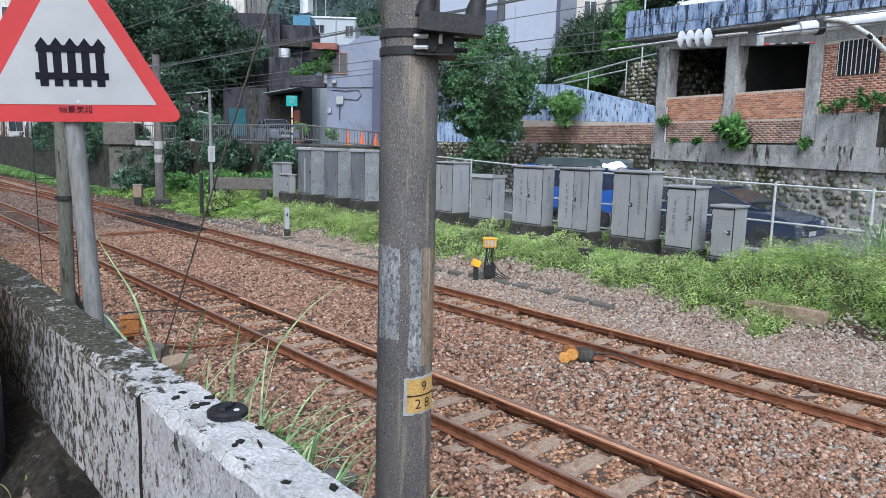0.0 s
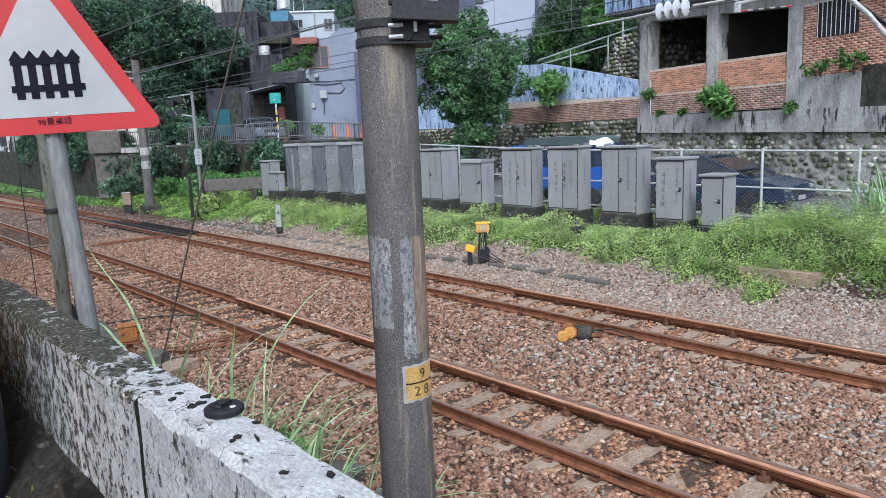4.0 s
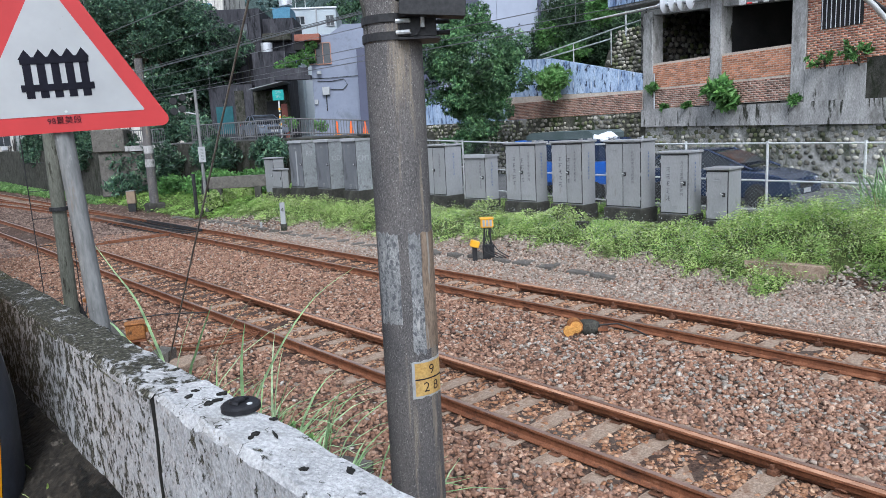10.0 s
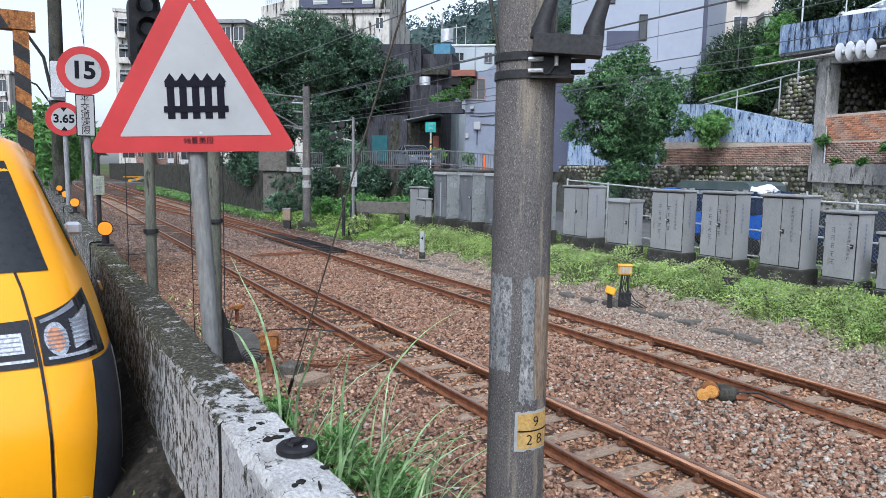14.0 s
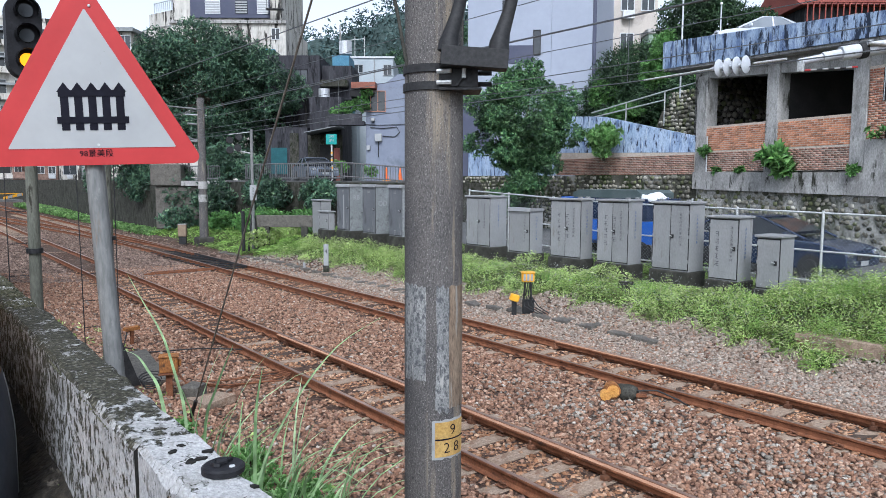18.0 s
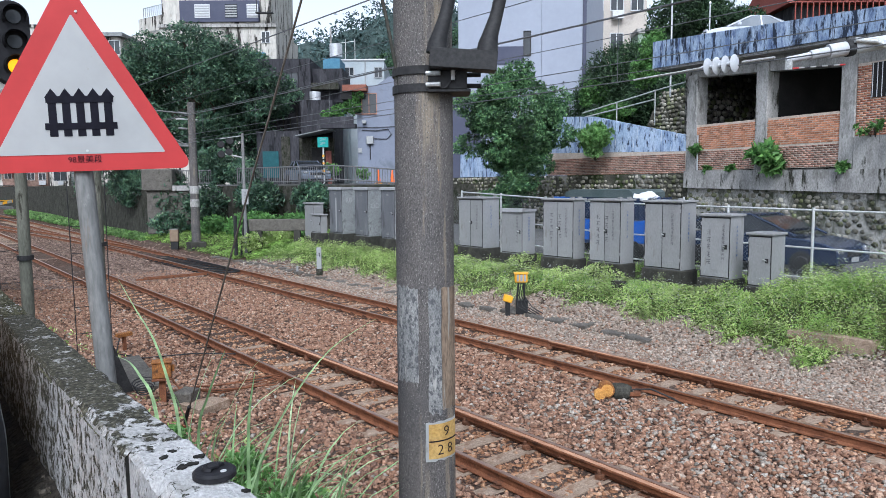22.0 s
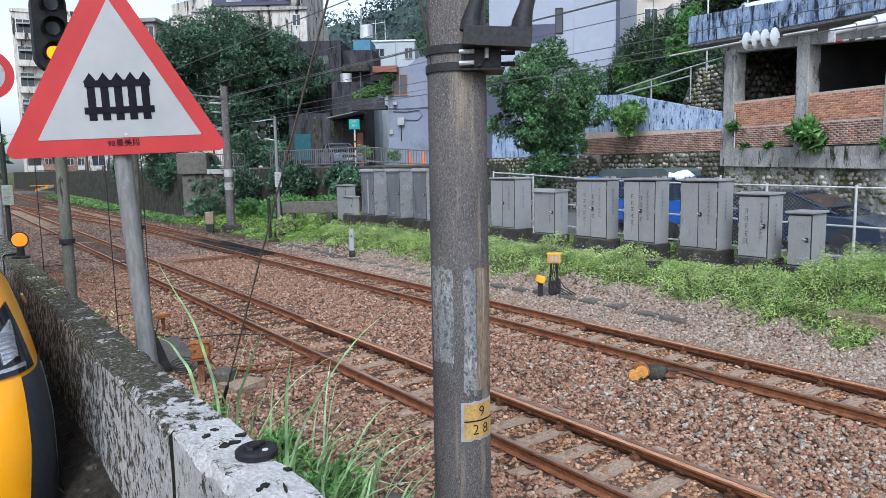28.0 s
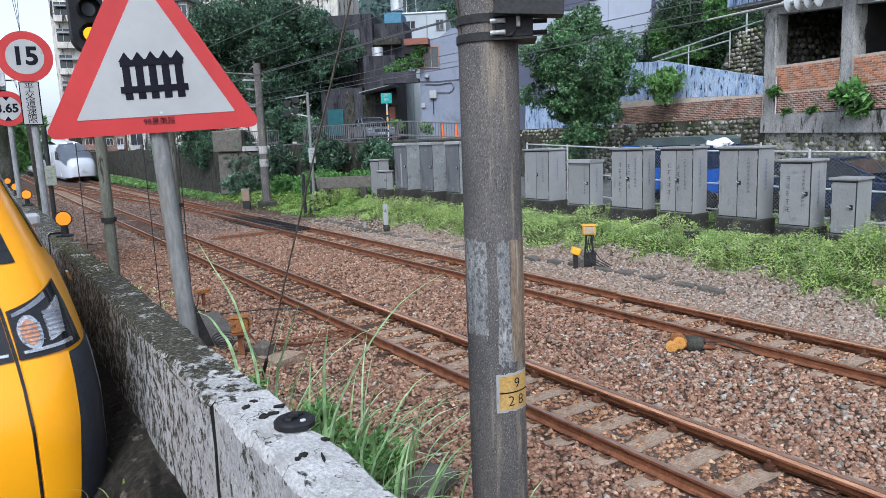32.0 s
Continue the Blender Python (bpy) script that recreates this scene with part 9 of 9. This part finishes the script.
hg = thing("height_gauge_portal", pose(0.0, 16.6, 1.9), "rusty orange and black striped height gauge portal over the road", "portal")
striped("upright", hg, -0.16, 0.12, -0.14, 0.14, 0.0, 4.05, 14, -0.18, "striped rusty upright")
striped("upright", hg, -4.6, -4.32, -0.14, 0.14, 0.0, 4.05, 14, -0.18, "striped rusty upright")
bb = part("crossbeam", blk(-4.7, 0.24, -0.16, 0.16, 4.06, 4.42, 0.01), M_RUSTBOX, hg, "rusty crossbeam")
for k in range(6):
    part("band", prism(bmesh.new(), [(-0.55 - k * 0.8, 4.06), (-0.2 - k * 0.8, 4.06), (-0.4 - k * 0.8, 4.42), (-0.75 - k * 0.8, 4.42)], "y", -0.165, -0.161), M_BLACK, bb)
for k in range(6):
    part("band", rod((0.18, -0.165, 4.1 + 0.06 * k), (0.18, -0.161, 4.1 + 0.06 * k), 0.012, 0.012, 8), M_SIGNWHITE, bb)


def power_pole(x, y, h, label, box=True):
    p = thing("power_pole", pose(x, y, 0.4), label, "pole")
    part("shaft", rod((0, 0, 0), (0.06, 0, h), 0.2, 0.14, 18), M_CONCDARK, p, smooth=True)
    for z in (h - 0.6, h - 1.2, h - 1.9):
        part("crossarm", rod((-0.1, 0, z), (0.75, 0, z), 0.035, 0.035, 8), M_BLACK, p)
        for dx in (0.35, 0.7):
            part("insulator", rod((dx, 0, z), (dx, 0, z + 0.16), 0.05, 0.035, 10), M_PORCELAIN, p)
    part("switch_box", blk(-0.12, 0.2, -0.34, -0.18, 4.6, 5.5, 0.02), M_ALU, p, "grey switch box")
    part("lamp_arm", sweep(bmesh.new(), [(-0.1, -0.1, 4.7), (-0.25, -0.1, 5.6), (-0.7, -0.1, 6.3), (-1.6, -0.1, 6.7)], 0.04, 8), M_BLACK, p)
    part("band", rod((0, 0, 4.55), (0, 0, 4.62), 0.2, 0.2, 16), M_GALV, p)
    for k in range(3):
        part("line", sweep(bmesh.new(), [(0.35 + 0.2 * k, 0, h - 0.5), (1.8, 18, h - 0.9), (3.2, 40, h - 0.2)], 0.01, 5), M_BLACK, p)
    return p


power_pole(0.68, 20.8, 9.4, "dark grey utility pole with crossarms and a switch box")
power_pole(1.1, 36.0, 8.0, "distant utility pole along the road")
gp = thing("crossing_notice", pose(0.95, 12.4, 0.2), "small yellow-green notice on a dark post", "notice")
part("post", rod((0, 0, 0), (0, 0, 3.6), 0.035, 0.035, 12), M_BLACK, gp)
nb = part("board", blk(-0.085, 0.085, -0.08, -0.065, 2.7, 3.0, 0.005), surface("pale_green_board", (0.22, 0.24, 0.17), (0.28, 0.3, 0.22), 5, 0.6, 0.1), gp, "pale yellow-green board")
bars(nb, -0.0815, 0.0, 2.94, 4, 0.08, 0.045, 2, "y", M_CABDARK)
rd = thing("rail_end_post", pose(0.9, 13.2, 0.2, 0, -1.5, 0), "dark steel post behind the wall", "post")
part("shaft", blk(-0.04, 0.04, -0.04, 0.04, 0, 3.65, 0.01), M_CONCDARK, rd)

# the level crossing and the town past it
cr = thing("crossing_barrier", pose(9.9, 92.0, 0.8, 0, 0, 20), "orange and white crossing barrier and fence at the road", "barrier")
for k in range(5):
    part("board", prism(bmesh.new(), [(k * 0.5, 0.3 + 0.1 * k), (k * 0.5 + 0.45, 0.4 + 0.1 * k), (k * 0.5 + 0.45, 0.7 + 0.1 * k), (k * 0.5, 0.6 + 0.1 * k)], "y", 0, 0.05), M_ORANGE if k % 2 == 0 else M_SIGNWHITE, cr)
part("machine", blk(2.6, 3.2, -0.2, 0.4, 0, 1.5, 0.03), M_SIGNRED, cr)
part("rail_fence", blk(-0.5, 2.6, 0.1, 0.16, 0.9, 1.0), M_ORANGE, cr)
finish("road_crossing", prism(bmesh.new(), [(-6, 96), (14, 92), (14, 97), (-6, 101)], "z", 0.5, 1.04), M_ROAD)
tagged(bpy.data.objects["road_crossing"], "pale road surface crossing the railway", "road", kind="structure")
for (x, y, w, d, h, n, lab, mt) in ((12.5, 128, 12, 12, 27, 6, "tall old apartment block with balconies", M_APART), (24, 116, 10, 10, 18, 4, "old town apartment block", M_PALEHOUSE), (-9, 120, 7, 12, 15, 4, "low town house beyond the crossing", M_APART), (12.3, 104, 5, 5, 7, 2, "low brown shop beyond the crossing", M_BRICKOLD)):
    blockhouse = apartment("apartment_block", pose(x, y, 0.5, 0, 0, -12), w, d, 0, h, n, 4, lab, mt)
    for f in range(n):
        z = 3 + f * (h - 3) / n
        part("balcony_slab", blk(w * 0.04, w * 0.48, -1.1, -0.1, z - 0.2, z + 0.75, 0.03), mt, blockhouse)
        part("awning", prism(bmesh.new(), [(-1.3, z + 2.0), (-0.1, z + 2.4), (-0.1, z + 2.46), (-1.3, z + 2.06)], "x", w * 0.06, w * 0.46), M_CABDARK, blockhouse)


# ---- train ----
def train():
    """A white train, nose at the origin, running towards -y."""
    t = thing("white_train", None, "white express train with a dark sloping windscreen", "train")
    sec = [(-1.42, 0.35), (-1.45, 1.0), (-1.45, 2.4), (-1.3, 3.2), (-0.95, 3.6), (0, 3.72), (0.95, 3.6), (1.3, 3.2), (1.45, 2.4), (1.45, 1.0), (1.42, 0.35)]
    bm = bmesh.new()
    rings = []
    for y, w, lo, hi in ((0.0, 0.55, 0.45, 0.3), (0.2, 0.74, 0.36, 0.42), (0.7, 0.88, 0.32, 0.54), (1.5, 0.95, 0.3, 0.68), (2.8, 0.985, 0.3, 0.84), (4.2, 1, 0.3, 0.95), (5.6, 1, 0.3, 1), (20, 1, 0.3, 1)):
        rings.append([bm.verts.new((u * w, y, lo + (v - 0.35) * hi)) for u, v in sec])
    for p, q in zip(rings, rings[1:]):
        for k in range(len(sec) - 1):
            bm.faces.new((p[k], q[k], q[k + 1], p[k + 1]))
    for r in (rings[0], rings[-1]):
        bm.faces.new(r)
    for p, q in zip(rings, rings[1:]):
        bm.faces.new((p[0], p[-1], q[-1], q[0]))
    bmesh.ops.recalc_face_normals(bm, faces=bm.faces)
    part("lead_car", bm, M_TRAINWHITE, t, "glossy white lead car", True)
    ws = bmesh.new()
    g = []
    for y, w, lo, hi in ((0.75, 0.886, 0.32, 0.55), (1.5, 0.95, 0.3, 0.68), (2.8, 0.985, 0.3, 0.84), (3.9, 0.998, 0.3, 0.93)):
        g.append([ws.verts.new((u * w * 1.012, y - 0.015, lo + (v - 0.35) * hi * 1.012)) for u, v in ((-1.45, 2.3), (-1.3, 3.2), (-0.95, 3.6), (0, 3.72), (0.95, 3.6), (1.3, 3.2), (1.45, 2.3))])
    for p, q in zip(g, g[1:]):
        for k in range(6):
            ws.faces.new((p[k], p[k + 1], q[k + 1], q[k]))
    bmesh.ops.solidify(ws, geom=ws.faces[:], thickness=0.03)
    # grey-blue base colour paints in what the windscreen would reflect
    part("windscreen", ws, surface("train_glass_reflection", (0.16, 0.185, 0.23), (0.21, 0.235, 0.28), 1, 0.3, 0, grain=0.03, spec=0.3), t, "curved windscreen with a grey-blue reflection in its colour", True)
    part("nose_grey", rod((0, -0.02, 0.95), (0, -0.04, 0.95), 0.16, 0.16, 16), M_ALU, t)
    for s in (-1, 1):
        part("headlight", blk(s * 0.45 - 0.14, s * 0.45 + 0.14, 3.95, 4.08, 3.42, 3.52, 0.02), glow("train_lamp", (1.0, 0.97, 0.9), 6.0), t, "lit headlamp")
        part("lower_lamp", blk(s * 0.95 - 0.1, s * 0.95 + 0.1, 0.32, 0.42, 1.35, 1.5, 0.02), M_LAMPBLACK, t)
        part("cab_side_window", prism(bmesh.new(), [(2.6, 1.9), (3.8, 1.9), (3.8, 2.7), (3.1, 2.7)], "x", s * 1.44, s * 1.475), M_CARGLASS, t)
        part("skirt", blk(s * 1.3 - 0.03, s * 1.3 + 0.03, 1.5, 58, 0.12, 0.36), M_CABDARK, t)
        for c in range(3):
            for k in range(9):
                y = 6 + 20 * c + k * 1.45
                part("side_window", blk(s * 1.447 - 0.012, s * 1.447 + 0.012, y, y + 1.0, 1.75, 2.5), M_CARGLASS, t)
            part("door", blk(s * 1.448 - 0.01, s * 1.448 + 0.01, 4.6 + 20 * c, 5.5 + 20 * c, 0.5, 2.5), M_ALU, t)
    for c in range(2):
        bm = bmesh.new()
        prism(bm, sec, "y", 20.5 + 20 * c, 40.2 + 20 * c)
        part("coach", bm, M_TRAINWHITE, t, "white coach", False)
    for c in range(3):
        for y in (3.2, 16.5):
            bg = part("bogie", blk(-1.0, 1.0, y + 20 * c - 1.3, y + 20 * c + 1.3, 0.15, 0.55, 0.05), M_BLACK, t)
            for yy in (-0.9, 0.9):
                part("wheelset", rod((-0.62, y + 20 * c + yy, 0.42), (0.62, y + 20 * c + yy, 0.42), 0.41, 0.41, 18), M_RAIL, bg)
    return t


TRAIN = train()


def motions():
    rows = []
    for k in range(33):
        t = float(k)
        y = 75.0 + 14.5 * (32 - t)
        # along the far track: the nominal place is scaled about the bend
        lo, hi = 30.0, 600.0
        for _ in range(40):
            m = (lo + hi) / 2
            if m * line_scale(m) < y:
                lo = m
            else:
                hi = m
        s, s2 = line_scale(lo), line_scale(lo + 12)
        a = Vector((10.56 * s, lo * s))
        b = Vector((10.56 * s2, (lo + 12) * s2))
        d = b - a
        rows.append((t, pose(a.x, a.y, 3.4 * (1 - s), math.degrees(math.atan2(3.4 * (s - s2), d.length)), 0, math.degrees(math.atan2(-d.x, d.y)))))
    walk(TRAIN, rows)


motions()
